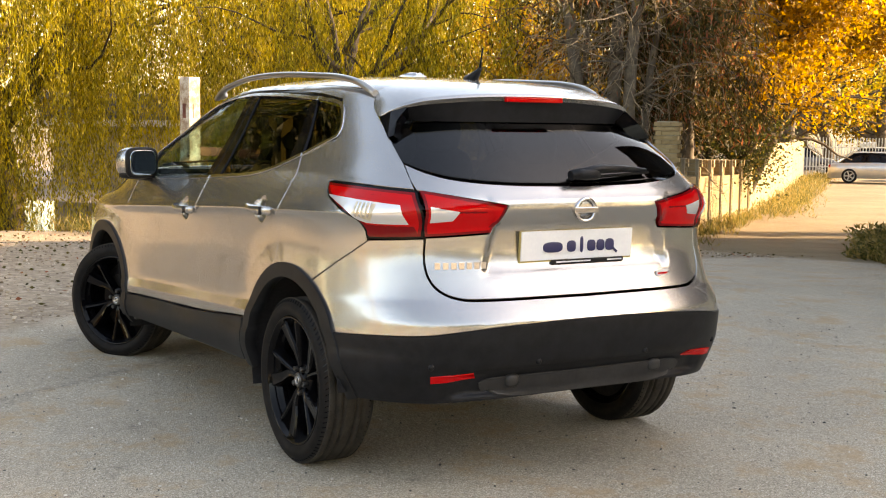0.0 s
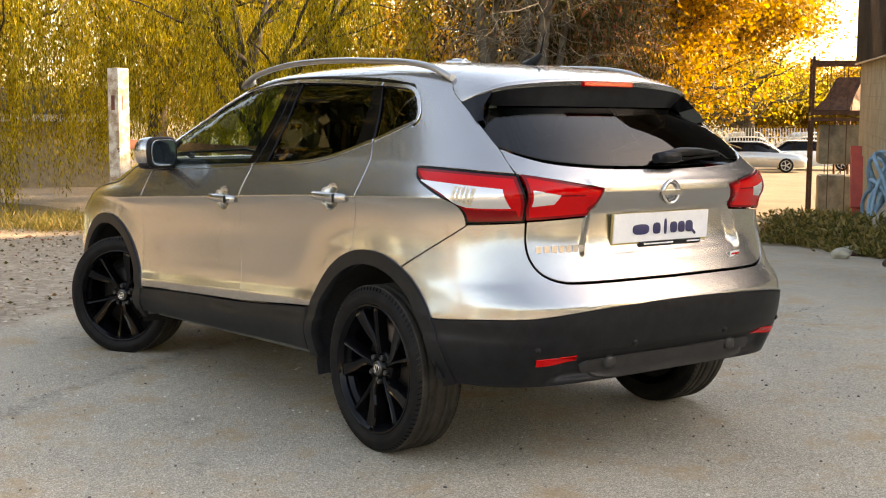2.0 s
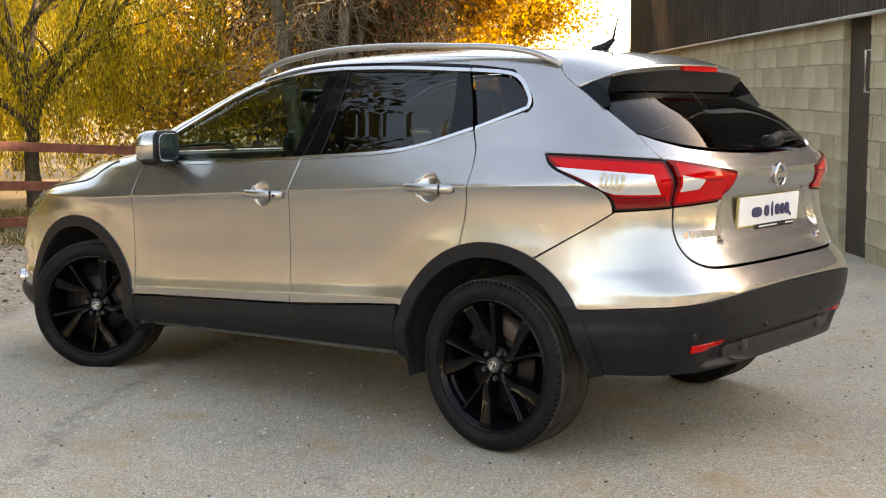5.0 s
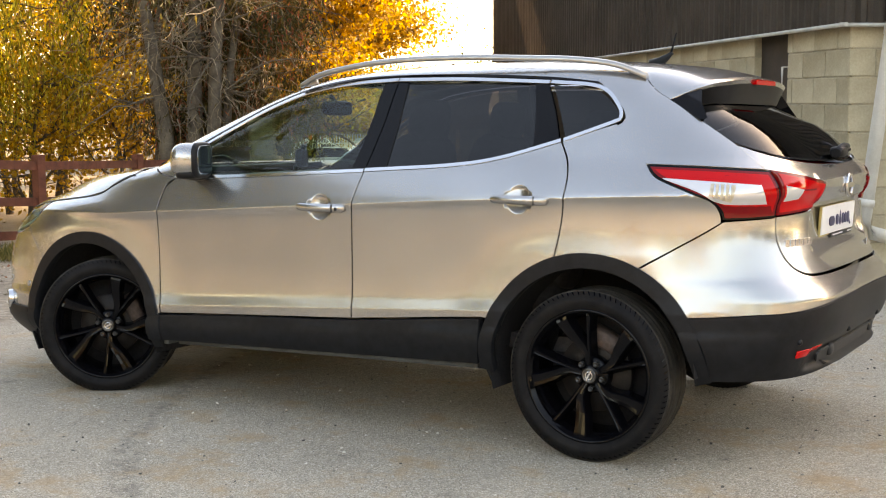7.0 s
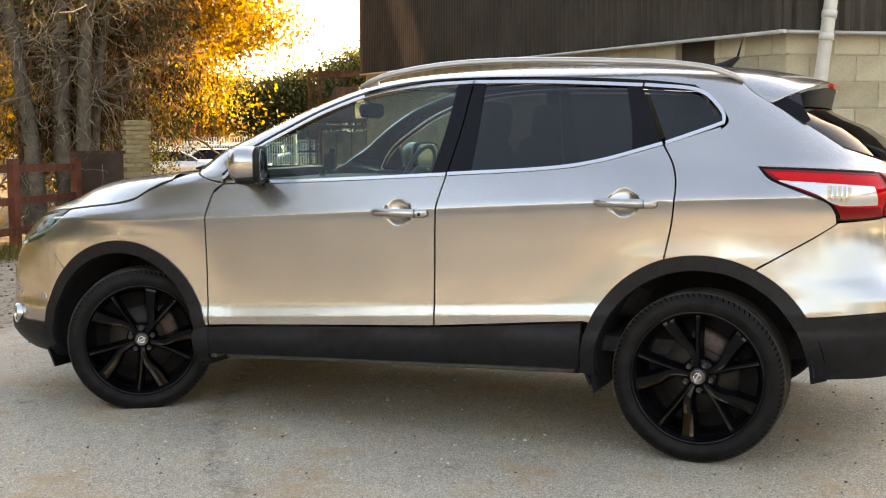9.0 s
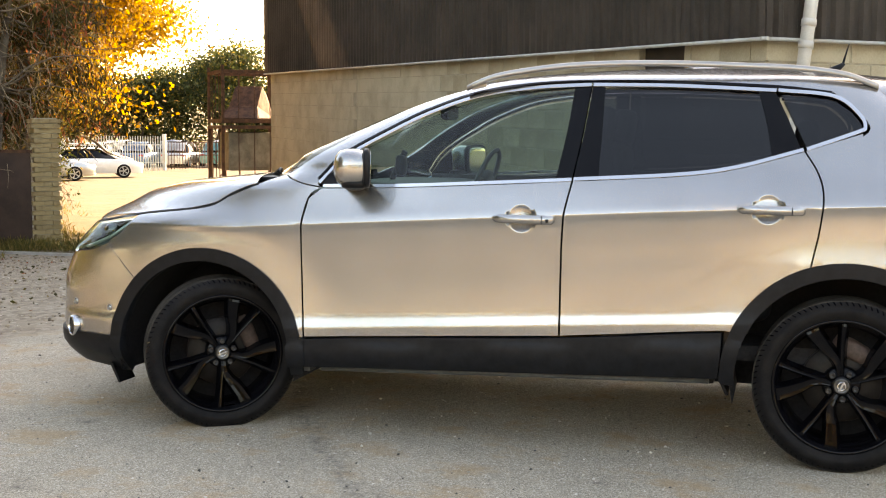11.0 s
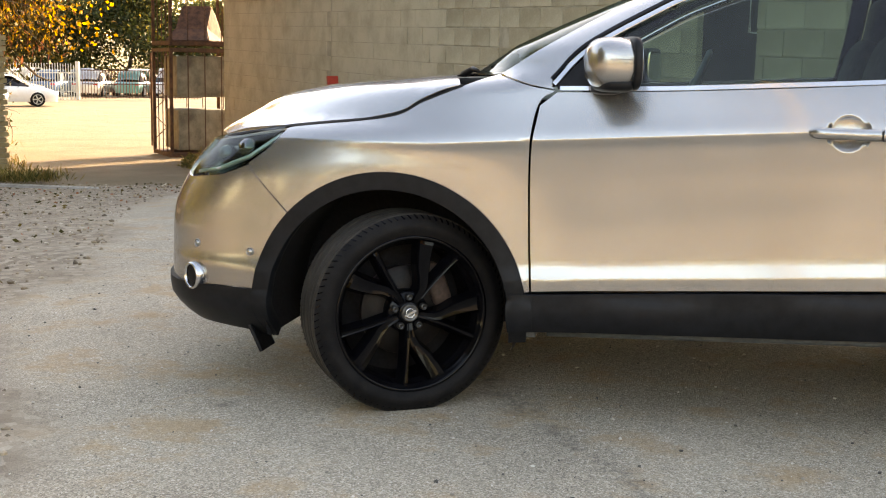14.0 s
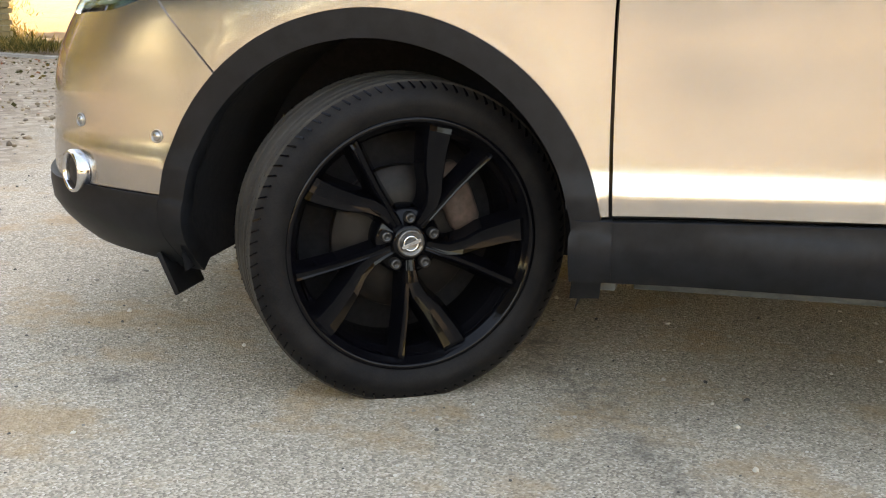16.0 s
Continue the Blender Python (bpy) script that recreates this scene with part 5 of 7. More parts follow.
def follow(x, ze):
    """The height at which the body's folds run past x."""
    z = ze
    for _ in range(6):
        z = ze + 0.058 * (1.30 - min(2.5, max(-0.3, x))) * float(RISE(z))
    return z


def panel_mesh(name, kind, poly, mat, lift=0.0, depth=0.012, step=0.035, mirror=False, fine=()):
    """A panel of the body inside an outline, with a turned-in rim; lift moves it off the body form."""
    poly = np.asarray(poly, float)
    lo, hi = poly.min(0), poly.max(0)
    gx, gy = np.arange(lo[0], hi[0], step), np.arange(lo[1], hi[1], step)
    if kind == "side" and step < .03:
        gy = np.array(sorted(set(np.round(np.arange(lo[1] - .15, hi[1] + .15, step * .8), 4)) | {.49, .503, .513, .523, .533, .545, .925, .937, .946, .952, .956, .962, .97, .98}))
        grid = np.array([(a, follow(a, b)) for a in np.arange(lo[0], hi[0], step * 1.5) for b in gy])
    else:
        grid = np.array([(a, b) for a in gx for b in gy])
    for cx, cz, r in fine:
        grid = np.vstack((grid[np.hypot(*(grid - (cx, cz)).T) > r], [(cx + r * k / 8 * math.cos(q), cz + r * k / 8 * math.sin(q)) for k in range(1, 9) for q in (math.pi * j / 14 for j in range(28))]))
    grid = grid[within(poly, grid)]
    grid = grid[near_edge(poly, grid, min(step * 0.4, .006))] if len(grid) else grid.reshape(0, 2)
    pts = np.vstack((poly, grid))
    nb = len(poly)
    vo, eo, fo, *_ = delaunay_2d_cdt([Vector(p) for p in pts], [], [list(range(nb))], 1, 1e-6)
    flat = np.array([tuple(v) for v in vo])
    p3 = place(kind, flat[:, 0], flat[:, 1])
    nn = normals(p3)
    p3 = p3 + nn * (lift(p3)[:, None] if callable(lift) else lift)
    faces = [list(f) for f in fo]
    if faces:
        a, b, c = (p3[faces[0][k]] for k in range(3))
        votes = sum(np.sign(np.dot(np.cross(p3[f[1]] - p3[f[0]], p3[f[2]] - p3[f[0]]), nn[f[0]])) for f in faces[::7])
        if votes < 0:
            faces = [f[::-1] for f in faces]
    count = {}
    for f in faces:
        for i in range(3):
            count[(f[i], f[(i + 1) % 3])] = 1
    edge = [(i, j) for i, j in count if (j, i) not in count]
    verts, loops = [tuple(p) for p in p3], [[nn[i] for i in f] for f in faces]
    if depth:
        low = {}
        for i in {i for e in edge for i in e}:
            low[i] = len(verts)
            verts.append(tuple(p3[i] - nn[i] * depth))
        for i, j in edge:
            q = [j, i, low[i], low[j]]
            fn = np.cross(np.subtract(verts[q[1]], verts[q[0]]), np.subtract(verts[q[2]], verts[q[0]]))
            fn = fn / max(np.linalg.norm(fn), 1e-9)
            faces.append(q)
            loops.append([fn * 0.8 + nn[j] * 0.6, fn * 0.8 + nn[i] * 0.6, fn, fn])
    if mirror:
        verts = [(x, -y, z) for x, y, z in verts]
        faces = [f[::-1] for f in faces]
        loops = [[n * (1, -1, 1) for n in ln[::-1]] for ln in loops]
    me = bpy.data.meshes.new(name)
    me.from_pydata(verts, [], faces)
    me.materials.append(mat)
    me.shade_smooth()
    me.update()
    me.normals_split_custom_set([tuple(n / max(np.linalg.norm(n), 1e-9)) for ln in loops for n in ln])
    return me


def shrink(poly, d):
    """Moves an outline inwards by d."""
    poly = np.asarray(poly, float)
    area = 0.5 * np.sum(poly[:, 0] * np.roll(poly[:, 1], -1) - np.roll(poly[:, 0], -1) * poly[:, 1])
    t0, t1 = poly - np.roll(poly, 1, 0), np.roll(poly, -1, 0) - poly
    t0 /= np.maximum(np.linalg.norm(t0, axis=1, keepdims=True), 1e-9)
    t1 /= np.maximum(np.linalg.norm(t1, axis=1, keepdims=True), 1e-9)
    n0, n1 = np.stack((-t0[:, 1], t0[:, 0]), 1), np.stack((-t1[:, 1], t1[:, 0]), 1)
    m = n0 + n1
    m /= np.maximum(np.linalg.norm(m, axis=1, keepdims=True), 1e-9)
    k = np.clip(np.sum(m * n0, 1), 0.4, 1)
    return poly + m / k[:, None] * d * np.sign(area)


def strip_mesh(name, kind, line, width, mat, lift=0.004, depth=0.006, mirror=False):
    """A band of even width along a line on the body."""
    pts = np.array(smooth_line(line, 0.02))
    t = np.gradient(pts, axis=0)
    t /= np.linalg.norm(t, axis=1, keepdims=True)
    n = np.stack((-t[:, 1], t[:, 0]), 1) * width / 2
    return panel_mesh(name, kind, np.vstack((pts + n, (pts - n)[::-1])), mat, lift, depth, 9.0, mirror)

car = base("car", Matrix(), "silver crossover car, black alloy wheels, front wheels steered aside", "car")
BELT = [(2.13, 1.054), (1.80, 1.063), (1.41, 1.081), (1.06, 1.101), (.64, 1.126), (.42, 1.157), (.165, 1.227), (-.05, 1.297)]
WIN_TOP = [(2.14, 1.075), (2.04, 1.185), (1.84, 1.305), (1.69, 1.378), (1.49, 1.445), (1.25, 1.478), (1.01, 1.487), (.66, 1.482), (.28, 1.462), (.06, 1.437)]
SEAM = [(2.33, 1.105), (2.14, 1.225), (1.93, 1.345), (1.75, 1.425), (1.52, 1.492), (1.25, 1.522), (1.0, 1.532), (.6, 1.530), (.2, 1.515), (-.085, 1.492)]
GAP_FD = [(2.13, 1.054), (2.184, 1.01), (2.204, .85), (2.200, .60), (2.189, .418)]
GAP_B = [(1.055, 1.101), (1.082, .93), (1.090, .70), (1.090, .476)]
GAP_RD = [(.165, 1.227), (.112, 1.14), (.092, 1.053), (.104, .925), (.130, .792)]
R_OUT, R_IN = 0.462, 0.408
(wxr, wzr), (wxf, wzf) = WHEELS
HATCH = [(-.610, 1.124), (-.548, 1.172), (-.487, 1.220), (-.350, 1.308), (-.220, 1.387), (-.150, 1.430), (-.085, 1.492)]


def both(name, kind, poly, mat, parents, label="", **kw):
    if not isinstance(parents, (list, tuple)):
        parents = (parents, parents)
    return [part(name, panel_mesh(name, kind, poly, mat, mirror=bool(k), **kw), mat, parents[k], label) for k in (0, 1)]


def both_strips(name, line, width, mat, parents, **kw):
    if not isinstance(parents, (list, tuple)):
        parents = (parents, parents)
    return [part(name, strip_mesh(name, "side", line, width, mat, mirror=bool(k), **kw), mat, parents[k]) for k in (0, 1)]


def corner(kind, pts):
    return [(math.copysign(float(turn(kind, x, y)), y), z) for x, y, z in pts]


def mirrored(pts):
    return [(-a, b) for a, b in pts[::-1]]


def on_side(x, z):
    return tuple(place("side", np.array([x]), np.array([z]))[0])


def build_body():
    fd = outline(GAP_FD[1:], [(2.189, .418), (1.64, .447), (1.09, .476)], GAP_B[::-1], BELT[:4][::-1], GAP_FD[:2])
    fronts = both("front_door", "side", shrink(fd, .0042), SILVER, car, step=.022, fine=[(*HANDLES[0], .08)])
    rd = outline(GAP_B, [(1.09, .476), (.78, .502), (.450, .531)], arc(wxr, wzr, R_OUT, 23.2, 73, 16), GAP_RD[::-1], BELT[3:7][::-1])
    rears = both("rear_door", "side", shrink(rd, .0042), SILVER, car, step=.022, fine=[(*HANDLES[1], .08)])
    top = [(x + .004, z + .016) for x, z in WIN_TOP]
    qp = outline([(2.13, 1.056), *top], [top[-1], (-.035, 1.372), (-.072, 1.315), (-.05, 1.288)], BELT[6:][::-1], GAP_RD, arc(wxr, wzr, R_OUT, 73, 116.5, 12),
                 [(-.211, .763), (-.407, .878), (-.49, .932)], [(-.49, .932), (-.487, .968), (-.459, 1.012), (-.383, 1.046), (-.257, 1.096), (-.206, 1.143)],
                 [(-.206, 1.143), (-.42, 1.136), (-.610, 1.124)], HATCH, SEAM[::-1], [SEAM[0], (2.22, 1.072), (2.13, 1.056)])
    both("quarter_panel", "side", shrink(qp, .0028), SILVER, car, step=.024)
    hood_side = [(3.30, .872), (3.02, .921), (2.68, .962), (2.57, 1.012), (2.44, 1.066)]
    fe = outline(GAP_FD, [(2.189, .418), (2.218, .414)], arc(wxf, wzf, R_OUT, 170, 41, 28), [(3.003, .639), (3.112, .743), (3.159, .795)], [(3.159, .795), (3.08, .853), (3.03, .915)], hood_side[1:],
                 [(2.44, 1.066), (2.385, 1.088), (2.33, 1.105)], [SEAM[0], (2.22, 1.072), (2.13, 1.056)])
    both("fender", "side", shrink(fe, .003), SILVER, car, depth=.005, step=.025)
    # thin dark strip drawn as the shadow in the hood's shut line
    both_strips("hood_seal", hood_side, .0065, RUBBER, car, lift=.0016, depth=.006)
    edge = [on_side(x, z)[:2] for x, z in hood_side]
    back = [(2.44, edge[-1][1]), (2.50, .55), (2.535, .25), (2.54, 0)]
    nose = [(3.43, 0), (3.42, .25), (3.38, .50), edge[0]]
    hood = outline(nose, edge, back, [(a, -b) for a, b in back[::-1]], [(a, -b) for a, b in edge[::-1]], [(a, -b) for a, b in nose[::-1]])
    part("hood", panel_mesh("hood", "top", shrink(hood, .008), SILVER, step=.04, depth=.005), SILVER, car)
    seam = [on_side(x, z - .002)[:2] for x, z in SEAM]
    wind = outline([(2.50, 0), (2.47, .40), (2.42, .62), seam[0]], seam[:5], [seam[4], (1.58, .40), (1.605, 0)], [(1.605, 0), (1.58, -.40), (seam[4][0], -seam[4][1])], [(a, -b) for a, b in seam[:5][::-1]],
                   [(seam[0][0], -seam[0][1]), (2.42, -.62), (2.47, -.40), (2.50, 0)])
    part("windscreen", panel_mesh("windscreen", "top", shrink(wind, .004), GLASS_FRONT, lift=-.004, depth=.004, step=.06), GLASS_FRONT, car)
    end = [seam[-1], (-.088, .45), (-.080, .25), (-.075, 0)]
    roof = outline([(1.60, 0), (1.575, .40), seam[4]], seam[4:], end, [(a, -b) for a, b in end[::-1]], [(a, -b) for a, b in seam[4:][::-1]], [(seam[4][0], -seam[4][1]), (1.575, -.40), (1.60, 0)])
    part("roof_panel", panel_mesh("roof_panel", "top", shrink(roof, .002), SILVER, step=.05), SILVER, car)
    # rear
    gate = [(0, .728), (.17, .729), (.45, .731), (.545, .738), (.605, .765), (.634, .81), (.640, .87), (.634, .949)]
    lamp_in = [(.634, .953), (.396, .966), (.346, 1.068), (.50, 1.094), (.655, 1.121)]
    gl = [(.643, 1.216), (.595, 1.184), (.50, 1.158), (.30, 1.141), (0, 1.134)]
    half = [gate, [gate[-1], lamp_in[0]], lamp_in[:2], lamp_in[1:3], lamp_in[2:], [lamp_in[-1], (.654, 1.16), gl[0]], gl]
    tg = outline(*half, *[mirrored(h) for h in half[::-1]])
    tailgate = part("tailgate", panel_mesh("tailgate", "back", shrink(tg, .004), SILVER, step=.018), SILVER, car)
    gap = [(-.490, .788, .934), (-.407, .821, .880), (-.211, .872, .763)]
    paint_low = [(-.452, .862, .592), (-.605, .795, .604), (-.736, .686, .612), (-.826, .459, .636), (-.841, .2, .646), (-.842, .0001, .648)]
    gate3 = [tuple(place("back", np.array([y]), np.array([z - .004]))[0]) for y, z in gate[:-1]]
    a3 = [on_side(x, z) for x, z in arc(wxr, wzr, R_OUT, 116.5, 148, 8)]
    up = corner("rear_corner", gate3 + [(-.642, .634, .948)])
    lamp_low = corner("rear_corner", [(-.642, .634, .949), (-.57, .735, .943), (-.490, .788, .938)])
    side = corner("rear_corner", gap)
    wheel = corner("rear_corner", a3)
    low = corner("rear_corner", [a3[-1]] + paint_low)
    half = [up, lamp_low, side, wheel, low]
    half[0][0] = (0.0, half[0][0][1])
    half[-1][-1] = (0.0, half[-1][-1][1])
    poly = outline(*half, *[mirrored(h) for h in half[::-1]])
    bumper = part("rear_bumper", panel_mesh("rear_bumper", "rear_corner", shrink(poly, .003), SILVER, step=.025), SILVER, car)
    down = corner("rear_corner", [a3[-1], (-.455, .85, .45), (-.458, .82, .355)])
    bot = corner("rear_corner", [(-.458, .82, .355), (-.662, .685, .357), (-.767, .413, .366), (-.777, .15, .368), (-.777, .0001, .368)])
    low2, bot[-1] = low[::-1], (0.0, bot[-1][1])
    half = [low2, down, bot]
    poly = outline(*half, *[mirrored(h) for h in half[::-1]])
    part("rear_bumper_cladding", panel_mesh("rear_bumper_cladding", "rear_corner", shrink(poly, .001), PLASTIC, lift=.006, depth=.03, step=.025), PLASTIC, car, "matt dark grey plastic bumper cladding")
    # nose
    b0 = [on_side(x, z) for x, z in arc(wxf, wzf, R_OUT, 41, 7, 10)]
    top = corner("front_corner", [(3.455, .0001, .845), (3.44, .25, .848), (3.41, .48, .852)])
    lamp = corner("front_corner", [(3.41, .48, .852), (3.44, .52, .78), (3.41, .66, .735), (3.358, .769, .742), (3.258, .817, .756), (3.159, .844, .792)])
    sd = corner("front_corner", [(3.159, .844, .792), (3.112, .857, .743), on_side(3.003, .639)])
    ar = corner("front_corner", b0)
    bt = corner("front_corner", [b0[-1], (3.37, .748, .372), (3.43, .66, .372), (3.49, .35, .39), (3.50, .0001, .39)])
    top[0], bt[-1] = (0.0, top[0][1]), (0.0, bt[-1][1])
    half = [top, lamp, sd, ar, bt]
    poly = outline(*half, *[mirrored(h) for h in half[::-1]])
    part("front_bumper", panel_mesh("front_bumper", "front_corner", shrink(poly, .0018), SILVER, step=.03), SILVER, car)
    d2 = corner("front_corner", [b0[-1], (3.10, .85, .30), (3.075, .80, .228)])
    b2 = corner("front_corner", [(3.075, .80, .228), (3.30, .72, .235), (3.40, .5, .235), (3.42, .0001, .235)])
    b2[-1] = (0.0, b2[-1][1])
    half = [bt[::-1], d2, b2]
    poly = outline(*half, *[mirrored(h) for h in half[::-1]])
    part("front_bumper_cladding", panel_mesh("front_bumper_cladding", "front_corner", shrink(poly, .001), PLASTIC, lift=.012, depth=.03, step=.03), PLASTIC, car, "matt dark grey plastic lower bumper lip")
    # dark plastic along the sills and round the arches
    sill = outline([(2.190, .412), (1.64, .444), (1.09, .472), (.452, .527)], [(.452, .527), (.455, .43), (.468, .345)], [(.468, .345), (1.09, .326), (1.6, .312), (2.185, .296)], [(2.185, .296), (2.190, .412)])
    both("sill_cladding", "side", shrink(sill, .001), PLASTIC, car, lift=.012, depth=.035)
    for (wx, wz), a0, a1 in ((WHEELS[0], -2, 179), (WHEELS[1], -13, 188)):
        o = arc(wx, wz, R_OUT + .002, a0, a1, 60)
        i = arc(wx, wz, R_IN, a1 + 2, a0 - 2, 60)
        both("arch_cladding", "side", outline(o, [o[-1], i[0]], i, [i[-1], o[0]]), PLASTIC, car, lift=.011, depth=.05, step=.02)
    # dark inner shell that shows in the gaps
    inner = outline([(2.45, 1.03), (1.8, 1.045), (1.06, 1.08), (.5, 1.12), (.1, 1.21), (-.25, 1.13), (-.45, 1.10)], [(-.45, 1.10), (-.45, .70)], arc(wxr, wzr, R_IN, 140, 10, 20), [(.40, .42), (2.25, .40)], arc(wxf, wzf, R_IN, 170, 40, 20), [(2.97, .60), (3.0, .85), (2.75, .92), (2.45, 1.03)])
    both("inner_shell", "side", inner, GLOSSBLACK, car, lift=-.028, depth=0, step=.06)
    iw = outline([(-.66, .64), (.66, .64)], [(.66, .64), (.66, 1.10)], [(.66, 1.10), (-.66, 1.10)], [(-.66, 1.10), (-.66, .64)])
    part("tailgate_shell", panel_mesh("tailgate_shell", "back", iw, GLOSSBLACK, lift=-.06, depth=0, step=.06), GLOSSBLACK, car)
    # glass and its frames
    b_low, b_top = (1.125, 1.098), (1.085, 1.480)
    fg = outline([(2.01, 1.072), (1.80, 1.074), (1.41, 1.092), (1.125, 1.106)], [(1.125, 1.106), (1.10, 1.30), (1.085, 1.474)], [(1.085, 1.474), (1.25, 1.468), (1.49, 1.434), (1.69, 1.366), (1.84, 1.293), (2.0, 1.195), (2.01, 1.072)])
    g = both("window", "side", fg, GLASS_FRONT, fronts, "clear window glass", lift=-.010, depth=.004, step=.09)
    sail = outline([(2.13, 1.066), (2.01, 1.068)], [(2.01, 1.068), (2.0, 1.205)], [(2.0, 1.205), (2.07, 1.145), (2.13, 1.075)])
    both("mirror_sail", "side", sail, PLASTIC, fronts, lift=-.004, depth=.02)
    bp1 = outline([(1.125, 1.100), (1.060, 1.103)], [(1.060, 1.103), (1.035, 1.30), (1.018, 1.485)], [(1.018, 1.485), (1.085, 1.482)], [(1.085, 1.482), (1.10, 1.30), (1.125, 1.100)])
    both("pillar_trim", "side", bp1, GLOSSBLACK, fronts, lift=-.004, depth=.02)
    bp2 = outline([(1.052, 1.104), (.955, 1.110)], [(.955, 1.110), (.958, 1.30), (.962, 1.484)], [(.962, 1.484), (1.010, 1.485)], [(1.010, 1.485), (1.028, 1.30), (1.052, 1.104)])
    both("pillar_trim", "side", bp2, GLOSSBLACK, rears, lift=-.004, depth=.02)
    rg = outline([(.955, 1.113), (.64, 1.134), (.42, 1.166), (.285, 1.200)], [(.285, 1.200), (.31, 1.33), (.345, 1.456)], [(.345, 1.456), (.66, 1.472), (.962, 1.476)], [(.962, 1.476), (.955, 1.113)])
    both("window", "side", rg, GLASS_DARK, rears, "dark privacy glass", lift=-.010, depth=.004, step=.09)
    dv = outline([(.285, 1.196), (.178, 1.228)], [(.178, 1.228), (.23, 1.35), (.283, 1.458)], [(.283, 1.458), (.345, 1.462)], [(.345, 1.462), (.31, 1.33), (.285, 1.196)])
    both("pillar_trim", "side", dv, GLOSSBLACK, rears, lift=-.004, depth=.02)
    qg = outline([(.155, 1.236), (.06, 1.268), (-.035, 1.302)], [(-.035, 1.302), (-.045, 1.325), (-.01, 1.375), (.06, 1.428)], [(.06, 1.428), (.16, 1.442), (.262, 1.455)], [(.262, 1.455), (.21, 1.35), (.155, 1.236)])
    both("quarter_window", "side", qg, GLASS_DARK, car, "dark privacy glass", lift=-.010, depth=.004, step=.09)
    for i, (line, own) in enumerate(((WIN_TOP[:7][:-1] + [(1.018, 1.489)], fronts), ([(1.010, 1.489)] + WIN_TOP[7:9], rears), ([(.272, 1.463), (.06, 1.438), (-.035, 1.365), (-.055, 1.318), (-.03, 1.300), (.158, 1.232)], car),
                                     ([(2.12, 1.062), (1.80, 1.068), (1.41, 1.086), (1.058, 1.104)], fronts), ([(1.050, 1.106), (.64, 1.130), (.42, 1.161), (.170, 1.230)], rears))):
        both_strips("chrome_trim", line, .013, CHROME, own, lift=.004)
    black_top = [(x + .010, z + .017) for x, z in WIN_TOP]
    both_strips("window_seal", black_top, .010, GLOSSBLACK, car, lift=.0015)
    # rear glass
    rgz = [(.646, 1.226), (.595, 1.195), (.50, 1.170), (.30, 1.152), (0, 1.145)]
    rgl = outline(rgz, mirrored(rgz), [(-.646, 1.226), (-.635, 1.31), (-.602, 1.395)], [(-.602, 1.395), (0, 1.445), (.602, 1.395)], [(.602, 1.395), (.635, 1.31), (.646, 1.226)])
    part("rear_window", panel_mesh("rear_window", "back", rgl, GLASS_DARK, lift=lambda p: -.002 - .050 * soft(p[:, 2], 1.26, 1.40), depth=.006, step=.05), GLASS_DARK, tailgate, "dark tinted rear window")
    return fronts, rears, tailgate, bumper


front_doors, rear_doors, tailgate, rear_bumper = build_body()

def rounded(bm, c, size, k=0.35, seg=10, rot=None):
    """A soft cushion-like block."""
    r = bmesh.ops.create_uvsphere(bm, u_segments=seg * 2, v_segments=seg, radius=1.0)["verts"]
    for v in r:
        v.co = Vector([math.copysign(abs(a) ** k, a) * s / 2 for a, s in zip(v.co, size)])
    if rot is not None:
        bmesh.ops.rotate(bm, matrix=rot, verts=r)
    bmesh.ops.translate(bm, vec=c, verts=r)
    for f in bm.faces:
        f.smooth = True
    return r


AMBER = surface("amber_smoke", (.42, .36, .26), (.6, .52, .4), 60, .2, .3)
DEEPRED = paint("deep_red_lens", (.17, .001, .003), 0, .08, 0.0, 0.3)
SKID = surface("skid_plastic", (.018, .018, .019), (.028, .028, .03), 20, .45, bump=.06, grain=700, spec=.3)
LINER = surface("felt_liner", (.006, .006, .008), (.014, .014, .017), 60, .95, bump=.2)
CAPMETAL = surface("cap_metal", (.09, .085, .08), (.15, .145, .14), 40, .3, .8, .05)
NUTMETAL = surface("nut_metal", (.035, .034, .034), (.07, .068, .066), 40, .35, .7, .05)
CALIPER = surface("caliper", (.04, .026, .02), (.09, .06, .05), 30, .7, .0)


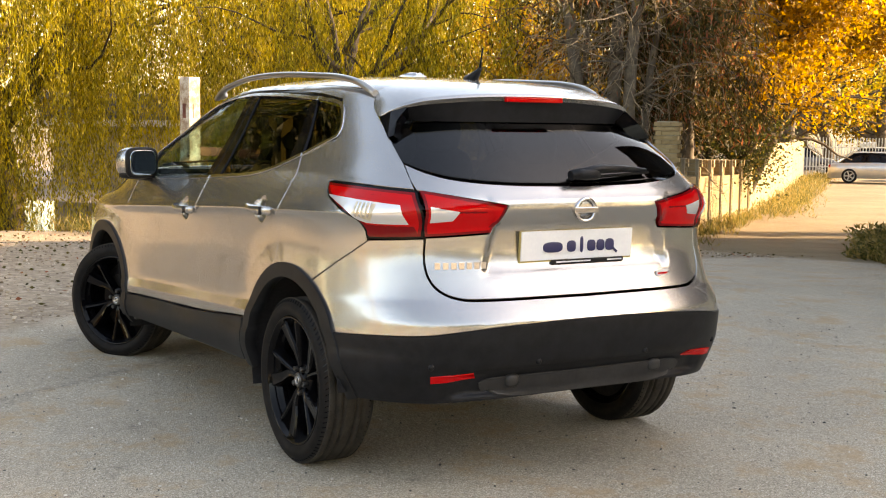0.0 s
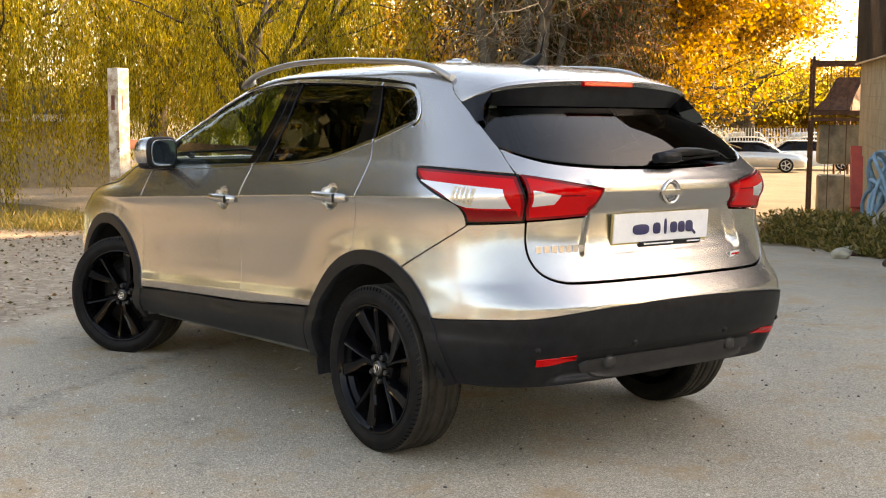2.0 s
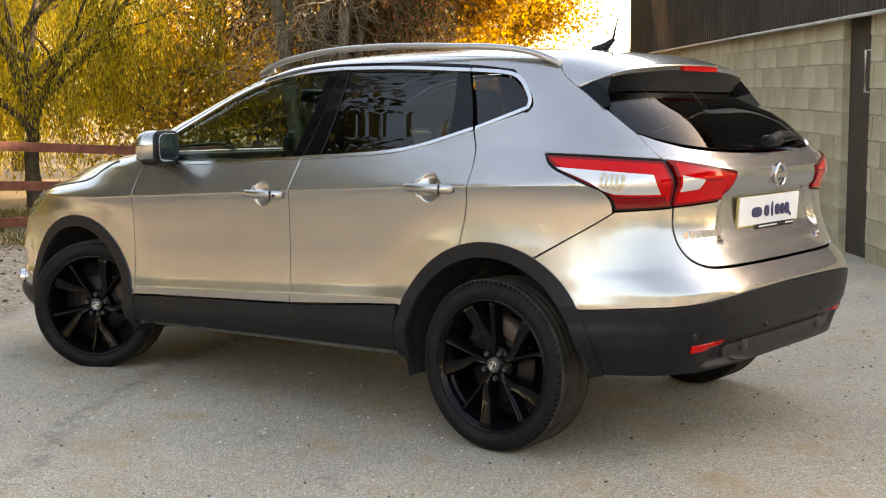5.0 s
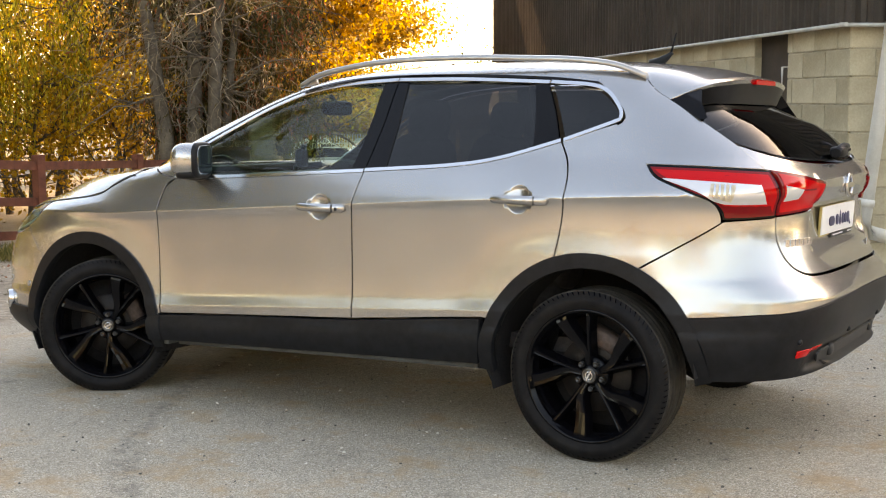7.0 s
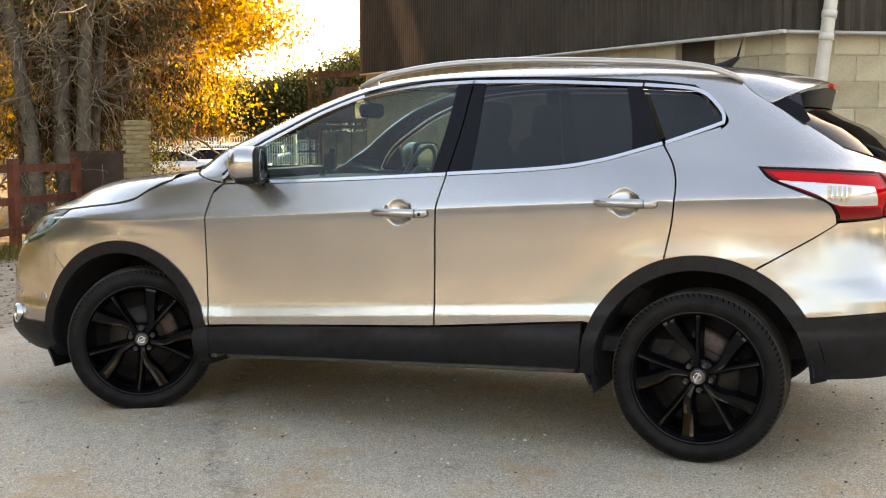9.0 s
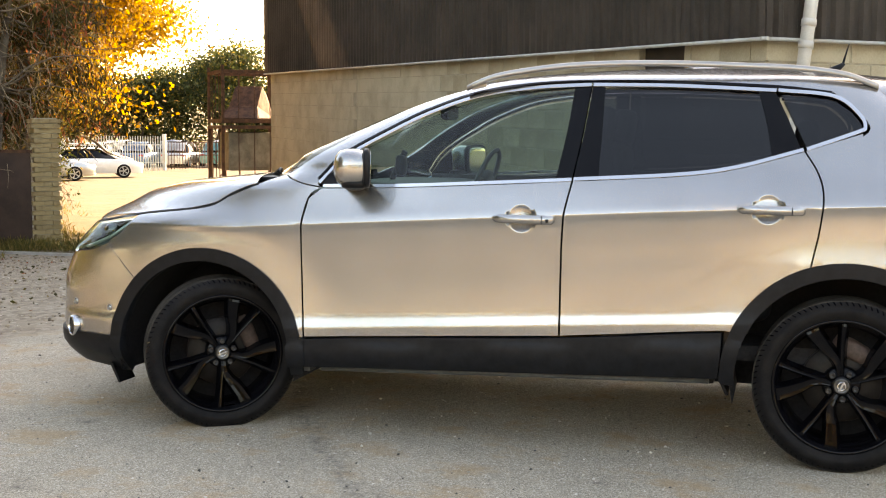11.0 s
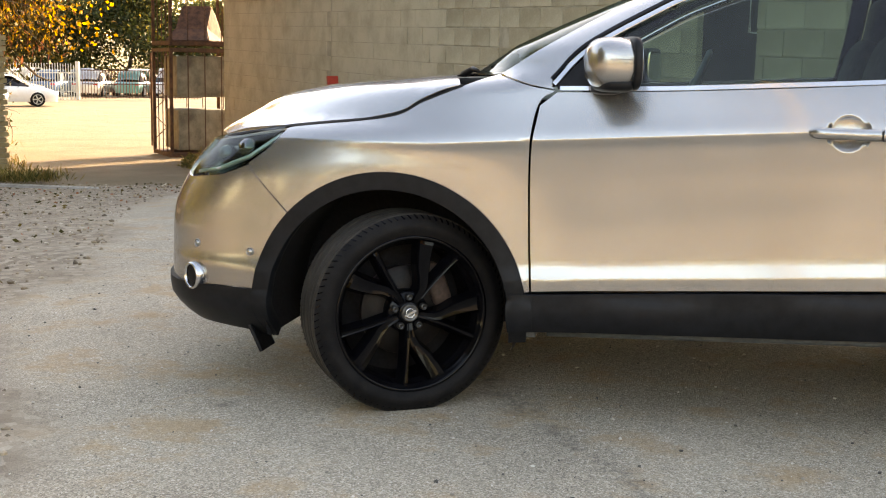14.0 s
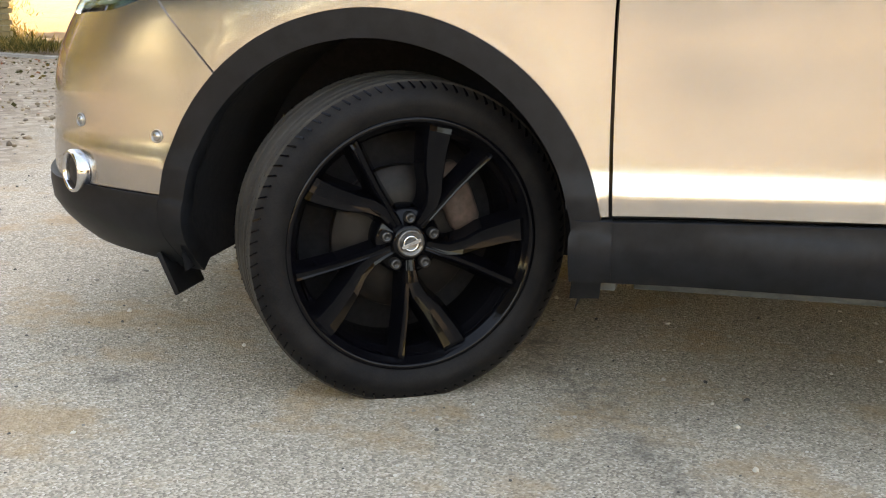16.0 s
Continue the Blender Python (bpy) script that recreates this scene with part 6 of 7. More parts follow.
def build_wheel(m, parent):
    """A low-profile tyre on a gloss black five twin-spoke rim; y points out of the car."""
    wheel = new("wheel")
    wheel.parent, wheel.matrix_basis = parent, m
    R, rim_r, w = .333, .256, .225
    bm = bmesh.new()
    prof = [(rim_r - .012, .085), (rim_r + .004, .098), (rim_r + .026, .1110), (rim_r + .044, .1100), (R - .018, .099), (R - .005, .090)]
    for y0, y1 in ((.092, .062), (.052, .030), (.022, -.022), (-.030, -.052), (-.062, -.092)):
        prof += [(R - .001, y0 - .003), (R, y0 - .006), (R, y1 + .006), (R - .001, y1 + .003), (R - .010, y1), (R - .010, y1 - .007)] if y1 > -.09 else [(R - .001, y0 - .003), (R, y0 - .006), (R - .004, y1)]
    prof += [(R - .016, -.102), (rim_r + .05, -.1125), (rim_r + .03, -.1125), (rim_r, -.098), (rim_r - .012, -.085)]
    lathe(bm, prof, 112)
    tyre = part("tyre", bm, RUBBER, wheel)
    tyre.data.materials.append(TREAD)
    for poly in tyre.data.polygons:
        c = poly.center
        poly.material_index = 1 if math.hypot(c.x, c.z) > R - .017 and abs(c.y) < .094 else 0
    bm = bmesh.new()
    for k in range(90):
        q = 2 * math.pi * k / 90
        for s in (1, -1):
            vs = bmesh.ops.create_cube(bm, size=1.0)["verts"]
            bmesh.ops.scale(bm, vec=(.0035, .026, .008), verts=vs)
            bmesh.ops.rotate(bm, matrix=Matrix.Rotation(.5 * s, 3, "Z"), verts=vs)
            bmesh.ops.rotate(bm, matrix=Matrix.Rotation(-.75 * s, 3, "X"), verts=vs)
            bmesh.ops.translate(bm, vec=(0, s * .0905, R - .0105), verts=vs)
            bmesh.ops.rotate(bm, matrix=Matrix.Rotation(q, 3, "Y"), verts=vs)
    tagged(part("tread_sipe", bm, GLOSSBLACK, wheel), kind="stuff")
    bm = bmesh.new()
    lathe(bm, [(rim_r + .006, .094), (rim_r + .003, .1005), (rim_r - .003, .1015), (rim_r - .007, .099), (rim_r - .009, .090), (rim_r - .0175, .084), (rim_r - .019, .078), (rim_r - .020, .062), (rim_r - .029, .054), (rim_r - .031, .048), (rim_r - .033, -.02), (rim_r - .036, -.09), (rim_r - .004, -.10)], 96)
    part("rim", bm, GLOSSBLACK, wheel, "gloss black alloy rim")

    def spoke(name, line, widths, depth):
        """line: (radius, angle in degrees, outward y)."""
        bm = bmesh.new()
        rows = []
        for (r, a, y), wd in zip(line, widths):
            q = radians(a)
            c, d = Vector((math.cos(q) * r, y, math.sin(q) * r)), Vector((-math.sin(q), 0, math.cos(q)))
            rows.append([bm.verts.new(c + d * wd * f - Vector((0, g, 0))) for f, g in ((-.5 - .010 / wd, depth), (-.5, .009), (-.5 + .0045 / wd, .0015), (-.12, .003), (.12, .003), (.5 - .0045 / wd, .0015), (.5, .009), (.5 + .010 / wd, depth))])
        for r0, r1 in zip(rows, rows[1:]):
            for k in range(7):
                bm.faces.new((r0[k], r0[k + 1], r1[k + 1], r1[k]))
        bm.faces.new(rows[0][::-1])
        bm.faces.new(rows[-1])
        bmesh.ops.recalc_face_normals(bm, faces=bm.faces)
        return mesh_of(name, bm, GLOSSBLACK)
    broad = spoke("broad_spoke", [(.036, 16, .062), (.060, 17.5, .068), (.085, 17, .072), (.115, 11.5, .074), (.15, 4, .078), (.20, 0, .086), (.232, -1, .091), (.250, -1, .088)], [.022, .026, .031, .038, .045, .050, .054, .058], .045)
    thin = spoke("thin_spoke", [(.036, 27, .062), (.060, 26.5, .068), (.085, 26, .072), (.14, 26, .079), (.20, 27, .086), (.232, 27.5, .091), (.250, 27.5, .088)], [.018, .018, .018, .019, .021, .023, .026], .042)
    for k in range(5):
        for me in (broad, thin):
            o = part(me.name, me, GLOSSBLACK, wheel)
            o.matrix_basis = Matrix.Rotation(radians(72 * k + 18), 4, "Y")
    bm = bmesh.new()
    lathe(bm, [(.026, .070), (.034, .070), (.037, .066), (.040, .056), (.064, .054), (.070, .048), (.074, .02), (.07, -.04)], 40)
    part("hub", bm, GLOSSBLACK, wheel)
    bm = bmesh.new()
    lathe(bm, [(.0005, .0755), (.022, .0755), (.0235, .0775), (.027, .0775), (.029, .074), (.0295, .060)], 32)
    cap = part("centre_cap", bm, CAPMETAL, wheel, "grey metal centre cap", True)
    bm = bmesh.new()
    lathe(bm, [(.0125, .0762), (.0125, .079), (.017, .079), (.017, .0762)], 28)
    box(bm, (0, .0785, 0), (.042, .003, .007))
    part("cap_emblem", bm, CHROME, cap)
    nut = None
    for k in range(5):
        if nut is None:
            bm = bmesh.new()
            lathe(bm, [(.0005, .071), (.0055, .071), (.006, .075), (.0095, .075), (.0115, .072), (.0115, .050)], 12)
            nut = mesh_of("wheel_nut", bm, NUTMETAL)
        q = radians(72 * k - 18 + 57)
        o = part("wheel_nut", nut, NUTMETAL, wheel)
        o.location = (.052 * math.cos(q), 0, .052 * math.sin(q))
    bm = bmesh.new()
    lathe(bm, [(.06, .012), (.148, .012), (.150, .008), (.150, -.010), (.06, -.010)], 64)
    part("brake_disc", bm, SHADED_STEEL, wheel, "worn steel brake disc, darkened for the shade behind the spokes")
    # dark disc added behind the spokes to block light seen through the wheel
    bm = bmesh.new()
    lathe(bm, [(.001, -.058), (.12, -.058), (.226, -.066), (.228, -.072), (.001, -.068)], 48)
    part("dust_shield", bm, LINER, wheel)
    bm = bmesh.new()
    rounded(bm, (-.135, -.005, .03), (.075, .075, .15), .5, 6)
    part("brake_caliper", bm, CALIPER, wheel)
    return wheel


def build_wheels():
    flip = Matrix.Rotation(math.pi, 4, "Z")
    y = .771
    build_wheel(pose(.003, y, .333, 0, 63, 0), car)
    steer = 32
    build_wheel(pose(2.628, y + .021, .321, 0, 0, 0) @ Matrix.Rotation(radians(steer), 4, "Z") @ Matrix.Rotation(radians(23), 4, "Y"), car)
    build_wheel(pose(0, -y, .333) @ flip, car)
    build_wheel(pose(2.628, -y, .321) @ Matrix.Rotation(radians(steer), 4, "Z") @ flip, car)


build_wheels()


def car_tube(name, pts, r, mat, parent=car, label="", sides=10):
    bm = bmesh.new()
    tube(bm, pts, r, sides)
    return part(name, bm, mat, parent, label)


def build_fittings():
    # wheel houses and underside
    for wx, wz in WHEELS:
        for s in (1, -1):
            bm = bmesh.new()
            rows = []
            for k in range(29):
                q = radians(-14 + (208 if wx > 1 else 191) * k / 28)
                rows.append([bm.verts.new((wx + .425 * math.cos(q), s * yy, wz + .425 * math.sin(q))) for yy in (.875, .80, .60, .42)])
            for a, b in zip(rows, rows[1:]):
                for j in range(3):
                    bm.faces.new((a[j], a[j + 1], b[j + 1], b[j])).smooth = True
            bm.faces.new([r[3] for r in rows])
            part("wheel_house", bm, LINER, car)
    bm = bmesh.new()
    box(bm, (1.33, 0, .335), (1.70, 1.58, .08), bevel=.03)
    box(bm, (1.45, 0, .28), (3.0, .82, .10), bevel=.03)
    box(bm, (-.42, 0, .47), (.40, .84, .12), bevel=.05)
    part("underbody", bm, PLASTIC, car)
    for s in (1, -1):
        bm = bmesh.new()
        box(bm, (2.205, s * .83, .284), (.064, .07, .036), bevel=.005)
        part("jacking_block", bm, DASH, car)
    for s in (1, -1):
        bm = bmesh.new()
        tube(bm, [(.50, s * .825, .322), (1.35, s * .825, .300), (2.14, s * .82, .276)], .013, 8)
        part("sill_flange", bm, DASH, car)
    flap = mesh_of("mud_flap", (lambda b: (box(b, (0, 0, 0), (.012, .13, .10), Matrix.Rotation(.45, 3, "Y"), .004), b)[1])(bmesh.new()), PLASTIC)
    # square foot of the front arch cladding, beside the sill
    for s in (0, 1):
        foot = outline([(2.262, .372), (2.258, .297)], [(2.258, .297), (2.180, .303)], [(2.180, .303), (2.184, .414)], [(2.184, .414), (2.252, .411)], [(2.252, .411), (2.262, .372)])
        part("arch_foot", panel_mesh("arch_foot", "side", foot, PLASTIC, lift=.019, depth=.05, mirror=bool(s), step=.03), PLASTIC, car)
    for x, z in ((3.13, .200), (.45, .315)):
        for s in (1, -1):
            o = part("mud_flap", flap, PLASTIC, car)
            o.location = (x, s * .78, z)
    # roof rails
    for s in (1, -1):
        pts = [(1.55, .610, 1.478), (1.48, .610, 1.510), (1.38, .606, 1.537), (1.15, .598, 1.567), (.90, .592, 1.577), (.65, .588, 1.574), (.40, .583, 1.563), (.20, .577, 1.552), (.02, .570, 1.526), (-.105, .558, 1.479)]
        pts = [tuple(p) for p in smooth_line(pts, .04)]
        bm = bmesh.new()
        rows = [[bm.verts.new((x + 0, s * (y + a), z + b)) for a, b in ((-.016, -.006), (-.012, .008), (0, .013), (.012, .008), (.016, -.006), (.010, -.012), (-.010, -.012))] for x, y, z in pts]
        for a, b in zip(rows, rows[1:]):
            for j in range(7):
                bm.faces.new((a[j], b[j], b[(j + 1) % 7], a[(j + 1) % 7])).smooth = True
        bm.faces.new(rows[0])
        bm.faces.new(rows[-1][::-1])
        bmesh.ops.recalc_face_normals(bm, faces=bm.faces)
        rail = part("roof_rail", bm, SATIN, car, "satin silver roof rail")
        for x0, x1, z0 in ((1.54, 1.47, 1.478),):
            bm = bmesh.new()
            box(bm, ((x0 + x1) / 2, s * .592, z0 + .012), (abs(x1 - x0), .018, .026), Matrix.Rotation(.22 if x0 > 1 else -.15, 3, "Y"), .008)
            part("rail_foot", bm, SATIN, rail)
    # aerial
    bm = bmesh.new()
    tube(bm, [(.10, 0, 1.548), (.06, 0, 1.560), (.025, 0, 1.585), (.005, 0, 1.60)], [.028, .024, .013, .008], 12)
    tube(bm, [(.012, 0, 1.595), (.0, 0, 1.64), (-.012, 0, 1.685)], [.006, .004, .0025], 8)
    part("aerial", bm, PLASTIC, car)
    # spoiler over the rear window
    nu = 9
    lead = [place("top", np.array([-.082]), np.array([y]))[0] for y in (0, .14, .28, .40, .48)] + [np.array(on_side(x, z)) for x, z in ((-.092, 1.486), (-.152, 1.427), (-.215, 1.388))]
    trail = [np.array(q) for q in ((-.405, 0, 1.473), (-.402, .12, 1.472), (-.393, .26, 1.467), (-.376, .38, 1.458), (-.352, .47, 1.448), (-.320, .53, 1.433), (-.272, .578, 1.411), (-.222, .600, 1.388))]
    lead, trail = smooth_line(lead, .03), smooth_line(trail, .03)

    def along(line, v):
        line = np.array(line)
        d = np.r_[0, np.cumsum(np.linalg.norm(np.diff(line, axis=0), axis=1))]
        return np.array([np.interp(v * d[-1], d, line[:, k]) for k in range(3)])
    nv = 41
    grid, low_edge, under = [], [], []
    for i in range(nv):
        v = -1 + 2 * i / (nv - 1)
        s = 1 if v >= 0 else -1
        a, b = along(lead, abs(v)), along(trail, abs(v))
        row = []
        for j in range(nu):
            u = j / (nu - 1)
            p = a + (b - a) * u + np.array([0, 0, .012 * math.sin(math.pi * u) * (1 - abs(v) ** 6)])
            row.append(Vector((p[0], s * p[1], p[2])))
        grid.append(row)
        t = 1 - abs(v) ** 5
        low_edge.append(row[-1] + Vector((.010 * t, 0, -.003 - .014 * t)))
        q = place("back", np.array([b[1] * .985]), np.array([min(1.405, b[2] - .004)]))[0]
        under.append(Vector((q[0] + .034, s * q[1] * .985, q[2] - .034)))
    bm = bmesh.new()
    g = [[bm.verts.new(p) for p in r] for r in grid]
    rim = [bm.verts.new(p) for p in low_edge]
    for i in range(nv - 1):
        for j in range(nu - 1):
            bm.faces.new((g[i][j], g[i][j + 1], g[i + 1][j + 1], g[i + 1][j])).smooth = True
        bm.faces.new((g[i][-1], rim[i], rim[i + 1], g[i + 1][-1]))
    bmesh.ops.recalc_face_normals(bm, faces=bm.faces)
    spoiler = part("spoiler", bm, SILVER, tailgate)
    bm = bmesh.new()
    vv = [[bm.verts.new(p), bm.verts.new(q)] for p, q in zip(low_edge, under)]
    for r0, r1 in zip(vv, vv[1:]):
        bm.faces.new((r0[0], r0[1], r1[1], r1[0])).smooth = True
    part("spoiler_underside", bm, PLASTIC, spoiler, "black underside")
    for s in (1, -1):
        bm = bmesh.new()
        o = [Vector((x, s * y, z)) for x, y, z in ((-.218, .601, 1.386), (-.350, .633, 1.308), (-.372, .618, 1.316), (-.338, .588, 1.372), (-.318, .530, 1.425), (-.270, .578, 1.408))]
        b2 = [p + Vector((.045, -s * .05, -.02)) for p in o]
        ov, bv = [bm.verts.new(p) for p in o], [bm.verts.new(p) for p in b2]
        bm.faces.new(ov)
        bm.faces.new(bv[::-1])
        for k in range(6):
            bm.faces.new((ov[k], bv[k], bv[(k + 1) % 6], ov[(k + 1) % 6]))
        bmesh.ops.recalc_face_normals(bm, faces=bm.faces)
        part("spoiler_cheek", bm, GLOSSBLACK, spoiler)
    bm = bmesh.new()
    box(bm, (-.398, 0, 1.460), (.02, .27, .020), bevel=.004)
    part("brake_light", bm, RED_LENS, spoiler, "red high brake light")
    # lamps at the back
    for s in (0, 1):
        def rc(pts):
            return corner("rear_corner", [on_side(x, z) for x, z in pts])
        join = corner("rear_corner", [tuple(place("back", np.array([y]), np.array([z]))[0]) for y, z in ((.641, .951), (.648, 1.03), (.654, 1.117))])
        outer = outline(rc([(-.206, 1.139), (-.26, 1.094), (-.385, 1.043), (-.462, 1.009), (-.490, .966), (-.493, .944)]), [rc([(-.493, .944)])[0], rc([(-.57, .946)])[0], join[0]], join, [join[-1], rc([(-.42, 1.131)])[0], rc([(-.206, 1.139)])[0]])
        part("lamp_seal", panel_mesh("lamp_seal", "rear_corner", outer, GLOSSBLACK, lift=.002, depth=.02, mirror=bool(s), step=.05), GLOSSBLACK, car)
        lamp = part("tail_light", panel_mesh("tail_light", "rear_corner", shrink(outer, .007), DEEPRED, lift=.006, depth=.03, mirror=bool(s), step=.03), DEEPRED, car, "red and clear tail light")
        part("red_lens", panel_mesh("red_lens", "rear_corner", shrink(outer, .016), RED_LENS, lift=.0072, depth=.003, mirror=bool(s), step=.03), RED_LENS, lamp)
        clear = outline(rc([(-.285, 1.088), (-.40, 1.050), (-.47, 1.016), (-.500, 1.004)]), rc([(-.500, 1.004), (-.55, 1.002), (-.620, 1.003)]), rc([(-.620, 1.003), (-.618, 1.04), (-.608, 1.067)]), rc([(-.608, 1.067), (-.45, 1.080), (-.285, 1.090)]))
        win = part("reversing_lens", panel_mesh("reversing_lens", "rear_corner", clear, CLEAR_LENS, lift=.0085, depth=.004, mirror=bool(s), step=.02), CLEAR_LENS, lamp, "clear lens with a bulb housing")
        bulb = outline(rc([(-.455, 1.072), (-.455, 1.035)]), rc([(-.455, 1.035), (-.52, 1.012)]), rc([(-.52, 1.012), (-.535, 1.066)]), rc([(-.535, 1.066), (-.455, 1.072)]))
        part("bulb_housing", panel_mesh("bulb_housing", "rear_corner", bulb, AMBER, lift=.0100, depth=.003, mirror=bool(s), step=.02), AMBER, win)
        for x in (-.466, -.482, -.498, -.514):
            rib = rc([(x, 1.070), (x - .006, 1.068), (x - .006, 1.026), (x, 1.028)])
            part("lens_rib", panel_mesh("lens_rib", "rear_corner", outline(*[[rib[k], rib[(k + 1) % 4]] for k in range(4)]), CHROME, lift=.0115, depth=.003, mirror=bool(s), step=.02), CHROME, win)
        edge = outline(rc([(-.498, .955), (-.57, .957), (-.632, .962)]), rc([(-.632, .962), (-.628, .995)]), rc([(-.628, .995), (-.55, .997), (-.495, 1.0)]), rc([(-.495, 1.0), (-.498, .955)]))
        part("lower_lens", panel_mesh("lower_lens", "rear_corner", edge, DEEPRED, lift=.008, depth=.002, mirror=bool(s), step=.03), DEEPRED, lamp)
        sg = -1 if s else 1
        inner = outline([(.634, .957), (.400, .970)], [(.400, .970), (.352, 1.068)], [(.352, 1.068), (.50, 1.092), (.6475, 1.117)], [(.6475, 1.117), (.6425, 1.03), (.634, .957)])
        lamp2 = part("tail_light_inner", panel_mesh("tail_light_inner", "back", inner, DEEPRED, lift=.006, depth=.03, mirror=bool(s), step=.03), DEEPRED, tailgate, "red inner tail light")
        part("red_lens", panel_mesh("red_lens", "back", shrink(inner, .009), RED_LENS, lift=.0072, depth=.003, mirror=bool(s), step=.03), RED_LENS, lamp2)
        cl2 = outline([(.625, 1.010), (.550, 1.018)], [(.550, 1.018), (.530, 1.048)], [(.530, 1.048), (.58, 1.056), (.628, 1.064)], [(.628, 1.064), (.625, 1.010)])
        part("clear_lens", panel_mesh("clear_lens", "back", cl2, CLEAR_LENS, lift=.0085, depth=.004, mirror=bool(s), step=.02), CLEAR_LENS, lamp2)
        refl = corner("rear_corner", [(-.720, .648, .440), (-.776, .499, .452), (-.770, .50, .478), (-.722, .648, .466)])
        part("reflector", panel_mesh("reflector", "rear_corner", outline(*[[refl[k], refl[(k + 1) % 4]] for k in range(4)]), RED_LENS, lift=.010, depth=.01, mirror=bool(s), step=.03), RED_LENS, rear_bumper, "red reflector")
        # headlight
        hl = corner("front_corner", [(3.37, .75, .746), (3.258, .817, .760), (3.162, .842, .798), (3.08, .838, .855), (3.03, .762, .914)])
        ht = corner("front_corner", [(3.03, .762, .914), (3.15, .735, .900), (3.27, .69, .882), (3.36, .62, .866), (3.40, .52, .856)])
        hb = corner("front_corner", [(3.40, .52, .856), (3.44, .53, .79), (3.41, .665, .740), (3.37, .75, .746)])
        po = outline(hl, ht, hb)
        head = part("headlight", panel_mesh("headlight", "front_corner", po, GLASS_FRONT, lift=.002, depth=.004, mirror=bool(s), step=.04), GLASS_FRONT, car, "clear headlight with dark inside")
        part("lamp_bowl", panel_mesh("lamp_bowl", "front_corner", shrink(po, .002), GLOSSBLACK, lift=-.05, depth=0, mirror=bool(s), step=.05), GLOSSBLACK, head)
        bm = bmesh.new()
        for x, y, z, r in ((3.19, .765, .838, .036), (3.29, .70, .810, .034)):
            vs = bmesh.ops.create_uvsphere(bm, u_segments=20, v_segments=12, radius=r)["verts"]
            bmesh.ops.translate(bm, vec=(x - .01, sg * (y - .005), z), verts=vs)
        for f in bm.faces:
            f.smooth = True
        part("reflector_bowl", bm, DARKCHROME, head)
        car_tube("light_guide", [(3.05, sg * .775, .893), (3.16, sg * .80, .815), (3.27, sg * .79, .770), (3.37, sg * .725, .752)], .008, CLEAR_LENS, head)
        # fog lamp
        bm = bmesh.new()
        lathe(bm, [(.037, -.004), (.038, .004), (.041, .007), (.045, .006), (.048, 0), (.048, -.02)], 36)
        fog = part("fog_lamp", bm, CHROME, car, "chrome ringed fog lamp")
        fp = np.array(on_side(3.37, .397))
        fn = normals(fp[None])[0]
        fq = Vector((fn[0] + .16, sg * fn[1], fn[2])).to_track_quat('Y', 'Z')
        fog.matrix_basis = Matrix.Translation((fp[0] + .013 * fn[0], sg * (fp[1] + .013 * fn[1]), .397)) @ fq.to_matrix().to_4x4()
        bm = bmesh.new()
        lathe(bm, [(.0005, .0), (.02, -.0005), (.038, -.001)], 24)
        part("fog_lens", bm, GLOSSBLACK, fog)
        for x, z in ((3.14, .500), (3.36, .510)):
            bm = bmesh.new()
            vs = bmesh.ops.create_uvsphere(bm, u_segments=14, v_segments=8, radius=.012)["verts"]
            p = on_side(x, z)
            nrm = normals(np.array([p]))[0]
            bmesh.ops.translate(bm, vec=(p[0] - nrm[0] * .006, sg * (p[1] - nrm[1] * .006), z), verts=vs)
            sensor = part("parking_sensor", bm, SILVER, car, smooth=True)
            bm = bmesh.new()
            lathe(bm, [(.0115, -.002), (.0118, .003), (.0140, .003), (.0150, -.002)], 24)
            ring_part = part("sensor_ring", bm, SATIN, sensor)
            ring_part.matrix_basis = Matrix.Translation((p[0], sg * p[1], z)) @ Vector((nrm[0], sg * nrm[1], nrm[2])).to_track_quat('Y', 'Z').to_matrix().to_4x4()
        # mirror
        rot = Matrix.Rotation(radians(8 * sg), 3, "Z")
        bm = bmesh.new()
        vs = rounded(bm, (.012, 0, 0), (.160, .200, .160), .74, 16)
        bmesh.ops.bisect_plane(bm, geom=list(bm.verts) + list(bm.edges) + list(bm.faces), plane_co=(-.045, 0, 0), plane_no=(-1, 0, 0), clear_outer=True)
        bmesh.ops.contextual_create(bm, geom=[e for e in bm.edges if e.is_boundary])
        mirror = part("door_mirror", bm, SILVER, front_doors[s], "silver door mirror with black base")
        mirror.matrix_basis = pose(1.945, sg * .915, 1.142, 0, 0, sg * 20)
        bm = bmesh.new()
        rounded(bm, (-.0595, 0, 0), (.006, .170, .134), .5, 10)
        part("mirror_glass", bm, paint("mirror", (.32, .36, .38), 1.0, .05, 0), mirror, "mirror glass")
        bm = bmesh.new()
        rounded(bm, (-.044, 0, 0), (.034, .202, .164), .5, 10)
        part("mirror_rim", bm, PLASTIC, mirror)
        bm = bmesh.new()
        rounded(bm, (.006, -sg * .0, -.062), (.112, .176, .050), .6, 10)
        rounded(bm, (.005, -sg * .08, -.076), (.09, .12, .040), .6, 8)
        part("mirror_base", bm, PLASTIC, mirror)
        bm = bmesh.new()
        rounded(bm, (.012, sg * .020, .012), (.104, .160, .011), .5, 10)
        part("indicator", bm, DARKCHROME, mirror)
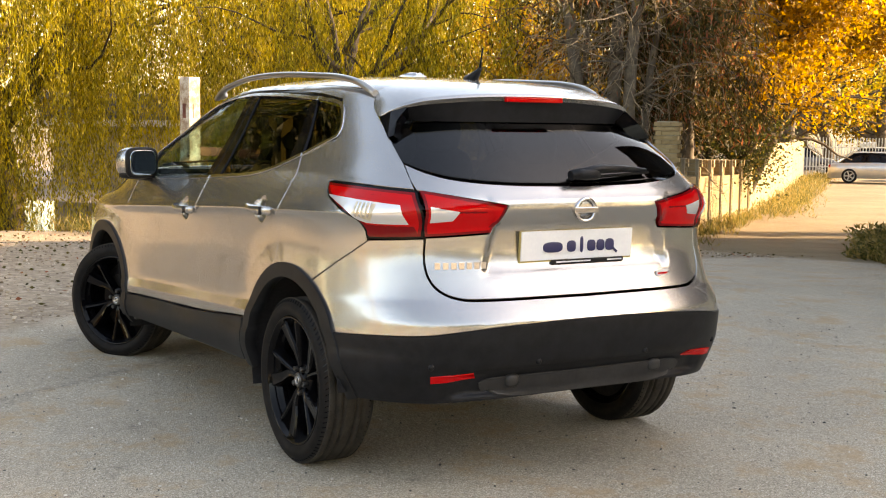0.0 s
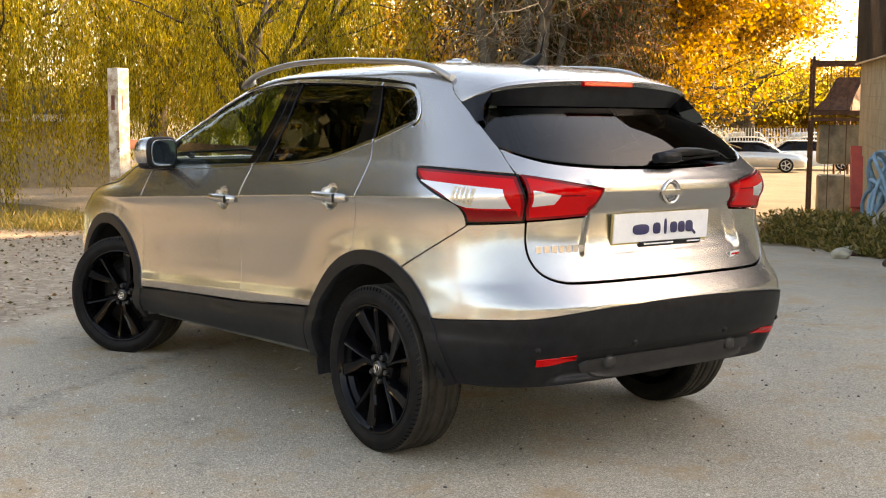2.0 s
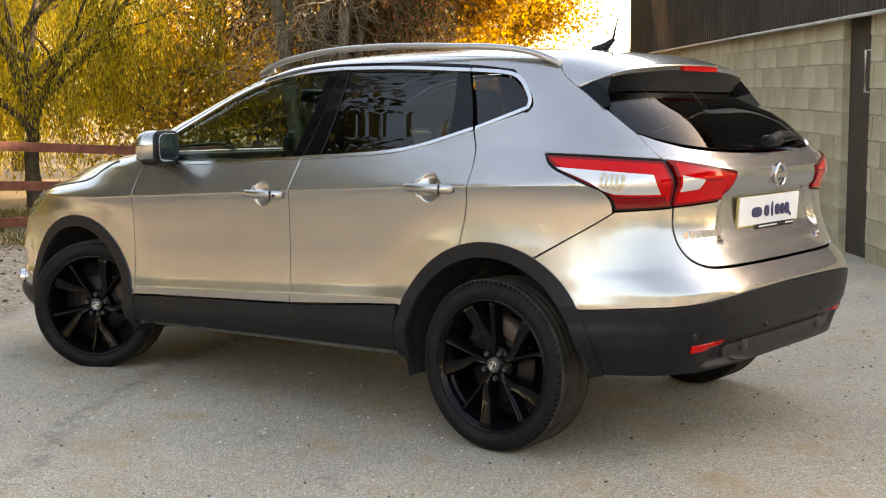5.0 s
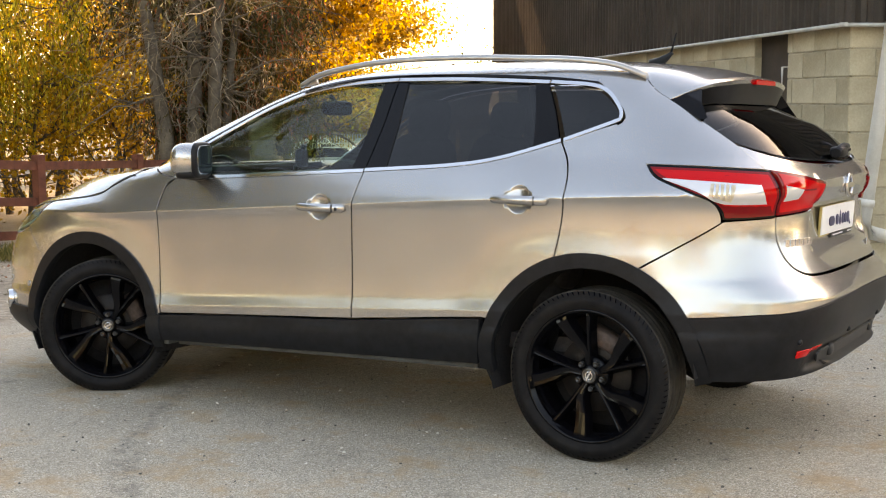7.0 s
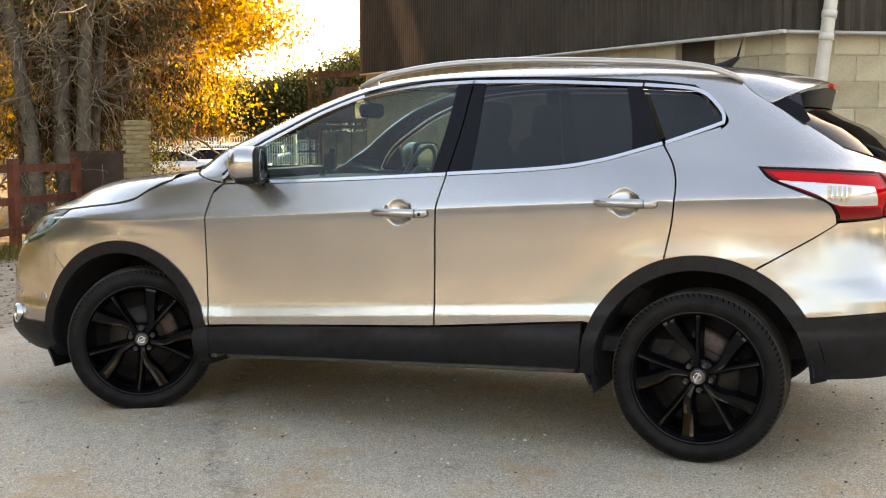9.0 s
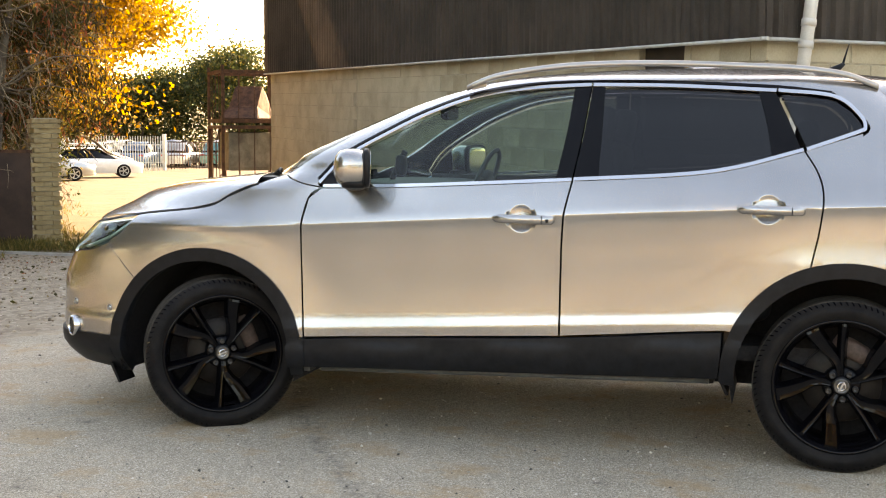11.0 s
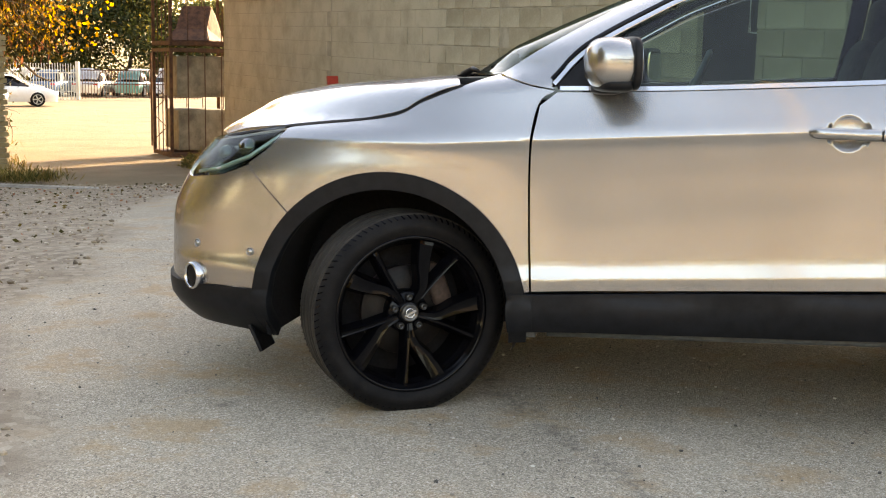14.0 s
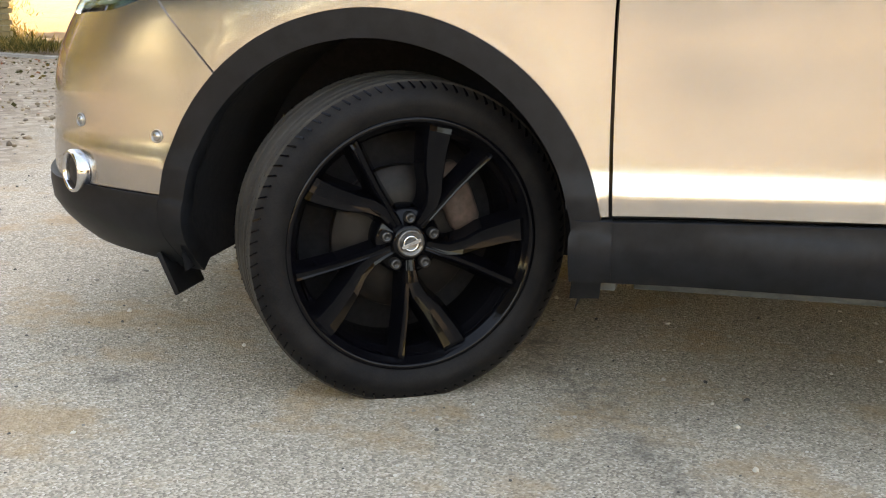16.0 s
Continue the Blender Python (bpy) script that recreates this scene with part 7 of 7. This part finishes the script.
        # handles
        for door, (hx, hz), x0, x1 in ((front_doors[s], HANDLES[0], 1.368, 1.112), (rear_doors[s], HANDLES[1], .408, .156)):
            y = on_side(hx + .11, hz)[1]
            bm = bmesh.new()
            n = 22
            rows = []
            for k in range(n + 1):
                u = k / n
                x = x0 + (x1 - x0) * u
                h = .0175 * min(1, (u / .10 + .15) ** .5) if u < .5 else .0185
                h *= 1 - .5 * max(0, (u - .97) / .03)
                out = .004 + .034 * math.sin(math.pi * min(1, u * 1.02)) ** .45
                zc = hz - .001 - .003 * (u - .5)
                rows.append([bm.verts.new((x, sg * (y + out * a), zc + h * b)) for a, b in ((.15, 1), (.75, .95), (1, .55), (1.05, 0), (1, -.55), (.75, -.95), (.15, -1), (.1, 0))])
            for a, b in zip(rows, rows[1:]):
                for j in range(8):
                    bm.faces.new((a[j], b[j], b[(j + 1) % 8], a[(j + 1) % 8])).smooth = True
            bm.faces.new(rows[0])
            bm.faces.new(rows[-1][::-1])
            bmesh.ops.recalc_face_normals(bm, faces=bm.faces)
            hd = part("door_handle", bm, SILVER, door)
            bm = bmesh.new()
            box(bm, (x1 + .047, sg * (y + .031), hz - .002), (.0012, .012, .034))
            if hx > 1:
                box(bm, (x1 + .025, sg * (y + .034), hz - .004), (.012, .004, .014), bevel=.002)
            part("key_cover", bm, PLASTIC, hd)
    # plate, badge and lettering as plain shapes
    y0, z0 = 0.005, .912
    rot = Matrix.Rotation(radians(-4), 3, "Y")
    bm = bmesh.new()
    box(bm, (-.714, y0, z0), (.008, .52, .111), rot, .003)
    plate = part("number_plate", bm, PLATE, tailgate, "white show plate with navy marks")
    bm = bmesh.new()
    box(bm, (-.708, y0 - .0, z0 - .003), (.010, .528, .119), rot, .003)
    part("plate_backing", bm, surface("plate_yellow", (.42, .30, .10), (.5, .38, .14), 9, .5), plate)
    bm = bmesh.new()
    box(bm, (-.713, y0 - .05, z0 - .064), (.010, .34, .016), rot, .002)
    strap = part("plate_strip", bm, PLASTIC, plate)
    for k in range(2):
        bm = bmesh.new()
        box(bm, (-.7195, y0 + (.02, -.175)[k], z0 - .064), (.002, (.16, .07)[k], .005), rot)
        part("plate_strip_bar", bm, PLATE, strap)

    def ring(c, r, r2, wid=.002):
        bm = bmesh.new()
        lathe(bm, [(r2, -wid), (r2, wid), (r, wid), (r, -wid)], 28, close=True)
        bmesh.ops.rotate(bm, matrix=Matrix.Rotation(radians(90), 3, "Z"), verts=bm.verts)
        bmesh.ops.translate(bm, vec=c, verts=bm.verts)
        return bm
    px = -.7195
    for k, (yc, w, h) in enumerate(((.118, .092, .040), (.032, .044, .044), (-.016, .016, .062), (-.062, .042, .044), (-.106, .040, .044), (-.150, .044, .046))):
        bm = bmesh.new()
        rounded(bm, (px, y0 + yc, z0 - .006 + (h - .044) * .3), (.004, w, h), .7, 8)
        part("plate_bar", bm, NAVY, plate)
    bm = bmesh.new()
    box(bm, (px, y0 - .176, z0 - .028), (.003, .026, .010), Matrix.Rotation(.7, 3, "X"), .001)
    part("plate_bar", bm, NAVY, plate)
    bx, bz = float(REAR(1.044)) - .014, 1.045
    badge = part("badge", ring((bx, 0, bz), .048, .036, .006), CHROME, tailgate, "chrome ring badge", True)
    bm = bmesh.new()
    box(bm, (bx - .003, 0, bz), (.010, .112, .022), bevel=.003)
    part("badge_bar", bm, CHROME, badge)
    bm = bmesh.new()
    for k in range(7):
        y = .600 - .0285 * k
        p = place("back", np.array([y]), np.array([.852]))[0]
        box(bm, (p[0] - .003, y, .852), (.006, .020, .026), Matrix.Rotation(radians(-28 + 2.6 * k), 3, "Z"), .0015)
        box(bm, (p[0] - .005, y, .852), (.007, .010, .012), Matrix.Rotation(radians(-28 + 2.6 * k), 3, "Z"))
    part("name_bar", bm, CHROME, tailgate, "chrome name bars")
    p = place("back", np.array([-.395]), np.array([.785]))[0]
    bm = bmesh.new()
    box(bm, (p[0] - .001, -.395, .785), (.003, .075, .022), Matrix.Rotation(radians(13), 3, "Z"))
    st = part("sticker", bm, PLATE, tailgate, "small dealer sticker")
    bm = bmesh.new()
    box(bm, (p[0] - .003, -.395, .785), (.002, .062, .007), Matrix.Rotation(radians(13), 3, "Z"))
    part("sticker_bar", bm, RED_LENS, st)
    # wiper on the rear window
    bm = bmesh.new()
    rounded(bm, (-.700, -.04, 1.176), (.06, .12, .045), .6, 8)
    wiper = part("wiper", bm, PLASTIC, tailgate)
    bm = bmesh.new()
    tube(bm, [(-.708, .04, 1.172), (-.706, -.10, 1.196), (-.690, -.22, 1.196), (-.662, -.36, 1.188)], [.020, .018, .014, .008], 8)
    part("wiper_arm", bm, PLASTIC, wiper)
    bm = bmesh.new()
    tube(bm, [(-.702, .045, 1.160), (-.697, -.12, 1.168), (-.668, -.37, 1.180)], .006, 6)
    part("wiper_blade", bm, RUBBER, wiper)
    half = [[(0, .372), (.30, .372), (.40, .376)], [(.40, .376), (.455, .40), (.47, .432)], [(.47, .432), (.40, .447), (0, .447)]]
    skid = outline(*half, *[mirrored(h) for h in half[::-1]])
    insert = part("skid_insert", panel_mesh("skid_insert", "back", skid, SKID, lift=.016, depth=.02, step=.03), SKID, rear_bumper, "dark grey skid insert")
    for y in (.335, -.335):
        p = place("back", np.array([y]), np.array([.43]))[0]
        bm = bmesh.new()
        rounded(bm, (p[0] - .012, y, .428), (.03, .062, .05), .7, 8)
        part("towing_cover", bm, SKID, insert)
    for y in (.66, .25, -.25, -.66):
        p = place("back", np.array([y]), np.array([.50]))[0]
        bm = bmesh.new()
        vs = bmesh.ops.create_uvsphere(bm, u_segments=14, v_segments=8, radius=.013)["verts"]
        bmesh.ops.translate(bm, vec=(p[0] - .002, y, .50), verts=vs)
        part("parking_sensor", bm, PLASTIC, rear_bumper, smooth=True)
    # windscreen wipers at the cowl
    bm = bmesh.new()
    tube(bm, [(2.50, .45, 1.098), (2.46, .50, 1.118), (2.42, .62, 1.112)], [.014, .010, .006], 8)
    tube(bm, [(2.53, -.05, 1.105), (2.44, .15, 1.14), (2.38, .58, 1.125)], [.012, .008, .005], 8)
    part("windscreen_wiper", bm, PLASTIC, car)
    bm = bmesh.new()
    box(bm, (2.46, 0, 1.075), (.14, 1.30, .03), bevel=.01)
    part("scuttle", bm, PLASTIC, car)


build_fittings()


def build_cabin():
    bm = bmesh.new()
    rounded(bm, (2.02, 0, .96), (.62, 1.36, .20), .45, 12)
    dash = part("dashboard", bm, DASH, car)
    bm = bmesh.new()
    box(bm, (1.62, .62, .97), (.9, .06, .20), bevel=.02)
    box(bm, (1.62, -.62, .97), (.9, .06, .20), bevel=.02)
    box(bm, (.62, .60, 1.0), (.8, .06, .20), bevel=.02)
    box(bm, (.62, -.60, 1.0), (.8, .06, .20), bevel=.02)
    part("door_card", bm, INTERIOR, car)
    bm = bmesh.new()
    box(bm, (1.2, 0, .42), (2.2, 1.44, .06))
    part("cabin_floor", bm, INTERIOR, car)
    bm = bmesh.new()
    lathe(bm, [(.175, -.013), (.188, 0), (.175, .013), (.162, 0)], 40, close=True)
    box(bm, (0, 0, 0), (.33, .02, .05), bevel=.01)
    rounded(bm, (0, .0, 0), (.13, .05, .13), .6, 8)
    wheel = part("steering_wheel", bm, DASH, car, smooth=True)
    wheel.matrix_basis = pose(1.72, -.37, 1.04) @ Matrix.Rotation(radians(90), 4, "Z") @ Matrix.Rotation(radians(-22), 4, "X")

    def seat(x, y, tall):
        s = new("seat")
        s.parent = car
        s.location = (x, y, 0)
        bm = bmesh.new()
        rounded(bm, (.12, 0, .60), (.54, .50, .20), .5, 10)
        part("cushion", bm, INTERIOR, s)
        bm = bmesh.new()
        rounded(bm, (-.17, 0, .93), (.17, .49, .66), .5, 10, Matrix.Rotation(radians(-12), 3, "Y"))
        part("backrest", bm, INTERIOR, s)
        bm = bmesh.new()
        rounded(bm, (-.26, 0, tall), (.10, .27, .19), .55, 10, Matrix.Rotation(radians(-8), 3, "Y"))
        tube(bm, [(-.24, .06, tall - .16), (-.25, .06, tall)], .006, 6)
        tube(bm, [(-.24, -.06, tall - .16), (-.25, -.06, tall)], .006, 6)
        part("headrest", bm, INTERIOR, s)
    for y in (.37, -.37):
        seat(1.27, y, 1.315)
        seat(.42, y, 1.255)
    bm = bmesh.new()
    rounded(bm, (1.80, 0, 1.385), (.04, .24, .075), .5, 8)
    tube(bm, [(1.80, 0, 1.40), (1.84, 0, 1.45)], .012, 8)
    part("rear_view_mirror", bm, GLOSSBLACK, car)
    bm = bmesh.new()
    rounded(bm, (2.05, -.02, 1.13), (.05, .07, .10), .5, 8)
    tube(bm, [(2.10, -.02, 1.05), (2.07, -.02, 1.12), (2.03, -.02, 1.20)], .015, 8)
    part("phone_holder", bm, PLASTIC, dash)
    bm = bmesh.new()
    box(bm, (.2, 0, 1.0), (.9, 1.2, .02), bevel=.004)
    part("parcel_shelf", bm, INTERIOR, car)


build_cabin()
